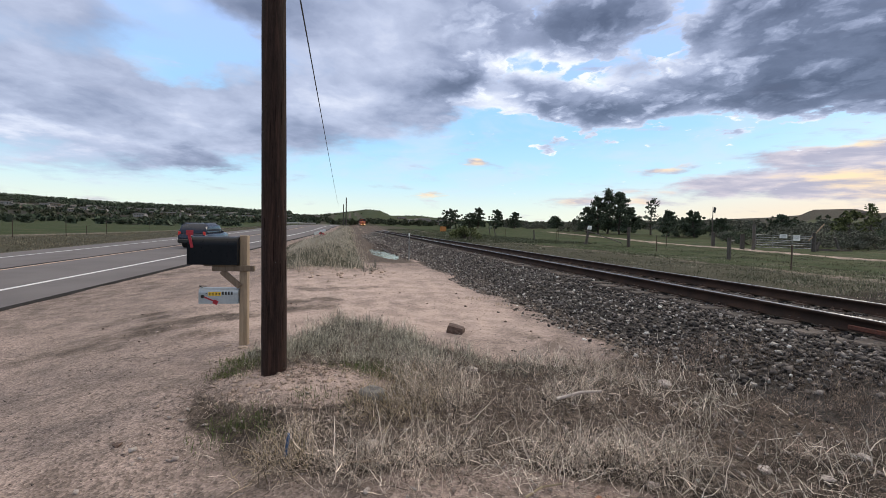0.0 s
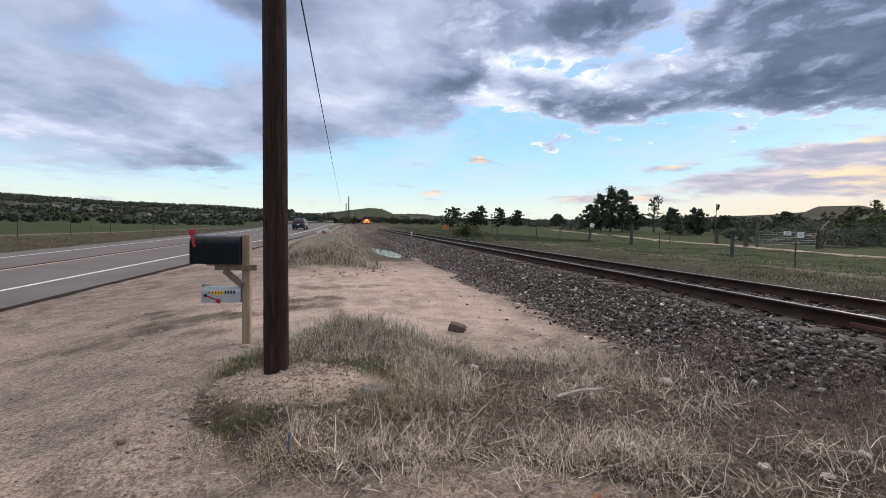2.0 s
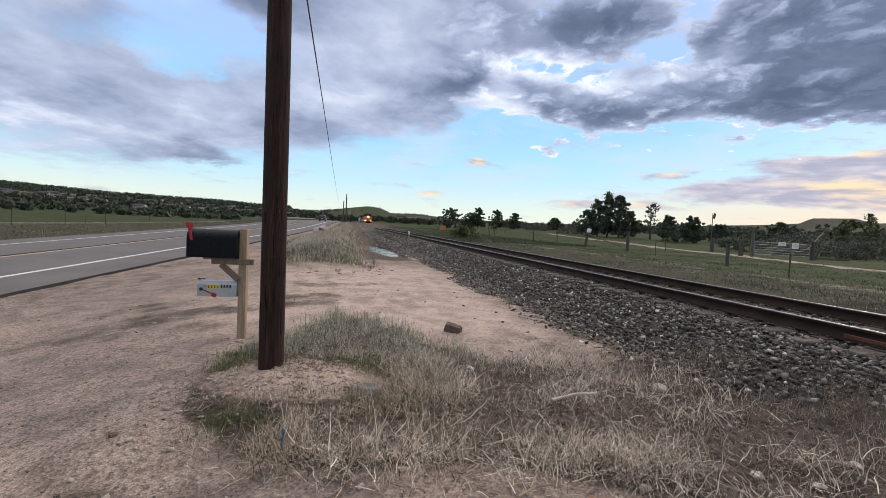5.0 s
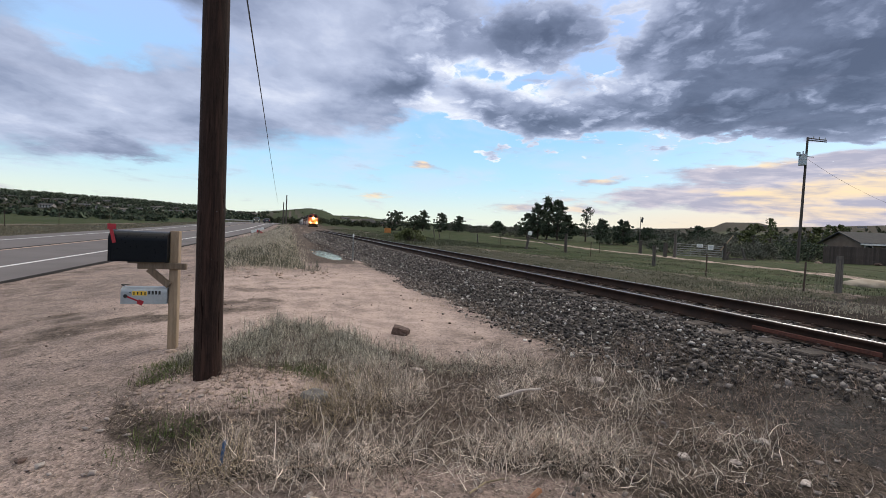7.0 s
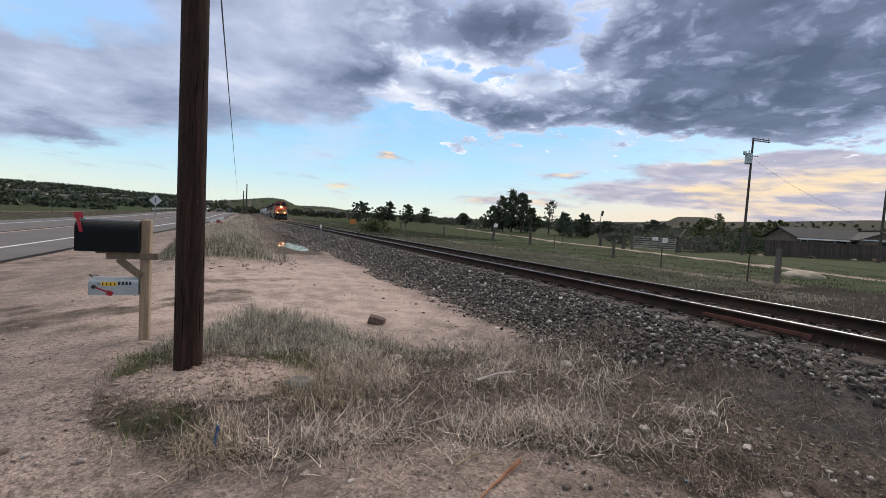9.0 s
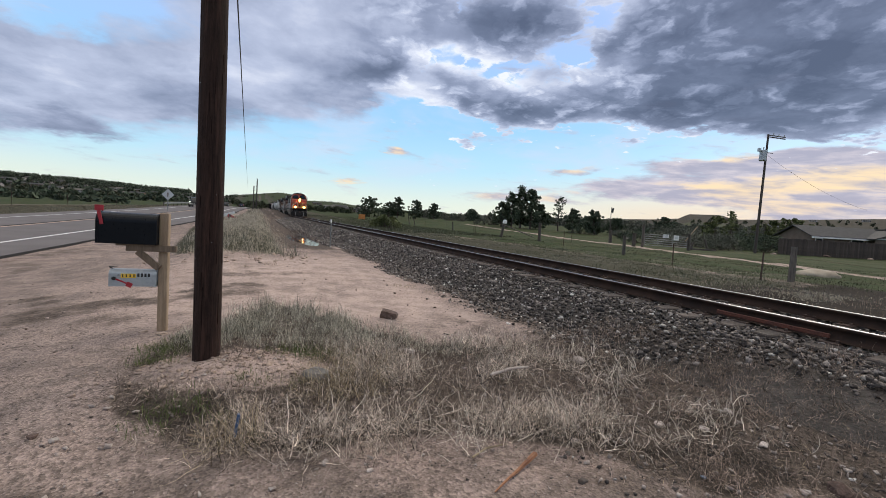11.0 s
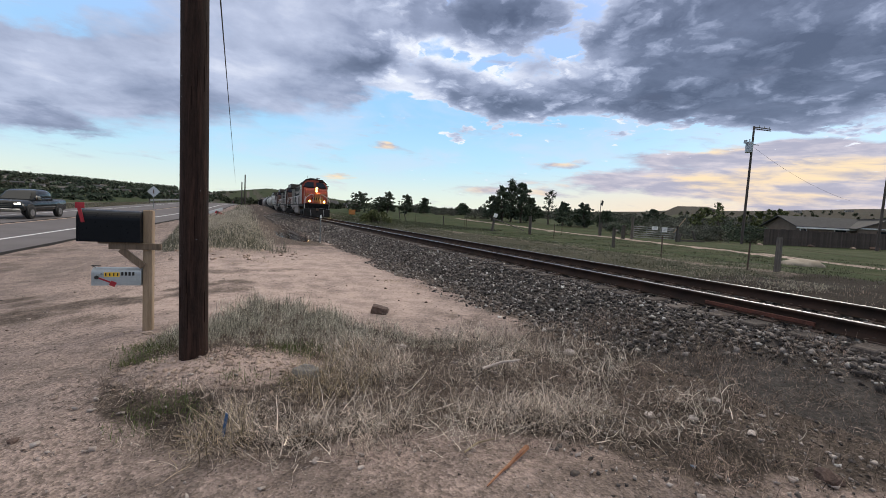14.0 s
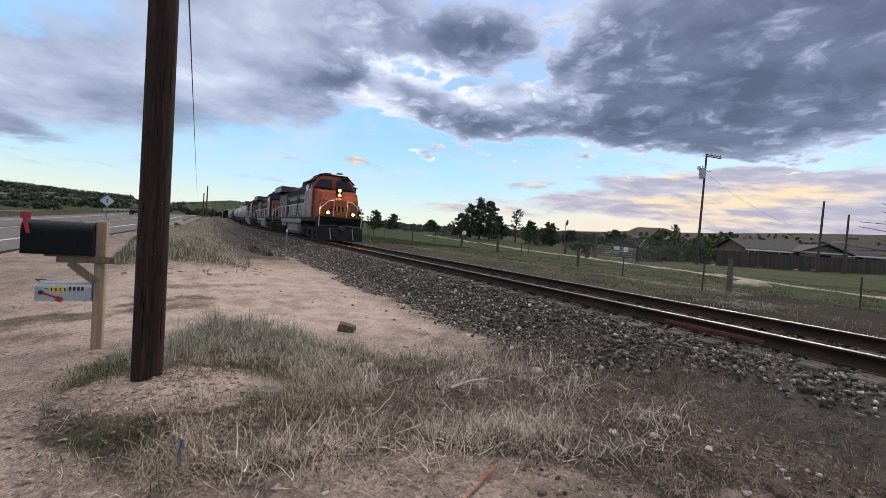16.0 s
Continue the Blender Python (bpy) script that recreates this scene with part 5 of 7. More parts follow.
    for i, (x, y, s) in enumerate(((-1.95, 3.95, 0.12), (-1.2, 4.2, 0.15), (-1.05, 3.95, 0.12), (-1.35, 3.72, 0.10), (-2.05, 4.15, 0.08), (-0.95, 4.3, 0.09), (-1.7, 3.7, 0.08), (-0.45, 4.25, 0.16), (-2.55, 5.35, 0.22), (-2.8, 5.45, 0.16))):
        chunk("clod", x, y, (s * 0.6, s * 0.5, s * 0.22), SAND, "pale clod of sandy earth at the foot of the posts", 60 + i, lift=0.15)
    for i, (u, v, s) in enumerate(((1.6, 8.4, 0.05), (2.3, 8.0, 0.06), (2.5, 9.5, 0.05), (1.2, 9.8, 0.05), (2.6, 6.6, 0.06), (0.6, 7.4, 0.04), (-1.1, 8.8, 0.05), (-1.6, 3.4, 0.06), (2.75, 5.9, 0.05), (2.2, 6.9, 0.04), (-4.2, 8.5, 0.05), (-3.0, 7.0, 0.05))):
        x, y = xy(u, v)
        chunk("stone", x, y, (s, s * 0.8, s * 0.6), DARK_ROCK, "small dark stone on the gravel", 80 + i, detail=1)

    def stick(pts, r, material, label):
        bm = bmesh.new()
        ps = [Vector((x, y, at_ground(x, y, z))) for x, y, z in pts]
        for i, (a, b) in enumerate(zip(ps, ps[1:])):
            rod(bm, a, b, r * (1 - 0.15 * i), r * (1 - 0.15 * (i + 1)), 7)
        tagged(part("stick", bm, material), label, "stick", "sticks")
    stick([(1.02, 3.62, 0.10), (1.25, 3.70, 0.13), (1.47, 3.78, 0.12)], 0.014, PALE_STONE, "pale bleached stick lying on the weeds")
    bm = bmesh.new()
    prism(bm, [(-0.013, -0.007), (0.011, -0.008), (0.014, 0.006), (-0.007, 0.009)], 0.0, 0.50)
    for v in bm.verts:
        if v.co.x < 0.1:
            v.co.y, v.co.z = v.co.y * 0.25 + 0.006, v.co.z * 0.4 - 0.006
    bmesh.ops.subdivide_edges(bm, edges=[e for e in bm.edges if abs(e.verts[0].co.x - e.verts[1].co.x) > 0.2], cuts=5)
    for v in bm.verts:
        v.co += 0.006 * noise.noise_vector(v.co * 23)
    ob = tagged(part("stick", bm, pmat("splintered_orange_wood", (0.40, 0.19, 0.095), (0.20, 0.085, 0.045), 7, 0.85, 0.5, 60, stretch=(0.6, 6, 6))), "splintered orange-brown piece of wood on the dirt", "stick", "sticks")
    ob.matrix_basis = pose(0.545, 2.02, at_ground(0.55, 2.03, 0.018), 0, -3, 40)
    stick([(-0.62, 2.70, 0.02), (-0.45, 2.69, 0.03), (-0.30, 2.68, 0.02)], 0.008, LUMBER, "thin dry stick lying in the dirt")
    stick([(-1.35, 2.85, 0.02), (-1.22, 2.80, 0.02), (-1.1, 2.79, 0.02)], 0.007, LUMBER, "thin dry stick lying in the dirt")
    stick([(0.5, 2.35, 0.02), (0.62, 2.45, 0.03), (0.78, 2.5, 0.02)], 0.007, DRY_GRASS, "short dry straw stalk on the dirt")
    bm = bmesh.new()
    rod(bm, (0, 0, -0.1), (0.012, 0, 0.17), 0.010, seg=8)
    ob = tagged(part("marker_stake", bm, pmat("blue_plastic", (0.05, 0.12, 0.26), (0.04, 0.09, 0.2), 5, 0.6, 0.1)), "thin faded blue marker stake in the weeds", "stake")
    ob.matrix_basis = pose(-1.04, 2.78, at_ground(-1.04, 2.78), 4, 6, 0)
    # a pale crumpled scrap
    chunk("litter", 1.95, 2.05, (0.05, 0.035, 0.02), pmat("faded_blue_scrap", (0.16, 0.2, 0.26), (0.1, 0.13, 0.17), 9, 0.7, 0.2), "faded blue scrap of litter on the dirt", 99, detail=1)


rubble()


def puddle():
    m, nt, b = base_mat("still_water")
    b.inputs["Base Color"].default_value, b.inputs["Roughness"].default_value = (0.03, 0.026, 0.022, 1), 0.02
    b.inputs["Specular IOR Level"].default_value = 1.0
    b.inputs["IOR"].default_value = 1.8
    co = nt.nodes.new("ShaderNodeTexCoord").outputs["Object"]
    bp = nt.nodes.new("ShaderNodeBump")
    bp.inputs["Strength"].default_value, bp.inputs["Distance"].default_value = 1.0, 0.022
    nt.links.new(noise_(nt, co, 2.2, 2, 0.5), bp.inputs["Height"])
    nt.links.new(bp.outputs[0], b.inputs["Normal"])
    bm = bmesh.new()
    pts = []
    n = 90
    for i in range(n):
        a = 6.2832 * i / n
        k = 1 + 0.22 * noise.noise((2 * math.cos(a), 2 * math.sin(a), 3)) + 0.12 * noise.noise((6 * math.cos(a), 6 * math.sin(a), 7))
        u, v = 2.15 + 1.2 * k * math.cos(a), 28.6 + 8.8 * k * math.sin(a)
        pts.append(bm.verts.new((*xy(u, v), PUDDLE_Z)))
    bm.faces.new(pts)
    tagged(part("puddle", bm, m), "still rain puddle in the ditch beside the ballast", "puddle", kind="structure")


puddle()


# ---------------- posts, fences, signs ----------------
def marker_post():
    x, y = -1.62, 20.0
    z = at_ground(x, y)
    ob = tagged(new("marker_post"), "thin grey steel marker post beside the ditch", "marker post")
    ob.matrix_basis = pose(x, y, z)
    boxpart("shaft", (0.05, 0.03, 1.55 - z + 0.3), (0, 0, (1.55 - z) / 2 - 0.15), STEEL, ob, "", 0.004)
    boxpart("cap", (0.07, 0.02, 0.14), (0, -0.02, 1.50 - z), WHITE, ob, "pale cap", 0.004)


marker_post()


def fence(name, posts, label, wires=4, sag=0.03, group="wire fences"):
    """posts: x, y, height, kind ('t' steel, 'w' timber), lean in degrees."""
    f = tagged(new(name), label, "fence", group)
    tops = []
    for i, (x, y, h, kind, lean) in enumerate(posts):
        z = at_ground(x, y)
        bm = bmesh.new()
        if kind == "w":
            post_mesh(bm, h, 0.10, 9, i, 0.9, 0.3)
        elif kind == "W":
            post_mesh(bm, h, 0.15, 9, i, 0.9, 0.3)
        else:
            box(bm, (0.045, 0.012, h + 0.3), pose(0, 0, h / 2 - 0.15))
            box(bm, (0.012, 0.045, h + 0.3), pose(0, 0.02, h / 2 - 0.15))
        m = pose(x, y, z, 0, lean, 20)
        part("post", bm, GREY_WOOD if kind in "wW" else RUSTY, f, "", m)
        tops.append((m, h))
    for (a, ha), (b, hb) in zip(tops, tops[1:]):
        for k in range(wires):
            t = 0.25 + 0.70 * k / (wires - 1)
            cable("wire", a @ Vector((0, -0.03, min(ha, 1.25) * t)), b @ Vector((0, -0.03, min(hb, 1.25) * t)), sag, 0.0035, RUSTY, f, 6)
    return f


def field_fences():
    P = lambda u, v: xy(u, v)
    rows = [(20.5, -4, 1.1, "t", 0), (18.6, 5.1, 1.05, "t", -4), (16.9, 8.3, 1.22, "w", 1), (16.35, 8.95, 1.0, "t", 2), (17.8, 13.6, 1.0, "t", 0), (19.6, 18.2, 1.15, "w", 0)]
    fence("wire_fence", [(*P(u, v), h, k, l) for u, v, h, k, l in rows], "sagging wire fence on short posts beside the railway")
    rows = [(19.6, 18.2, 1.15, "t", 0), (22.5, 27, 1.2, "t", 0), (24.0, 32.4, 1.5, "t", 0), (24.4, 32.8, 1.75, "W", 0), (24.1, 39.2, 1.80, "W", 12), (24.6, 46, 1.3, "t", 0), (25.0, 53.5, 1.35, "w", -4), (26.1, 67.2, 1.4, "t", 0), (27.5, 76, 1.5, "w", -14), (29.5, 85, 1.6, "w", -10), (30.5, 98, 1.4, "t", 0), (31.5, 112, 1.4, "t", 0)]
    f = fence("wire_fence", [(*P(u, v), h, k, l) for u, v, h, k, l in rows], "wire fence with leaning weathered timber posts at the pasture")
    x, y = P(24.1, 39.2)
    bm = bmesh.new()
    box(bm, (0.36, 0.34, 0.42), pose(0.36, 0, 1.72, 0, 12, 0), 0.05)
    part("post_cap", bm, WHITE, f, "white-painted post top", pose(x, y, at_ground(x, y)))
    a, b = P(24.1, 39.2), P(24.3, 33.6)
    rodpart("brace", (*a, at_ground(*a, 1.45)), (*b, at_ground(*b, 0.35)), 0.05, GREY_WOOD, f, "diagonal brace pole")
    # far posts in the pasture
    rows = [(29.9, 56.4, 1.5, "t", 0), (33.3, 38.5, 1.4, "t", 0), (36.2, 32.0, 1.4, "t", 0)]
    fence("wire_fence", [(*P(u, v), h, k, l) for u, v, h, k, l in rows], "inner wire fence across the pasture")
    x, y = P(39.2, 38.6)
    fp = tagged(new("flagpole"), "slim pole with a small dark flag by the pasture", "flagpole")
    fp.matrix_basis = pose(x, y, at_ground(x, y))
    rodpart("shaft", (0, 0, -0.3), (0, 0, 4.35), 0.06, GREY_WOOD, fp, r1=0.035)
    boxpart("flag", (0.34, 0.02, 0.62), (0.2, 0, 4.0), BLACK, fp, "small dark flag", 0, (0, 14, 20))
    boxpart("base_post", (0.3, 0.3, 1.7), (0.15, 0, 0.7), GREY_WOOD, fp, "weathered timber post at its foot", 0.03)


def gate():
    (x0, y0), (x1, y1) = (28.8, 38.9), (33.6, 38.2)
    g = tagged(new("farm_gate"), "grey tubular farm gate with white notices, closed", "gate")
    z = at_ground(x0, y0)
    L = math.hypot(x1 - x0, y1 - y0)
    g.matrix_basis = pose(x0, y0, z, 0, 0, math.degrees(math.atan2(y1 - y0, x1 - x0)))
    bm = bmesh.new()
    post_mesh(bm, 2.35, 0.15, 9, 5)
    part("gate_post", bm, GREY_WOOD, g, "tall timber gate post")
    bm = bmesh.new()
    post_mesh(bm, 1.7, 0.16, 9, 6)
    part("gate_post", bm, GREY_WOOD, g, "", pose(L + 0.15, 0, -0.05))
    bm = bmesh.new()
    post_mesh(bm, 1.5, 0.2, 9, 7)
    part("gate_post", bm, GREY_WOOD, g, "", pose(-0.8, 0.3, -0.05))
    for k in range(6):
        rodpart("rail", (0.2, 0, 0.25 + 0.23 * k), (L - 0.05, 0, 0.22 + 0.22 * k), 0.035, STEEL, g)
    for x in (0.2, L / 3, 2 * L / 3, L - 0.05):
        rodpart("upright", (x, 0.02, 0.22), (x, 0.02, 1.42), 0.03, STEEL, g)
    rodpart("brace", (0.3, 0.03, 0.3), (L - 0.3, 0.03, 1.3), 0.025, STEEL, g)
    for x, w, h, zz in ((2.45, 0.62, 0.36, 1.30), (3.55, 0.55, 0.5, 1.18)):
        n = boxpart("notice", (w, 0.015, h), (x, -0.06, zz), WHITE, g, "small white notice board with grey bars", 0)
        for k in range(3):
            boxpart("text_bar", (w * 0.7, 0.006, 0.035), (x, -0.07, zz + 0.09 - 0.09 * k), BOX_GREY, n, "", 0)
    # broken posts and boards beside the gate
    for i, (x, y, h, lean) in enumerate(((35.1, 39.3, 0.85, 0), (40.1, 42.4, 1.4, -22), (34.2, 38.6, 1.0, 30))):
        bm = bmesh.new()
        post_mesh(bm, h, 0.13, 8, 30 + i)
        ob = tagged(part("broken_post", bm, GREY_WOOD), "leaning broken timber post beside the gate", "post", "broken posts")
        ob.matrix_basis = pose(x, y, at_ground(x, y), 0, lean, 0)
    bm = bmesh.new()
    rod(bm, (0, 0, 0.9), (1.35, 0, 2.5), 0.05)
    ob = tagged(part("leaning_pole", bm, LUMBER), "pale pole leaning on the gate end", "pole")
    ob.matrix_basis = pose(33.3, 38.2, z)
    bm = bmesh.new()
    for k in range(5):
        box(bm, (2.2, 0.2, 0.08), pose(0.5 * k, 0.25 * (k % 3), 0.10 + 0.09 * (k % 2), 0, 0, 11 * (k % 3)), 0.01)
    ob = tagged(part("plank_pile", bm, GREY_WOOD), "low pile of grey weathered planks on the grass", "planks")
    ob.matrix_basis = pose(36.6, 40.2, at_ground(37.5, 40.4))
    # corner braces towards the gate
    bm = bmesh.new()
    rod(bm, (*xy(19.7, 18.3), 1.5), (*xy(22.5, 20.6), 1.55), 0.05)
    tagged(part("brace_rail", bm, GREY_WOOD), "horizontal brace rail of the fence corner", "rail")


field_fences()
gate()


POLE_GREY = pmat("dark_weathered_pole", (0.085, 0.07, 0.062), (0.045, 0.037, 0.033), 3, 0.9, 0.5, 20, stretch=(4, 4, 0.4))


def utility_pole(x, y, h, lean, transformer, label, r=0.16):
    ob = tagged(new("utility_pole"), label, "utility pole", "utility poles")
    ob.matrix_basis = pose(x, y, at_ground(x, y), 0, lean, 0)
    bm = bmesh.new()
    post_mesh(bm, h, r, 12, int(h), 0.65, 0.5, 0.02)
    part("shaft", bm, POLE_GREY, ob, smooth=True)
    if transformer:
        for z in (h - 0.12, h - 0.32):
            boxpart("crossarm", (2.3, 0.1, 0.1), (1.15, -0.12, z), GREY_WOOD, ob, "", 0.01)
        for k in range(3):
            rodpart("insulator", (0.6 + 0.75 * k, -0.12, h - 0.08), (0.6 + 0.75 * k, -0.12, h + 0.16), 0.05, BOX_GREY, ob)
        bm = bmesh.new()
        rod(bm, (-0.42, 0, h - 3.1), (-0.42, 0, h - 1.9), 0.36, seg=16)
        part("transformer", bm, BOX_GREY, ob, "grey cylindrical transformer")
        rodpart("bushing", (-0.42, 0, h - 1.9), (-0.42, 0, h - 1.55), 0.06, BOX_GREY, ob)
        boxpart("meter_box", (0.3, 0.25, 0.4), (-1.0, 0, h - 1.9), BOX_GREY, ob, "", 0.02)
        rodpart("bracket", (-1.0, 0, h - 2.0), (0, 0, h - 2.0), 0.04, STEEL, ob)
        boxpart("bracket_arm", (0.9, 0.06, 0.06), (0.5, 0, h - 2.1), GREY_WOOD, ob, "", 0)
    return ob


def poles():
    utility_pole(45.3, 41.0, 13.9, 1.2, True, "tall grey wooden utility pole with a transformer")
    cable("overhead_wire", (45.4, 41.0, 12.4), (66, 44, 7.2), 0.7, 0.012, WIRE)
    utility_pole(60.8, 37.3, 9.2, 2.2, False, "plain dark wooden pole near the house")
    utility_pole(66.3, 37.6, 7.9, 1.5, False, "shorter plain wooden pole near the house")
    d, az = 118.0, radians(-13.08)
    px, py = d * math.sin(az), d * math.cos(az)
    utility_pole(px, py, 1.5 + d * math.tan(radians(4.76)) - at_ground(px, py), 0, False, "far wooden utility pole on the bank", 0.2)
    az = radians(-13.43)
    px2, py2 = 112 * math.sin(az), 112 * math.cos(az)
    utility_pole(px2, py2, 1.5 + 112 * math.tan(radians(3.85)) - at_ground(px2, py2), 0, False, "far wooden utility pole on the bank", 0.18)
    tagged(cable("overhead_wire", (POLE_AT[0] + 0.05, POLE_AT[1] + 0.1, 4.55), (230 * math.sin(radians(-14.0)), 230 * math.cos(radians(-14.0)), 16.2), 0.9, 0.011, WIRE, None, 60), "thin black overhead cable between the poles", "cable", "overhead cables")
    for o in [o for o in scene.objects if o.name.startswith("overhead_wire")]:
        tagged(o, "thin black overhead cable between the poles", "cable", "overhead cables")


poles()


def road_sign():
    d, az = 62.0, radians(-22.46)
    x, y = d * math.sin(az), d * math.cos(az)
    z = at_ground(x, y)
    top = 1.5 + d * math.tan(radians(2.22))
    ob = tagged(new("road_sign"), "pale diamond road sign seen from behind on a post", "road sign")
    ob.matrix_basis = pose(x, y, z, 0, 0, 12)
    rodpart("post", (0, 0, -0.3), (0, 0, top - z), 0.05, STEEL, ob)
    bm = bmesh.new()
    box(bm, (0.95, 0.02, 0.95), pose(0, -0.06, top - z - 0.3, 0, 45, 0))
    part("panel", bm, pmat("pale_sign_metal", (0.55, 0.56, 0.58), (0.45, 0.46, 0.48), 2, 0.4, 0.05, 10, 0.4), ob)
    bm = bmesh.new()
    box(bm, (0.12, 0.01, 0.5), pose(0, -0.08, top - z - 0.3))
    part("symbol", bm, DARK_ROCK, ob, "dark bar")
    d, az = 100.0, radians(-0.05)
    x, y = d * math.sin(az), d * math.cos(az)
    z = at_ground(x, y)
    ob = tagged(new("railway_sign"), "square orange sign beside the railway", "sign")
    ob.matrix_basis = pose(x, y, z, 0, 0, 8)
    zc = 1.5 + d * math.tan(radians(0.85)) - z
    rodpart("post", (0, 0, -0.3), (0, 0, zc), 0.06, STEEL, ob)
    bm = bmesh.new()
    box(bm, (1.5, 0.04, 1.3), pose(0, -0.08, zc), 0.03)
    part("panel", bm, pmat("orange_sign", (0.50, 0.20, 0.05), (0.42, 0.16, 0.04), 2, 0.6, 0.05), ob)
    # red and white barrier debris by the road edge
    d, az = 44.0, radians(-16.4)
    x, y = d * math.sin(az), d * math.cos(az)
    ob = tagged(new("road_barrier"), "low red and white broken barrier at the road edge", "barrier")
    ob.matrix_basis = pose(x, y, at_ground(x, y), 0, 0, 30)
    boxpart("board", (1.2, 0.06, 0.25), (0, 0, 0.55), WHITE, ob, "white board", 0.01, (0, -20, 0))
    boxpart("board", (0.8, 0.06, 0.25), (0.3, -0.05, 0.3), RED, ob, "red board", 0.01, (0, 24, 0))
    boxpart("foot", (0.1, 0.5, 0.6), (0.1, 0, 0.25), DARK_ROCK, ob, "", 0.01)


road_sign()


def west_fence():
    rows = []
    for az, d in ((-60, 44), (-52, 43), (-45.8, 45), (-42.0, 48), (-40.4, 52), (-38.8, 49), (-35, 56), (-31, 64), (-27, 76)):
        rows.append((d * math.sin(radians(az)), d * math.cos(radians(az)), 1.3 if az != -40.4 else 0.9, "t", 0))
    fence("wire_fence", rows, "wire fence on dark steel posts across the road")


west_fence()


# ---------------- houses ----------------
BRICK_WALL = pmat("tan_house_wall", (0.18, 0.135, 0.102), (0.135, 0.10, 0.076), 1.5, 0.9, 0.2, 20)
SHINGLE = pmat("grey_shingle", (0.060, 0.058, 0.058), (0.038, 0.037, 0.037), 2, 0.9, 0.4, 12)
TAN_ROOF = pmat("weathered_tan_shingle", (0.13, 0.115, 0.10), (0.09, 0.08, 0.07), 2, 0.9, 0.4, 12)
PALE_WALL = pmat("pale_house_wall", (0.36, 0.33, 0.305), (0.26, 0.24, 0.22), 1.0, 0.85, 0.1, 8)
FENCE_WOOD = pmat("brown_board_fence", (0.075, 0.058, 0.050), (0.046, 0.036, 0.031), 1.5, 0.95, 0.4, 14, rnd="object", amount=0.3, stretch=(3, 3, 0.5))


def house(L, W, H, rise, wall, roof, label, windows, gable=None, over=0.5, name="house"):
    """Long axis on x, its front at y = 0; windows: x, width, height, sill, on the front wall."""
    ob = tagged(new(name), label, "house", "houses")
    bm = bmesh.new()
    prism(bm, [(0, -1.5), (W, -1.5), (W, H), (W / 2, H + rise * 0.96), (0, H)], 0, L)
    part("wall", bm, wall, ob)
    bm = bmesh.new()
    prism(bm, [(-over, H - over * rise * 2 / W), (W / 2, H + rise), (W + over, H - over * rise * 2 / W), (W + over, H + 0.12 - over * rise * 2 / W), (W / 2, H + rise + 0.14), (-over, H + 0.12 - over * rise * 2 / W)], -over, L + over)
    part("roof", bm, roof, ob)
    boxpart("fascia", (L + 2 * over, 0.05, 0.2), (L / 2, -over - 0.03, H - 0.05 - over * rise * 2 / W), WHITE if gable else wall, ob, "", 0)
    for x, w, h, s in windows:
        bm = bmesh.new()
        box(bm, (w + 0.2, 0.10, h + 0.2), pose(x, -0.02, s + h / 2))
        wd = part("window", bm, WHITE, ob)
        boxpart("pane", (w, 0.05, h), (x, -0.07, s + h / 2), DARK_GLASS, wd, "", 0)
    if gable:
        x0, gw, gr = gable
        bm = bmesh.new()
        o = [(x0, H - 0.1), (x0 + gw, H - 0.1), (x0 + gw / 2, H + gr)]
        a = [bm.verts.new((x, -1.2, z)) for x, z in o]
        b = [bm.verts.new((x, W / 2, z)) for x, z in o]
        bm.faces.new(a), bm.faces.new(b[::-1])
        for i in range(3):
            bm.faces.new((a[i], b[i], b[(i + 1) % 3], a[(i + 1) % 3]))
        part("gable", bm, wall, ob)
        bm = bmesh.new()
        for s in (-1, 1):
            run = math.hypot(gw / 2, gr + 0.1)
            an = math.degrees(math.atan2(gr + 0.1, gw / 2))
            box(bm, (run + 0.6, W / 2 + 1.8, 0.12), pose(x0 + gw / 2 + s * gw / 4, W / 4 - 0.8, H + gr / 2, 0, s * an, 0))
        part("gable_roof", bm, roof, ob)
        boxpart("gable_trim", (gw, 0.05, 0.18), (x0 + gw / 2, -1.25, H - 0.05), WHITE, ob, "", 0)
        boxpart("porch_wall", (gw - 0.6, 0.12, H + 1.4), (x0 + gw / 2, -1.1, H / 2 - 0.75), wall, ob, "", 0)
    return ob


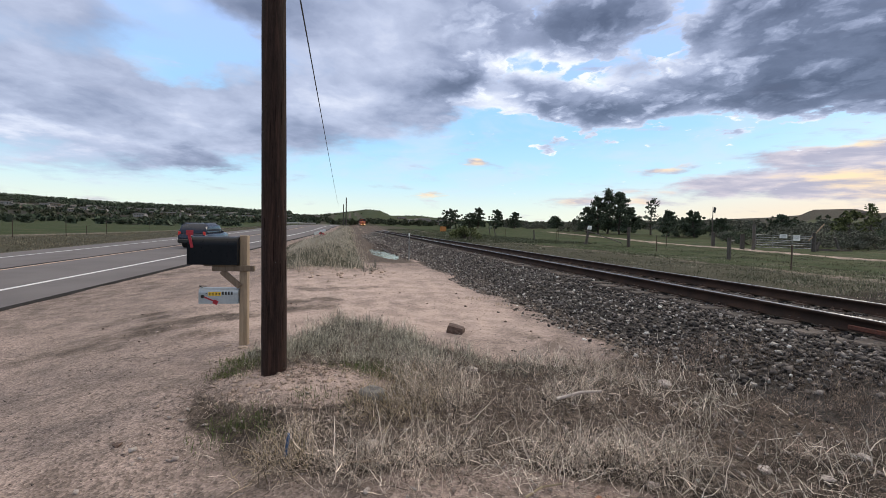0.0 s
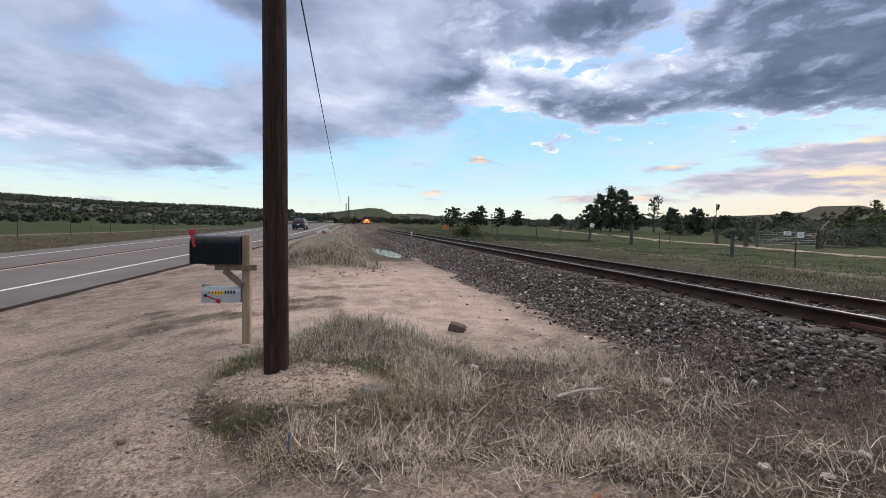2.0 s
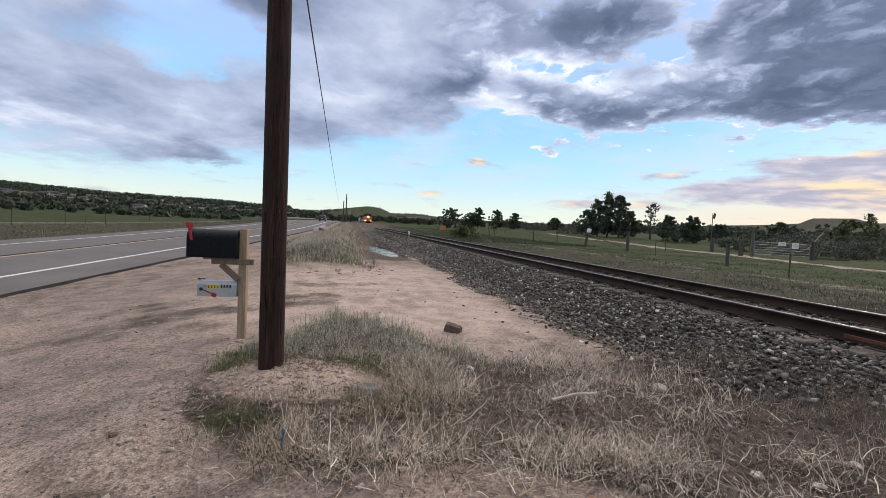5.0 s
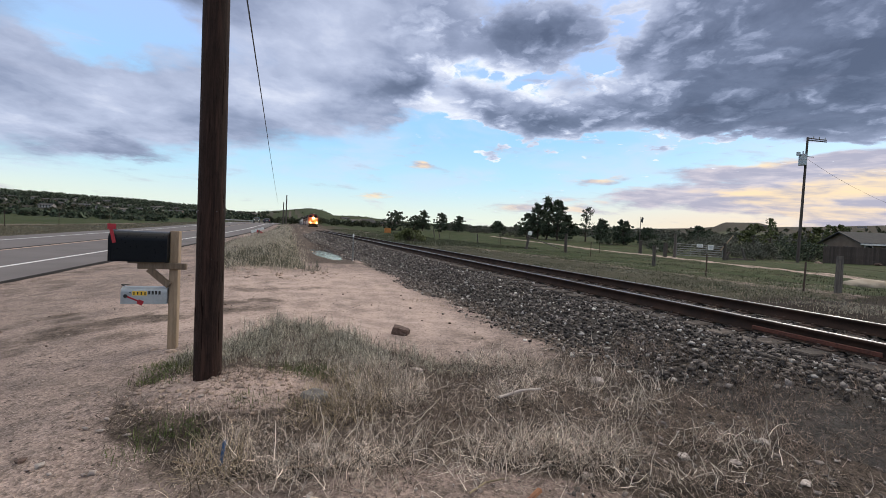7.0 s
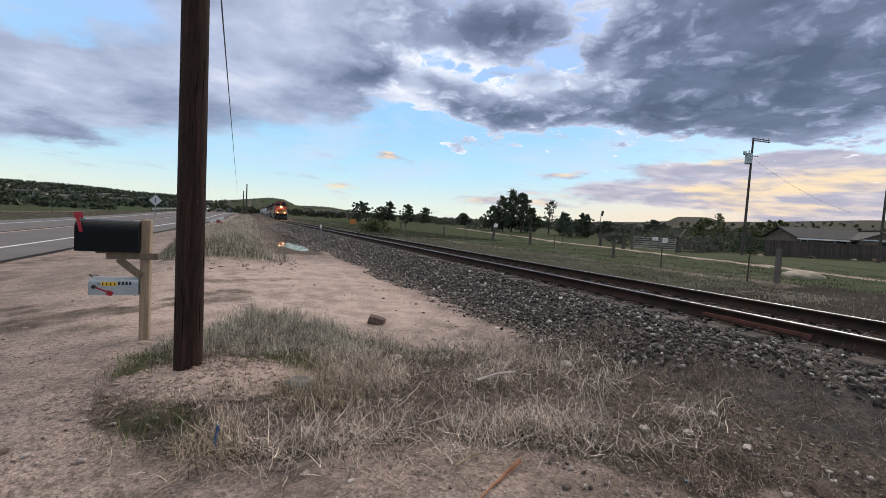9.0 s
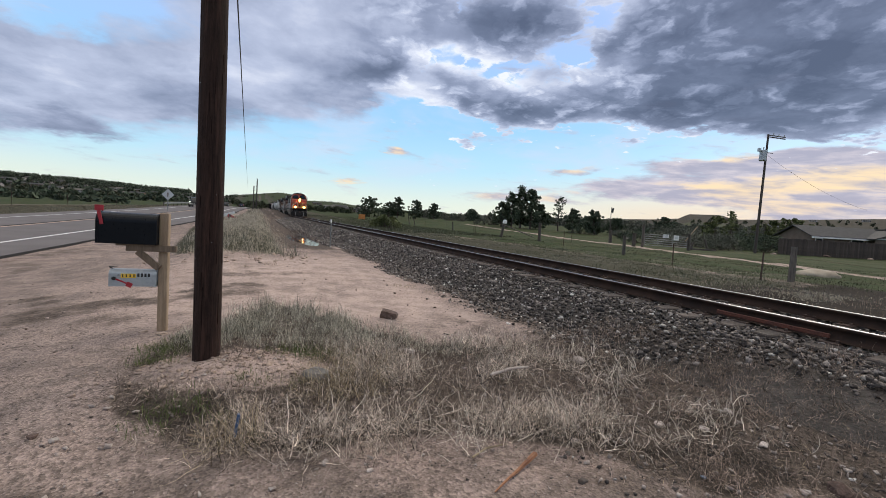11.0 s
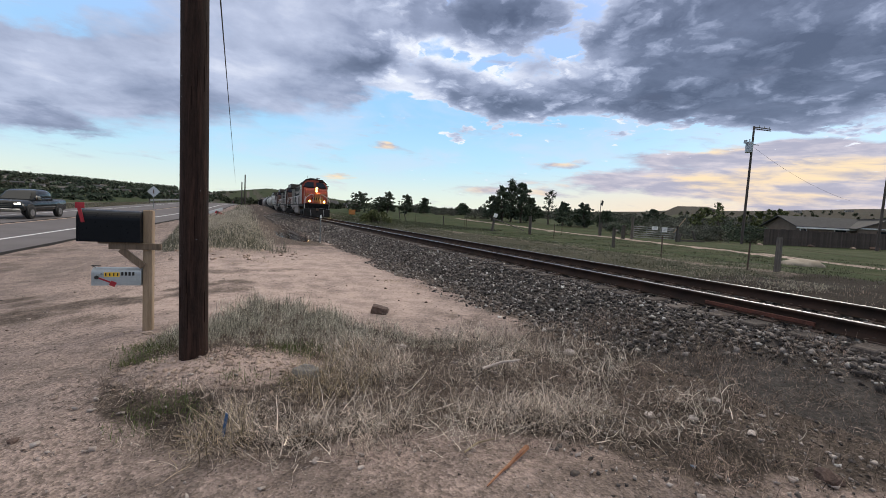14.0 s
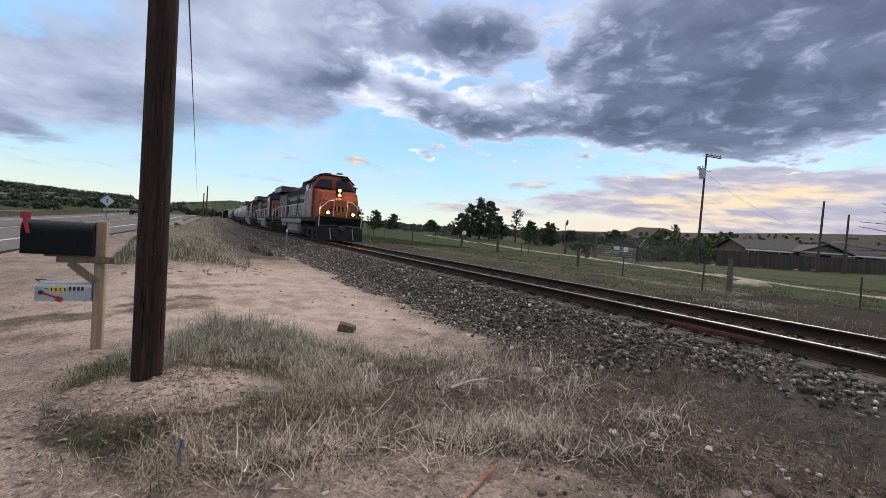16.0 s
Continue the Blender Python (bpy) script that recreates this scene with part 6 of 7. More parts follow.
def farmstead():
    h = house(16, 6, 2.75, 1.35, BRICK_WALL, SHINGLE, "low tan ranch house with grey shingle roof behind a fence", [(0.9, 0.8, 0.9, 1.4), (6.2, 1.6, 0.9, 1.5), (15.6, 1.4, 0.9, 1.4)], (7.2, 8.5, 1.25))
    h.matrix_basis = pose(61.2, 47.0, at_ground(60, 46), 0, 0, -12)
    boxpart("porch_window", (2.4, 0.06, 1.0), (11.4, -1.2, 1.9), DARK_GLASS, h, "", 0)
    h = house(13, 6, 2.75, 1.6, BRICK_WALL, SHINGLE, "second low tan ranch house with a grey roof", [(2.2, 1.6, 1.1, 1.2), (5.0, 1.6, 1.1, 1.2)], (9.0, 7.0, 1.4))
    h.matrix_basis = pose(77.2, 43.6, at_ground(75, 46), 0, 0, -12)
    for x in (9.3, 10.2):
        boxpart("porch_post", (0.16, 0.16, 3.6), (x, -1.5, 1.0), WHITE, h, "white porch post", 0)
    boxpart("door", (0.95, 0.06, 2.1), (9.8, -1.2, 1.1), DARK_GLASS, h, "", 0)
    # board fence in front of the houses
    f = tagged(new("board_fence"), "tall brown board fence in front of the ranch house", "fence")
    bm = bmesh.new()
    box(bm, (0.22, 0.03, 2.3), None, 0.004)
    board = finish(bm, "board", FENCE_WOOD)
    n = 138
    for i in range(n):
        x, y = 51.6 + 32.6 * i / n, 43.5 - 3.4 * i / n
        part("board", board, FENCE_WOOD, f, "", pose(x, y, at_ground(x, y, 0.92 + random.uniform(-0.05, 0.05)), random.uniform(-1, 1), random.uniform(-1, 1), -6))
    for i in range(14):
        x, y = 51.6 + 32.6 * (i + 0.3) / 14, 43.6 - 3.4 * (i + 0.3) / 14
        boxpart("fence_post", (0.14, 0.14, 2.5), (x, y + 0.1, at_ground(x, y, 0.9)), GREY_WOOD, f, "", 0.01)
    # clutter before the fence
    for i, (x, y, s) in enumerate(((57, 41.8, 0.6), (62.8, 41, 0.5), (66.5, 41, 0.9), (48.2, 41.2, 0.5))):
        bm = bmesh.new()
        bmesh.ops.create_icosphere(bm, subdivisions=2, radius=s * 0.6)
        for v in bm.verts:
            v.co *= 1 + 0.5 * noise.noise(v.co * 3 + Vector((i, 0, 0)))
            v.co.z *= 0.55
        ob = tagged(part("rubble", bm, SAND if i % 2 else DARK_ROCK), "small heap of rubble in the grass before the board fence", "rubble", "rubble heaps")
        ob.matrix_basis = pose(x, y, at_ground(x, y, 0.1))
    bm = bmesh.new()
    bmesh.ops.create_icosphere(bm, subdivisions=3, radius=1.0)
    for v in bm.verts:
        v.co *= 1 + 0.25 * noise.noise(v.co * 2.2)
        v.co = Vector((v.co.x * 0.85, v.co.y * 0.6, v.co.z * 0.30))
    ob = tagged(part("dirt_mound", bm, PATH_DIRT, smooth=True), "pale mound of dirt in the pasture", "mound")
    ob.matrix_basis = pose(19.9, 14.9, at_ground(19.9, 14.9, 0.02), 0, 0, -20)


farmstead()


def hillside_houses():
    g = random.Random(8)
    kinds = []
    for i, (wall, roof) in enumerate(((PALE_WALL, SHINGLE), (PALE_WALL, TAN_ROOF), (BRICK_WALL, SHINGLE))):
        kinds.append(house(15 + 3 * i, 10, 5.0, 2.6, wall, roof, "two-storey suburban house on the far hillside", [(x, 1.6, 1.4, z) for x in (2.5, 6, 9.5, 13) for z in (0.8, 3.2)], None, 0.7))
    spots = []
    for k in range(58):
        az = g.uniform(-46, -17) if k < 46 else g.uniform(-62, -46)
        spots.append((az, g.uniform(520, 680) if k % 3 else g.uniform(700, 900)))
    for az in (-36.5, -33.6, -32.2, -30.6, -29.2, -27.0, -25.8, -22.0, -20.5, -19.0):
        spots.append((az, g.uniform(420, 520)))
    spots += [(g.uniform(-7, 2), g.uniform(330, 600)) for _ in range(11)]
    spots += [(g.uniform(44, 66), g.uniform(420, 800)) for _ in range(9)]
    for k in kinds:
        k.scale = (0.55, 0.6, 0.46)
    for i, (az, d) in enumerate(spots):
        x, y = d * math.sin(radians(az)), d * math.cos(radians(az))
        m = pose(x, y, at_ground(x, y), 0, 0, -az + g.uniform(-35, 35))
        if i < 3:
            kinds[i].matrix_basis = m @ Matrix.Diagonal((*kinds[i].scale, 1))
        else:
            copy_thing(kinds[g.randrange(3)], m)


hillside_houses()


# ---------------- trees ----------------
def leaf_cloud(centres, radii, per, size, g):
    """Small leaf quads round clump centres."""
    n = len(centres) * per
    c, r = np.repeat(centres, per, 0), np.repeat(radii, per)
    d = g.normal(0, 1, (n, 3))
    d /= np.linalg.norm(d, axis=1, keepdims=True)
    p = c + d * (r * g.random(n) ** 0.45)[:, None] * np.array([1, 1, 0.75])
    a, b = g.normal(0, 1, (n, 3)), g.normal(0, 1, (n, 3))
    a /= np.linalg.norm(a, axis=1, keepdims=True)
    b -= a * (a * b).sum(1, keepdims=True)
    b /= np.linalg.norm(b, axis=1, keepdims=True)
    s = (size * g.uniform(0.5, 1.3, n))[:, None]
    v = np.stack([p - a * s, p - b * s * 0.6, p + a * s, p + b * s * 0.6], 1).reshape(-1, 3)
    return v, np.arange(4 * n).reshape(-1, 4)


def tree(az, d, top, width, seed, label, foliage, per=70, count=42, gaps=0.25, low=0.22, size=0.2, ragged=0.8):
    """top: elevation of its tip in degrees; width in metres."""
    g = np.random.default_rng(seed)
    x, y = d * math.sin(radians(az)), d * math.cos(radians(az))
    z = at_ground(x, y)
    H = 1.5 + d * math.tan(radians(top)) - z
    ob = tagged(new("tree"), label, "tree", "trees")
    ob.matrix_basis = pose(x, y, z - 0.1, 0, 0, 0)
    bm = bmesh.new()
    spine = [Vector((0, 0, -0.3))]
    for k in range(1, 8):
        spine.append(Vector((spine[-1].x + g.normal(0, 0.012 * H), spine[-1].y + g.normal(0, 0.012 * H), H * 0.97 * k / 7)))
    r0 = 0.024 * H + 0.04
    for k, (a, b) in enumerate(zip(spine, spine[1:])):
        rod(bm, a, b, r0 * (1 - k / 7.4), r0 * (1 - (k + 1) / 7.4), 8)
    centres, radii = [], []
    for k in range(count):
        f = low + (1 - low) * (k + g.random()) / count
        base = spine[min(6, int(f * 7))].lerp(spine[min(7, int(f * 7) + 1)], f * 7 % 1)
        reach = width / 2 * (1.05 - f) ** 0.55 * (0.35 + ragged * g.random()) if f > 0.35 else width / 2 * (0.55 + 0.45 * g.random()) * (0.5 + f)
        a = g.uniform(0, 6.28)
        tip = base + Vector((math.cos(a) * reach, math.sin(a) * reach, g.uniform(-0.02, 0.09) * H))
        rod(bm, base, tip, r0 * 0.32 * (1.1 - f), 0.015, 5)
        if g.random() > gaps:
            centres.append(tip), radii.append(H * 0.064 * g.uniform(0.5, 1.5))
        centres.append(base.lerp(tip, 0.6)), radii.append(H * 0.06 * g.uniform(0.5, 1.4))
    part("trunk", bm, BARK, ob)
    if per:
        v, q = leaf_cloud(np.array([tuple(c) for c in centres]), np.array(radii), per, size, g)
        part("crown", mesh_np("crown", v, q, foliage), foliage, ob)
    return ob


def trees():
    dark = "dark ragged tree standing at the edge of the pasture"
    rows = [  # azimuth, distance, tip elevation, width, foliage, gaps, low
        (1.0, 128, 3.62, 11.0, 0.1, 0.04), (3.5, 140, 3.1, 8.0, 0.15, 0.05), (4.7, 138, 3.75, 7.0, 0.3, 0.12), (7.2, 135, 3.5, 8.0, 0.2, 0.08), (9.6, 138, 3.25, 7.0, 0.25, 0.12),
        (15.1, 150, 2.6, 6.0, 0.1, 0.1), (18.8, 112, 4.0, 7.5, 0.15, 0.08), (20.2, 110, 5.1, 7.5, 0.2, 0.1), (21.3, 110, 6.05, 8.0, 0.2, 0.1), (22.7, 108, 5.85, 7.5, 0.2, 0.08), (23.9, 112, 3.9, 6.5, 0.1, 0.08),
        (28.2, 105, 3.4, 5.5, 0.3, 0.15), (30.9, 98, 3.35, 6.5, 0.1, 0.08), (38.8, 120, 2.9, 9, 0.1, 0.05), (33.4, 110, 2.5, 7, 0.1, 0.05),
    ]
    for i, (az, d, top, w, gaps, low) in enumerate(rows):
        tree(az, d, top, w, 100 + i, dark, LEAF_DARK, 60, 78, gaps, low, 0.18)
    tree(26.3, 108, 5.0, 6.0, 150, "thin sparse-leaved young tree by the pasture", LEAF_DARK, 16, 40, 0.6, 0.25)
    tree(44.2, 92, 3.3, 8, 151, "grey-green leafy tree behind the gate", LEAF_SAGE, 60, 40, 0.2, 0.05)
    tree(45.6, 96, 3.9, 4, 152, "thin leafing young tree behind the utility pole", LEAF_SAGE, 14, 30, 0.5, 0.3)
    tree(51.0, 96, 3.2, 9, 153, "grey-green leafy tree beside the house", LEAF_SAGE, 60, 40, 0.2, 0.05)
    tree(48.5, 100, 3.0, 9, 154, "grey-green leafy tree beside the house", LEAF_SAGE, 60, 40, 0.2, 0.05)
    tree(63.9, 34, 7.4, 7.0, 155, "bare branching tree at the yard", LEAF_SAGE, 0, 60, 1.0, 0.35)

    def bush(az, d, w, h, seed, material, label, per=110, n=26):
        g = np.random.default_rng(seed)
        x, y = d * math.sin(radians(az)), d * math.cos(radians(az))
        ob = tagged(new("bush"), label, "bush", "bushes")
        ob.matrix_basis = pose(x, y, at_ground(x, y))
        c = np.stack([g.uniform(-w / 2, w / 2, n), g.uniform(-w / 3, w / 3, n), np.zeros(n)], -1)
        c[:, 2] = h * g.uniform(0.15, 0.85, n) * np.sqrt(np.clip(1 - (2 * c[:, 0] / w) ** 2, 0.1, 1))
        bm = bmesh.new()
        for q in c:
            rod(bm, (q[0] * 0.3, q[1] * 0.3, -0.1), tuple(q), 0.03, 0.012, 5)
        part("branchwork", bm, BARK, ob)
        v, q = leaf_cloud(c, np.full(n, h * 0.24), per, 0.10, g)
        part("leaves", mesh_np("leaves", v, q, material), material, ob)
    bush(3.05, 52, 3.4, 1.75, 1, LEAF_SAGE, "round olive-green bush beside the railway")
    bush(1.9, 54, 1.8, 1.2, 2, LEAF_SAGE, "small olive-green bush beside the railway")
    for i, (az, d, w, h) in enumerate(((36.5, 70, 6, 2.6), (40, 66, 7, 3.0), (42.5, 72, 8, 3.2), (46.5, 74, 7, 3.0), (44.5, 64, 5, 2.4), (34.5, 90, 6, 2.4), (48.6, 72, 6, 2.6), (16.8, 120, 6, 2.4), (12.6, 140, 6, 2.2), (29.5, 100, 6, 2.4))):
        bush(az, d, w, h, 20 + i, SCRUB if i % 3 else LEAF_DARK, "grey leafless scrub at the edge of the pasture" if i % 3 else "dark scrub bush at the edge of the pasture", 110, 34)


trees()


DIM_WOODS = pmat("dim_valley_woods", (0.042, 0.052, 0.026), (0.065, 0.070, 0.040), 0.2, 0.95, 0, rnd="island", amount=0.4)


def far_woods(name, label, material, rows, seed, size=2.1, per=16):
    """Distant tree crowns: rows of azimuth range, distance range, number and crown height."""
    g = np.random.default_rng(seed)
    C, R = [], []
    for a0, a1, d0, d1, n, h in rows:
        az, d = np.radians(g.uniform(a0, a1, n)), g.uniform(d0, d1, n)
        x, y = d * np.sin(az), d * np.cos(az)
        k = fbm(x, y, 0.014) > -0.25
        x, y = x[k], y[k]
        hh = h * g.uniform(0.6, 1.3, len(x))
        z = height(x, y)
        for f in (0.35, 0.75):
            C.append(np.stack([x + g.normal(0, 0.5, len(x)), y, z + hh * f], -1)), R.append(hh * (0.5 if f < 0.5 else 0.38))
    v, q = leaf_cloud(np.concatenate(C), np.concatenate(R), per, size, g)
    tagged(part(name, mesh_np(name, v, q, material), material), label, "woods", kind="stuff")


far_woods("hill_woods", "dark pine woods covering the distant hills", LEAF_DARK, [(-80, -20, 760, 1150, 4200, 7.0), (-70, -18, 450, 740, 620, 4.0), (-72, -26, 200, 300, 240, 1.8), (-34, -16, 300, 450, 80, 3.2)], 61, 1.45, 12)
far_woods("mesa_woods", "sparse scrub on the flat-topped hill and trees at its foot", DIM_WOODS, [(-15, -2, 640, 1150, 60, 1.6), (-15, -1, 230, 330, 90, 3.0)], 64, 0.7, 44)
far_woods("hill_scrub", "dark low scrub covering the far slopes", DIM_WOODS, [(-76, -15, 330, 1000, 2200, 2.4)], 65, 1.1, 14)
far_woods("valley_scrub", "grey-green scrub in the hollow behind the pasture", SCRUB, [(30, 66, 130, 240, 260, 3.0), (8, 34, 150, 260, 140, 2.8)], 66, 0.30, 90)
far_woods("valley_woods", "dim woods and scrub across the valley", DIM_WOODS, [(0, 66, 260, 700, 420, 3.4)], 62, 0.6, 50)
far_woods("valley_trees", "dark trees across the valley", LEAF_DARK, [(0, 30, 400, 900, 60, 2.4), (14, 36, 160, 300, 40, 4)], 63, 0.8, 40)


# ---------------- rail vehicles: nose at y = 0, body towards -y, z from the rail head ----------------
ORANGE = pmat("faded_red_orange_paint", (0.36, 0.070, 0.040), (0.26, 0.056, 0.036), 1.2, 0.55, 0.08, 20, dirt=(0.075, 0.03, 0.022), spec=0.3)
HOOD = pmat("grimy_maroon_paint", (0.085, 0.032, 0.025), (0.05, 0.026, 0.022), 0.8, 0.45, 0.1, 14, dirt=(0.030, 0.024, 0.022), spec=0.25)
DARK_PAINT = pmat("grimy_dark_paint", (0.009, 0.009, 0.010), (0.018, 0.016, 0.015), 1.2, 0.7, 0.15, 20, spec=0.15)
GREY_PAINT = pmat("faded_silver_paint", (0.30, 0.245, 0.225), (0.16, 0.128, 0.115), 1.0, 0.55, 0.1, 20, dirt=(0.16, 0.13, 0.11))
STRIPE = pmat("yellow_stripe", (0.42, 0.22, 0.04), (0.28, 0.14, 0.03), 2, 0.5, 0.0)
TANK_GREY = pmat("pale_tank_paint", (0.50, 0.50, 0.49), (0.36, 0.35, 0.33), 0.8, 0.5, 0.05, 10, dirt=(0.24, 0.21, 0.18))
TANK_BLACK = pmat("black_tank_paint", (0.02, 0.02, 0.021), (0.035, 0.033, 0.032), 0.8, 0.5, 0.05, 10)
BEAM = glow("headlight_lens", (1.0, 0.44, 0.09), 900.0)
# the bowl's own glow stands in for the orange halo round each lens
BOWL = glow("lit_reflector", (1.0, 0.34, 0.04), 7.0)
TYRE = pmat("tyre_rubber", (0.012, 0.012, 0.012), (0.02, 0.02, 0.02), 8, 0.85, 0.2)
ALLOY = pmat("alloy_rim", (0.35, 0.35, 0.36), (0.22, 0.22, 0.23), 8, 0.35, 0.05, 40, 0.8)
SC = 0.925


def bogie(parent, y, wheels=3):
    b = new("truck")
    b.parent = parent
    n = wheels
    for i in range(n):
        yy = y + (i - (n - 1) / 2) * 1.75
        for sx in (-1, 1):
            bm = bmesh.new()
            rod(bm, (sx * 0.80 - 0.06, yy, 0.50), (sx * 0.80 + 0.06, yy, 0.50), 0.50, seg=20)
            part("wheel", bm, RUSTY, b)
    for sx in (-1, 1):
        bm = bmesh.new()
        prism(bm, [(y - n * 0.9, 0.62), (y - n * 0.75, 0.30), (y + n * 0.75, 0.30), (y + n * 0.9, 0.62), (y + n * 0.7, 0.92), (y - n * 0.7, 0.92)], sx * 0.98, sx * 1.16)
        for i in range(n):
            box(bm, (0.14, 0.42, 0.42), pose(sx * 1.2, y + (i - (n - 1) / 2) * 1.75, 0.52), 0.05)
        part("side_frame", bm, DARK_PAINT, b)
    return b


def locomotive(first):
    loco = tagged(new("locomotive"), "orange and dark freight locomotive with lit headlights on the track" if first else "maroon and dark freight locomotive coupled in the train", "locomotive", "locomotives")
    L = 22.0
    paint = ORANGE if first else HOOD
    boxpart("frame", (3.0, L - 1.2, 0.32), (0, -L / 2, 1.42), DARK_PAINT, loco, "grimy dark walkway frame", 0.03)
    bm = bmesh.new()
    box(bm, (2.5, 5.6, 1.0), pose(0, -L / 2, 0.78), 0.18)
    part("fuel_tank", bm, GREY_PAINT, loco, "dusty grey fuel tank")
    bogie(loco, -4.2), bogie(loco, -L + 4.2)
    # plough and pilot
    bm = bmesh.new()
    for sx in (-1, 1):
        low = [bm.verts.new(p) for p in ((0, 0.42, 0.10), (sx * 1.50, -0.12, 0.10), (sx * 1.50, -0.52, 0.10), (0, -0.30, 0.10))]
        high = [bm.verts.new(p) for p in ((0, -0.05, 0.98), (sx * 1.52, -0.30, 0.98), (sx * 1.52, -0.62, 0.98), (0, -0.50, 0.98))]
        bm.faces.new(low), bm.faces.new(high[::-1])
        for k in range(4):
            bm.faces.new((low[k], low[(k + 1) % 4], high[(k + 1) % 4], high[k]))
    plough = part("plough", bm, DARK_PAINT, loco, "black snow plough")
    for sx in (-1, 1):
        boxpart("plough_rib", (0.05, 0.06, 0.8), (sx * 0.75, 0.06, 0.55), STEEL, plough, "", 0.01, (26, 0, 0))
    boxpart("pilot_sheet", (3.04, 0.34, 0.76), (0, -0.62, 1.30), DARK_PAINT, loco, "black pilot sheet", 0.05)
    boxpart("front_platform", (3.0, 0.75, 0.06), (0, -0.62, 1.66), RUSTY, loco, "", 0.01)
    boxpart("anticlimber", (1.5, 0.22, 0.30), (0, -0.40, 1.52), DARK_PAINT, loco, "", 0.03)
    for sx in (-1, 1):
        rodpart("brake_hose", (sx * 0.45, -0.38, 1.2), (sx * 0.52, -0.16, 0.62), 0.035, TYRE, loco)
        rodpart("cut_lever", (sx * 0.2, -0.28, 1.12), (sx * 1.40, -0.28, 1.05), 0.018, STEEL, loco)
    rodpart("coupler", (0, 0.35, 0.95), (0, -0.3, 0.95), 0.16, RUSTY, loco)
    # nose
    bm = bmesh.new()
    o = [(-0.95, 1.58), (-0.95, 2.85), (-1.2, 3.32), (-2.5, 3.6), (-2.5, 1.58)]
    prism(bm, o, -1.35, 1.35)
    bmesh.ops.bevel(bm, geom=[e for e in bm.edges if abs(e.verts[0].co.y - e.verts[1].co.y) < 0.3 and abs(e.verts[0].co.x - e.verts[1].co.x) < 0.01 and e.verts[0].co.y > -1.3], offset=0.16, segments=2, affect="EDGES")
    nose = part("nose", bm, paint, loco, "faded red-orange nose" if first else "")
    for z in (2.55, 2.66, 2.80):
        boxpart("stripe", (2.42, 0.02, 0.045), (0, -0.944, z), STRIPE, nose, "", 0)
    for z in (1.86, 1.95):
        boxpart("stripe", (2.42, 0.02, 0.04), (0, -0.944, z), STRIPE, nose, "", 0)
    boxpart("nose_door", (0.62, 0.04, 1.35), (0.55, -0.94, 2.15), ORANGE, nose, "", 0.015)
    boxpart("brow", (2.74, 0.05, 0.05), (0, -2.47, 3.64), DARK_PAINT, nose, "dark seam under the windscreen", 0.01)
    for sx in (-1, 1):
        boxpart("side_stripe", (0.02, 1.4, 0.05), (sx * 1.354, -1.75, 2.66), STRIPE, nose, "", 0)
        boxpart("grab_iron", (0.03, 0.03, 0.9), (sx * 1.28, -0.93, 2.1), WHITE, nose, "", 0)
    emblem = bmesh.new()
    box(emblem, (1.5, 0.02, 0.42), pose(0, -0.938, 2.24), 0.0)
    part("emblem", emblem, STRIPE, nose, "plain yellow emblem panel")
    dark = bmesh.new()
    for k in range(5):
        box(dark, (0.12, 0.02, 0.34), pose(-0.52 + 0.26 * k, -0.93, 2.24), 0.0)
    part("emblem_bars", dark, DARK_PAINT, nose)
    # cab
    bm = bmesh.new()
    prof = [(-1.5, 1.58), (-1.5, 3.75), (-1.26, 4.28), (-0.80, 4.60), (0.80, 4.60), (1.26, 4.28), (1.5, 3.75), (1.5, 1.58)]
    a, b = [bm.verts.new((x, -2.42 - (0.16 if z > 3.4 else 0.0) * (z - 3.3), z)) for x, z in prof], [bm.verts.new((x, -5.0, z)) for x, z in prof]
    bm.faces.new(a), bm.faces.new(b[::-1])
    for i in range(len(a)):
        j = (i + 1) % len(a)
        bm.faces.new((a[i], b[i], b[j], a[j]))
    cab = part("cab", bm, paint, loco, "red-orange cab" if first else "")
    for sx in (-1, 1):
        bm = bmesh.new()
        c = [(sx * 0.16, 3.72), (sx * 1.34, 3.72), (sx * 1.20, 4.10), (sx * 0.95, 4.30), (sx * 0.16, 4.30)]
        f = [bm.verts.new((x, -2.40 - 0.16 * (z - 3.3), z)) for x, z in c]
        g = [bm.verts.new((x, -2.47 - 0.16 * (z - 3.3), z)) for x, z in c]
        bm.faces.new(f), bm.faces.new(g[::-1])
        for i in range(5):
            bm.faces.new((f[i], g[i], g[(i + 1) % 5], f[(i + 1) % 5]))
        part("windscreen", bm, DARK_GLASS, cab, "dark windscreen pane")
        boxpart("cab_side", (0.03, 2.5, 1.9), (sx * 1.515, -3.72, 2.55), GREY_PAINT, cab, "faded silver cab side", 0.01)
        for yy in (-3.2, -4.2):
            boxpart("side_window", (0.05, 0.8, 0.55), (sx * 1.50, yy, 3.62), DARK_GLASS, cab, "", 0.01)
        boxpart("mirror", (0.06, 0.25, 0.4), (sx * 1.62, -2.8, 3.75), DARK_PAINT, cab, "", 0.02)
    bm = bmesh.new()
    box(bm, (2.0, 2.5, 0.14), pose(0, -3.82, 4.63), 0.06)
    for sx in (-1, 1):
        box(bm, (0.75, 2.5, 0.06), pose(sx * 1.22, -3.82, 4.37, 0, sx * 40, 0), 0.02)
    box(bm, (0.5, 0.7, 0.16), pose(0.3, -3.6, 4.78), 0.04)
    part("cab_roof", bm, DARK_PAINT, cab, "dark cab roof with horn and antennas")
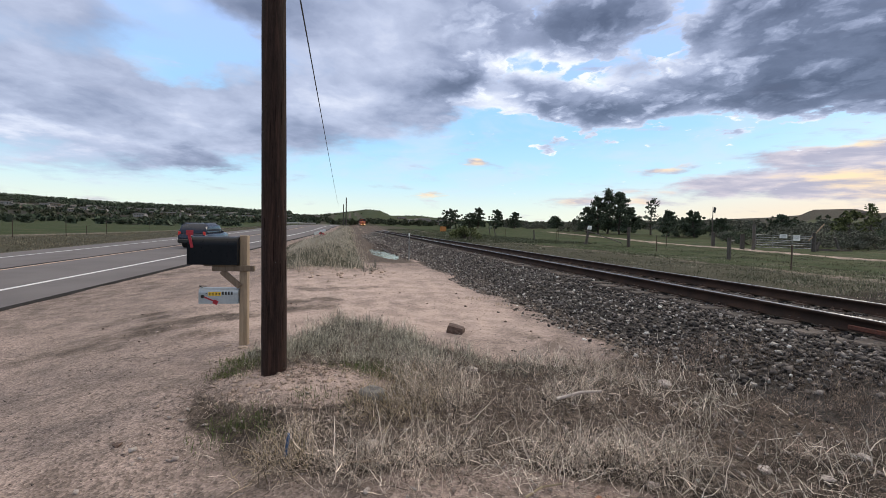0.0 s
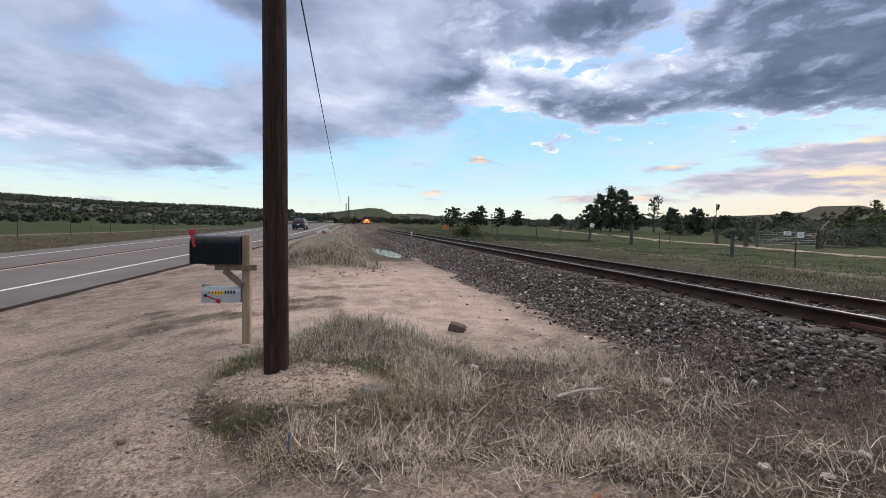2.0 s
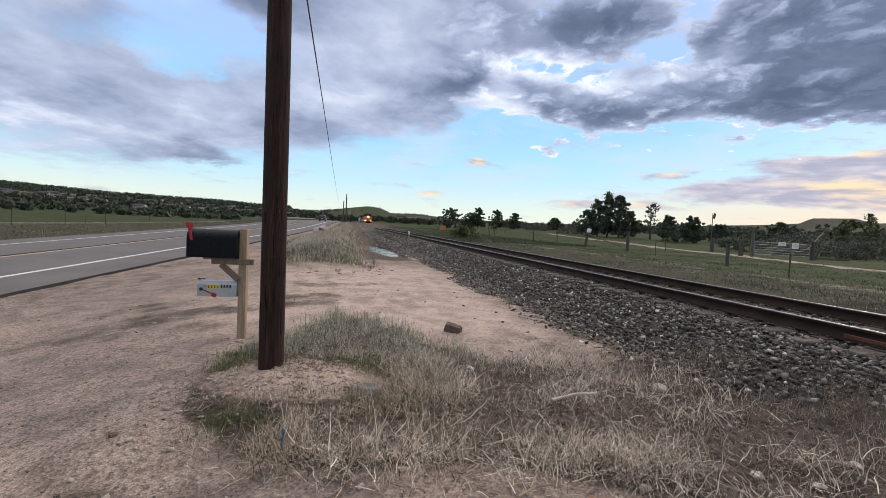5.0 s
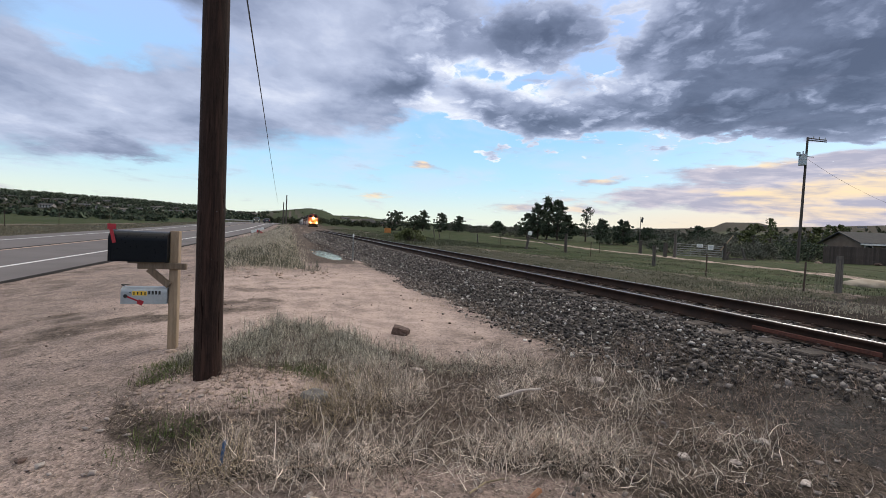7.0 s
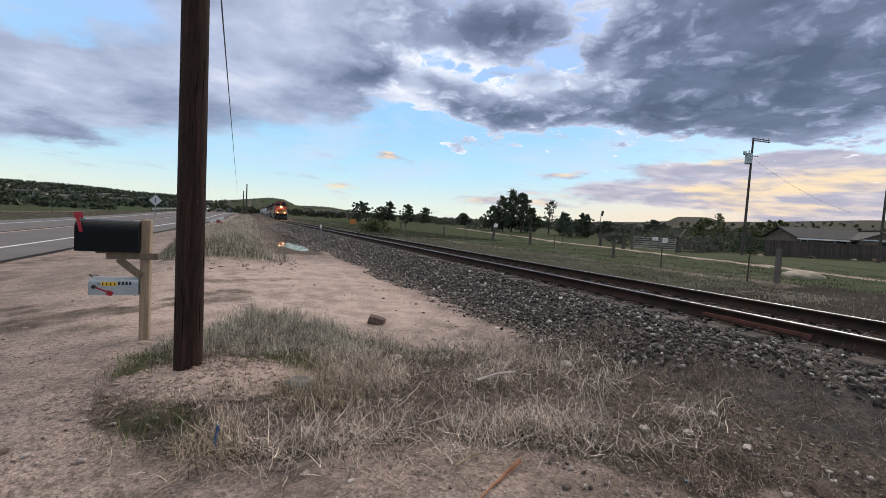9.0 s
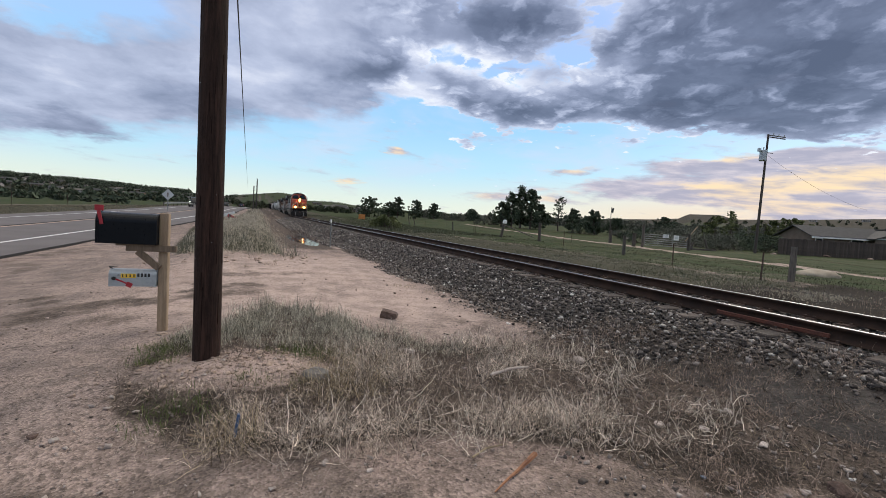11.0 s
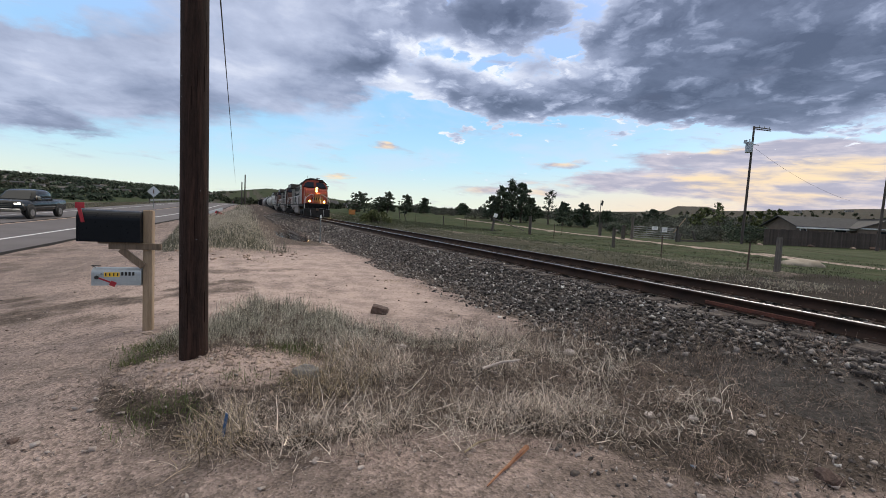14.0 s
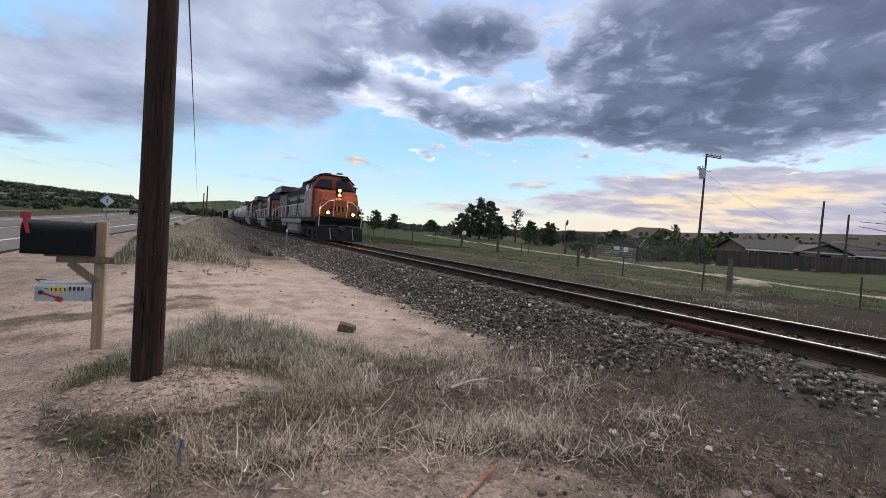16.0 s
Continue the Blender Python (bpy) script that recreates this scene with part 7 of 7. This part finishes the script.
    for k, sx in enumerate((-1, 1)):
        boxpart("windscreen_frame", (1.24, 0.05, 0.05), (sx * 0.75, -2.455, 3.70), DARK_PAINT, cab, "", 0.01)
        boxpart("cab_door", (0.04, 0.62, 1.75), (sx * 1.535, -4.55, 2.55), GREY_PAINT, cab, "", 0.015)
        boxpart("sunshade", (0.30, 1.0, 0.03), (sx * 1.66, -3.3, 3.98), DARK_PAINT, cab, "", 0, (0, sx * 12, 0))
    for k in range(3):
        rodpart("horn", (-0.5 + 0.14 * k, -3.0, 4.82), (-0.5 + 0.14 * k, -2.6, 4.84), 0.03, STEEL, cab, r1=0.07)
    rodpart("antenna", (0.7, -4.2, 4.65), (0.7, -4.2, 5.2), 0.012, DARK_PAINT, cab)
    boxpart("air_conditioner", (1.1, 0.8, 0.22), (0, -4.35, 4.78), GREY_PAINT, cab, "", 0.04)
    boxpart("number_board", (0.6, 0.06, 0.2), (-0.75, -2.6, 4.42), DARK_PAINT, cab)
    # lamps
    lens = BEAM if first else DARK_GLASS
    bm = bmesh.new()
    box(bm, (0.40, 0.40, 0.76), pose(0, -1.22, 3.34), 0.05)
    lamp = part("headlight", bm, DARK_PAINT, loco)
    for z in (3.18, 3.50):
        rodpart("lens", (0, -1.02, z), (0, -0.97, z), 0.055, lens, lamp, "glowing amber lens" if first else "", seg=14)
        rodpart("reflector", (0, -1.05, z), (0, -1.0, z), 0.11, BOWL if first else DARK_PAINT, lamp, seg=14)
    for sx in (-1, 1):
        bm = bmesh.new()
        box(bm, (0.34, 0.2, 0.34), pose(sx * 0.85, -0.55, 1.92), 0.04)
        d = part("ditch_light", bm, DARK_PAINT, loco)
        rodpart("lens", (sx * 0.85, -0.45, 1.92), (sx * 0.85, -0.40, 1.92), 0.055, lens, d, "glowing amber lens" if first else "", seg=14)
        rodpart("reflector", (sx * 0.85, -0.47, 1.92), (sx * 0.85, -0.43, 1.92), 0.11, BOWL if first else DARK_PAINT, d, seg=14)
    # handrails and steps
    for sx in (-1, 1):
        rodpart("handrail", (sx * 1.42, -0.35, 1.0), (sx * 1.42, -0.35, 2.15), 0.022, WHITE, loco)
        rodpart("handrail", (sx * 1.42, -0.35, 2.15), (sx * 0.75, -0.55, 2.75), 0.022, WHITE, loco)
        rodpart("handrail", (sx * 0.75, -0.55, 2.75), (sx * 0.45, -0.55, 2.75), 0.022, WHITE, loco)
        rodpart("handrail", (sx * 0.45, -0.55, 2.75), (sx * 0.45, -0.55, 1.6), 0.02, WHITE, loco)
        for z in (0.35, 0.7, 1.05):
            boxpart("step", (0.5, 0.3, 0.05), (sx * 1.25, -0.75, z), RUSTY, loco, "", 0)
        rodpart("handrail", (sx * 1.45, -5.0, 2.6), (sx * 1.45, -L + 1, 2.6), 0.025, WHITE, loco)
        for k in range(8):
            yy = -5.6 - 2.1 * k
            rodpart("stanchion", (sx * 1.45, yy, 1.55), (sx * 1.45, yy, 2.6), 0.022, WHITE, loco)
    # engine hood in panels, radiator wings
    bm = bmesh.new()
    prism(bm, [(-5.0, 1.58), (-5.0, 4.15), (-16.2, 4.15), (-16.2, 1.58)], -0.95, 0.95)
    hood = part("hood", bm, HOOD, loco, "grimy dark maroon engine hood")
    for sx in (-1, 1):
        for k in range(9):
            boxpart("hood_door", (0.04, 1.1, 1.5), (sx * 0.96, -5.7 - 1.2 * k, 2.55), (GREY_PAINT if first else HOOD) if k % 4 else DARK_PAINT, hood, "", 0.012)
            boxpart("louvre", (0.03, 0.9, 0.30), (sx * 0.985, -5.7 - 1.2 * k, 2.95), DARK_PAINT, hood, "", 0.01)
        boxpart("hood_stripe", (0.03, 11.0, 0.5), (sx * 0.962, -10.6, 3.75), DARK_PAINT, hood, "dark stripe", 0)
    bm = bmesh.new()
    prism(bm, [(-5.1, 4.1), (-5.4, 4.5), (-8.8, 4.5), (-9.2, 4.1)], -1.0, 1.0)
    box(bm, (0.8, 1.5, 0.35), pose(0, -11.5, 4.3), 0.05)
    part("exhaust_housing", bm, DARK_PAINT, loco, "dark roof housings")
    bm = bmesh.new()
    prism(bm, [(-16.2, 1.58), (-16.2, 4.3), (-20.9, 4.3), (-20.9, 1.58)], -1.0, 1.0)
    part("radiator_cab", bm, HOOD, loco)
    bm = bmesh.new()
    prism(bm, [(-15.6, 4.0), (-16.3, 4.62), (-20.9, 4.62), (-20.9, 4.0)], -1.55, 1.55)
    part("radiator_housing", bm, DARK_PAINT, loco, "dark overhanging radiator")
    for k in range(3):
        rodpart("roof_fan", (0, -12.9 - 1.25 * k, 4.12), (0, -12.9 - 1.25 * k, 4.34), 0.5, DARK_PAINT, loco, seg=18)
    for sx in (-1, 1):
        for k in range(4):
            boxpart("radiator_grille", (0.04, 1.0, 0.42), (sx * 1.56, -16.9 - 1.15 * k, 4.3), STEEL, loco, "", 0.01)
        boxpart("sill_panel", (0.05, 9.6, 0.34), (sx * 1.50, -10.8, 1.28), GREY_PAINT, loco, "dusty walkway edge", 0.01)
        rodpart("air_tank", (sx * 1.15, -13.9, 0.95), (sx * 1.15, -16.2, 0.95), 0.22, GREY_PAINT, loco, seg=12)
    return loco


def tank_car(pale):
    car = tagged(new("tank_car"), "pale grey cylindrical tank car in the train" if pale else "black cylindrical tank car in the train", "tank car", "tank cars")
    m = TANK_GREY if pale else TANK_BLACK
    bm = bmesh.new()
    rod(bm, (0, -1.6, 2.65), (0, -15.4, 2.65), 1.5, seg=28)
    for y, s in ((-1.6, 1), (-15.4, -1)):
        rod(bm, (0, y, 2.65), (0, y + s * 0.35, 2.65), 1.5 if s > 0 else 1.5, 0.9, seg=28)
    part("tank", bm, m, car, smooth=True)
    boxpart("sill", (2.6, 16.2, 0.25), (0, -8.5, 1.05), DARK_PAINT, car, "", 0.02)
    rodpart("dome", (0, -8.5, 4.1), (0, -8.5, 4.55), 0.55, m, car, seg=16)
    boxpart("dome_walk", (2.6, 2.4, 0.06), (0, -8.5, 4.15), STEEL, car, "", 0)
    for sx in (-1, 1):
        rodpart("ladder", (sx * 1.45, -8.5, 1.2), (sx * 1.2, -8.5, 4.5), 0.04, STEEL, car)
    bogie(car, -2.6, 2), bogie(car, -14.4, 2)
    return car


def hopper_car():
    car = tagged(new("hopper_car"), "dark covered hopper car in the train", "hopper car", "hopper cars")
    bm = bmesh.new()
    prism(bm, [(-0.9, 1.3), (-0.9, 4.2), (-1.4, 4.4), (-15.6, 4.4), (-16.1, 4.2), (-16.1, 1.3)], -1.5, 1.5)
    part("body", bm, GREY_PAINT, car)
    for sx in (-1, 1):
        for k in range(12):
            boxpart("rib", (0.1, 0.1, 2.8), (sx * 1.54, -1.4 - 1.29 * k, 2.75), DARK_PAINT, car, "", 0)
    boxpart("sill", (2.8, 16, 0.3), (0, -8.5, 1.15), DARK_PAINT, car, "", 0.02)
    bogie(car, -2.6, 2), bogie(car, -14.4, 2)
    return car


# the train, unit by unit: thing and distance of its nose behind the first nose
TRAIN = []


def assemble():
    at = 0.0
    first, second = locomotive(True), locomotive(False)
    pale, black, hop = tank_car(True), tank_car(False), hopper_car()
    used = set()
    for kind, length in ([(first, 22.6)] + [(second, 22.6)] * 2 + [(pale, 17.6), (pale, 17.6), (black, 17.6), (pale, 17.6)] + [(hop, 17.6)] * 3 + [(black, 17.6), (hop, 17.6)]):
        ob = kind if kind not in used else copy_thing(kind, Matrix())
        used.add(kind)
        ob.scale = (SC, SC, SC)
        TRAIN.append((ob, at * SC))
        at += length


assemble()


# ---------------- road vehicles: nose at +y, middle at 0, z from the ground ----------------
SUV_PAINT = pmat("dark_blue_car_paint", (0.010, 0.016, 0.032), (0.014, 0.02, 0.038), 2, 0.22, 0.0, 20, 0.0, spec=0.4)
PICKUP_PAINT = pmat("black_car_paint", (0.008, 0.010, 0.011), (0.012, 0.014, 0.015), 2, 0.2, 0.0, 20, 0.0, spec=0.35)
CHROME = pmat("chrome", (0.55, 0.56, 0.57), (0.45, 0.46, 0.47), 4, 0.15, 0.0, 30, 1.0)
TAIL = glow("tail_lamp", (0.8, 0.04, 0.03), 0.12)
WHITE_LAMP = glow("front_lamp", (1.0, 0.93, 0.8), 3.0)


def shell(bm, sections):
    """Rounded body through sections of (y, half width at sill, half width at top, z low, z high)."""
    rings = []
    for y, w0, w1, z0, z1 in sections:
        h = z1 - z0
        pts = [(-w0 * 0.93, z0), (-w0, z0 + 0.18 * h), (-w0, z0 + 0.55 * h), (-(w0 * 0.35 + w1 * 0.65), z0 + 0.86 * h), (-w1 * 0.88, z1), (0, z1 + 0.02)]
        pts = pts + [(-x, z) for x, z in pts[-2::-1]]
        rings.append([bm.verts.new((x, y, z)) for x, z in pts])
    for a, b in zip(rings, rings[1:]):
        for i in range(len(a)):
            j = (i + 1) % len(a)
            bm.faces.new((a[i], b[i], b[j], a[j]))
    bm.faces.new(rings[0]), bm.faces.new(rings[-1][::-1])


def quad_pane(name, pts, parent, thick=0.015, material=None):
    bm = bmesh.new()
    a = [bm.verts.new(p) for p in pts]
    f = bm.faces.new(a)
    bm.normal_update()
    ext = bmesh.ops.extrude_face_region(bm, geom=[f])
    bmesh.ops.translate(bm, vec=f.normal * thick, verts=[v for v in ext["geom"] if isinstance(v, bmesh.types.BMVert)])
    return part(name, bm, material or DARK_GLASS, parent)


def car_wheels(car, ys, x, r, w=0.24):
    for y in ys:
        for sx in (-1, 1):
            hub = new("wheel")
            hub.parent = car
            hub.location = (sx * x, y, r)
            bm = bmesh.new()
            rod(bm, (-w / 2, 0, 0), (w / 2, 0, 0), r, seg=24)
            bmesh.ops.bevel(bm, geom=[e for e in bm.edges if abs(e.verts[0].co.x - e.verts[1].co.x) < 1e-4], offset=0.03, segments=1, affect="EDGES")
            part("tyre", bm, TYRE, hub)
            bm = bmesh.new()
            rod(bm, (sx * (w / 2 - 0.06), 0, 0), (sx * (w / 2 + 0.012), 0, 0), r * 0.62, r * 0.58, seg=20)
            for k in range(5):
                a = k * 1.2566
                box(bm, (0.03, 0.07, r * 0.55), pose(sx * (w / 2 + 0.012), 0, 0, math.degrees(a)) @ pose(0, 0, r * 0.3), 0.008)
            part("rim", bm, ALLOY, hub)


def suv(paint, label, mid=0.0):
    car = tagged(new("suv"), label, "car")
    bm = bmesh.new()
    shell(bm, [(-2.30, 0.86, 0.84, 0.42, 0.98), (-2.18, 0.92, 0.88, 0.34, 1.05), (-1.2, 0.94, 0.90, 0.30, 1.05), (0.9, 0.94, 0.90, 0.30, 1.05), (1.9, 0.92, 0.84, 0.32, 0.98), (2.25, 0.84, 0.70, 0.40, 0.80)])
    part("body", bm, paint, car, smooth=True)
    bm = bmesh.new()
    shell(bm, [(-2.22, 0.88, 0.80, 1.0, 1.08), (-1.95, 0.86, 0.70, 1.0, 1.70), (-1.5, 0.87, 0.72, 1.0, 1.74), (0.2, 0.87, 0.72, 1.0, 1.72), (0.55, 0.87, 0.72, 1.0, 1.60), (1.05, 0.87, 0.80, 1.0, 1.07)])
    part("cabin", bm, paint, car, smooth=True)
    quad_pane("rear_window", [(-0.66, -2.17, 1.14), (0.66, -2.17, 1.14), (0.60, -2.0, 1.56), (-0.60, -2.0, 1.56)], car)
    quad_pane("windscreen", [(0.70, 1.05, 1.12), (-0.70, 1.05, 1.12), (-0.62, 0.60, 1.58), (0.62, 0.60, 1.58)], car)
    for sx in (-1, 1):
        for y0, y1 in ((-1.85, -1.15), (-1.05, -0.2), (-0.1, 0.6)):
            q = [(sx * 0.885, y0, 1.12), (sx * 0.885, y1, 1.12), (sx * 0.775, y1 - 0.02, 1.56), (sx * 0.775, y0 + 0.06, 1.56)]
            quad_pane("side_window", q if sx > 0 else q[::-1], car)
        boxpart("tail_light", (0.16, 0.08, 0.34), (sx * 0.80, -2.22, 1.0), TAIL, car, "glowing red tail light", 0.02)
        boxpart("headlight", (0.34, 0.10, 0.16), (sx * 0.58, 2.16, 0.74), CHROME, car, "", 0.03)
        boxpart("roof_rail", (0.04, 2.2, 0.04), (sx * 0.66, -0.7, 1.77), BLACK, car, "", 0.01)
        boxpart("mirror", (0.16, 0.12, 0.12), (sx * 1.0, 0.55, 1.12), paint, car, "", 0.03)
    boxpart("rear_bumper", (1.76, 0.14, 0.26), (0, -2.30, 0.52), BLACK, car, "", 0.04)
    boxpart("number_plate", (0.32, 0.02, 0.15), (0, -2.335, 0.86), WHITE, car, "", 0)
    car_wheels(car, (-1.35, 1.40), 0.80, 0.36)
    car.scale = (0.93, 0.93, 0.93)
    return car


def pickup():
    car = tagged(new("pickup_truck"), "black pickup truck with chrome bumper and lit headlights", "pickup truck")
    bm = bmesh.new()
    shell(bm, [(-2.95, 0.94, 0.92, 0.55, 1.20), (-2.85, 0.99, 0.96, 0.50, 1.24), (-1.0, 1.0, 0.97, 0.46, 1.24), (0.9, 1.0, 0.96, 0.46, 1.22), (1.2, 1.0, 0.93, 0.46, 1.26), (2.5, 0.98, 0.86, 0.48, 1.20), (2.85, 0.92, 0.80, 0.52, 1.10)])
    part("body", bm, PICKUP_PAINT, car, smooth=True)
    bm = bmesh.new()
    shell(bm, [(-1.05, 0.93, 0.80, 1.18, 1.30), (-0.90, 0.92, 0.74, 1.18, 1.86), (-0.4, 0.93, 0.76, 1.18, 1.93), (0.6, 0.93, 0.76, 1.18, 1.90), (0.85, 0.93, 0.76, 1.18, 1.80), (1.50, 0.93, 0.84, 1.18, 1.26)])
    part("cabin", bm, PICKUP_PAINT, car, smooth=True)
    quad_pane("windscreen", [(0.76, 1.50, 1.30), (-0.76, 1.50, 1.30), (-0.66, 0.92, 1.80), (0.66, 0.92, 1.80)], car)
    quad_pane("rear_window", [(-0.68, -1.03, 1.34), (0.68, -1.03, 1.34), (0.62, -0.93, 1.74), (-0.62, -0.93, 1.74)], car)
    boxpart("bed", (1.64, 1.75, 0.08), (0, -1.95, 1.23), BLACK, car, "open cargo bed", 0.02)
    bm = bmesh.new()
    box(bm, (1.05, 0.10, 0.42), pose(0, 2.86, 0.93), 0.05)
    grille = part("grille", bm, BLACK, car)
    for z in (0.80, 0.92, 1.04):
        boxpart("grille_bar", (0.98, 0.03, 0.03), (0, 2.92, z), CHROME, grille, "", 0)
    boxpart("front_bumper", (1.86, 0.2, 0.24), (0, 2.86, 0.58), CHROME, car, "chrome bumper", 0.05)
    for sx in (-1, 1):
        boxpart("headlight", (0.34, 0.14, 0.2), (sx * 0.72, 2.78, 1.0), WHITE_LAMP, car, "lit headlight", 0.04)
        boxpart("mirror", (0.2, 0.14, 0.26), (sx * 1.1, 1.05, 1.36), CHROME, car, "", 0.04)
        boxpart("trim", (0.02, 3.4, 0.05), (sx * 1.003, -0.2, 0.78), CHROME, car, "bright side trim", 0)
        for y0, y1 in ((-0.8, 0.0), (0.1, 0.95)):
            q = [(sx * 0.95, y0, 1.30), (sx * 0.95, y1, 1.30), (sx * 0.83, y1 - 0.12, 1.76), (sx * 0.83, y0 + 0.03, 1.76)]
            quad_pane("side_window", q if sx > 0 else q[::-1], car)
        for y in (-1.75, 1.85):
            bm = bmesh.new()
            rod(bm, (sx * 0.93, y, 0.52), (sx * 1.035, y, 0.52), 0.50, 0.47, seg=20)
            part("wheel_arch", bm, BLACK, car)
    car_wheels(car, (-1.75, 1.85), 0.93, 0.41, 0.28)
    car.scale = (0.93, 0.93, 0.93)
    return car


SUV = suv(SUV_PAINT, "dark blue sport utility car driving away on the road")
PICKUP = pickup()
FOLLOWER = suv(PICKUP_PAINT, "dark car driving along the road far behind the pickup")


# ---------------- what moves ----------------
def on_road(s, y, back=False):
    """A car's pose, s metres right of the centre line; back: driving towards smaller y."""
    t, g = float(np.interp(y, _ys, _turn)), float(np.interp(y + 1, _ys, _zs) - np.interp(y - 1, _ys, _zs)) / 2
    m = pose(float(road_x(y)) + s / math.cos(t), y, float(road_z(y)), 0, 0, math.degrees(t)) @ pose(0, 0, 0, math.degrees(math.atan(g)))
    return m @ pose(0, 0, 0, 0, 0, 180) if back else m


def motions():
    times = [0.0, 2.0, 4.0, 6.0, 8.0, 10.0, 12.0, 14.0, 16.0]
    for ob, behind in TRAIN:
        walk(ob, [(t, rail_pose(RAIL_U, 25.4 + 11.35 * (16 - t) + behind) @ pose(0, 0, 0, 0, 0, 180)) for t in times])
    steps = [0.5 * i for i in range(33)]
    walk(SUV, [(t, on_road(1.95, 29.0 + 16.0 * t)) for t in steps])
    walk(PICKUP, [(t, on_road(-1.9, 32.4 + 17.3 * (14 - t), True)) for t in steps])
    walk(FOLLOWER, [(t, on_road(-1.9, 112.0 + 15.0 * (14 - t), True)) for t in steps])


motions()
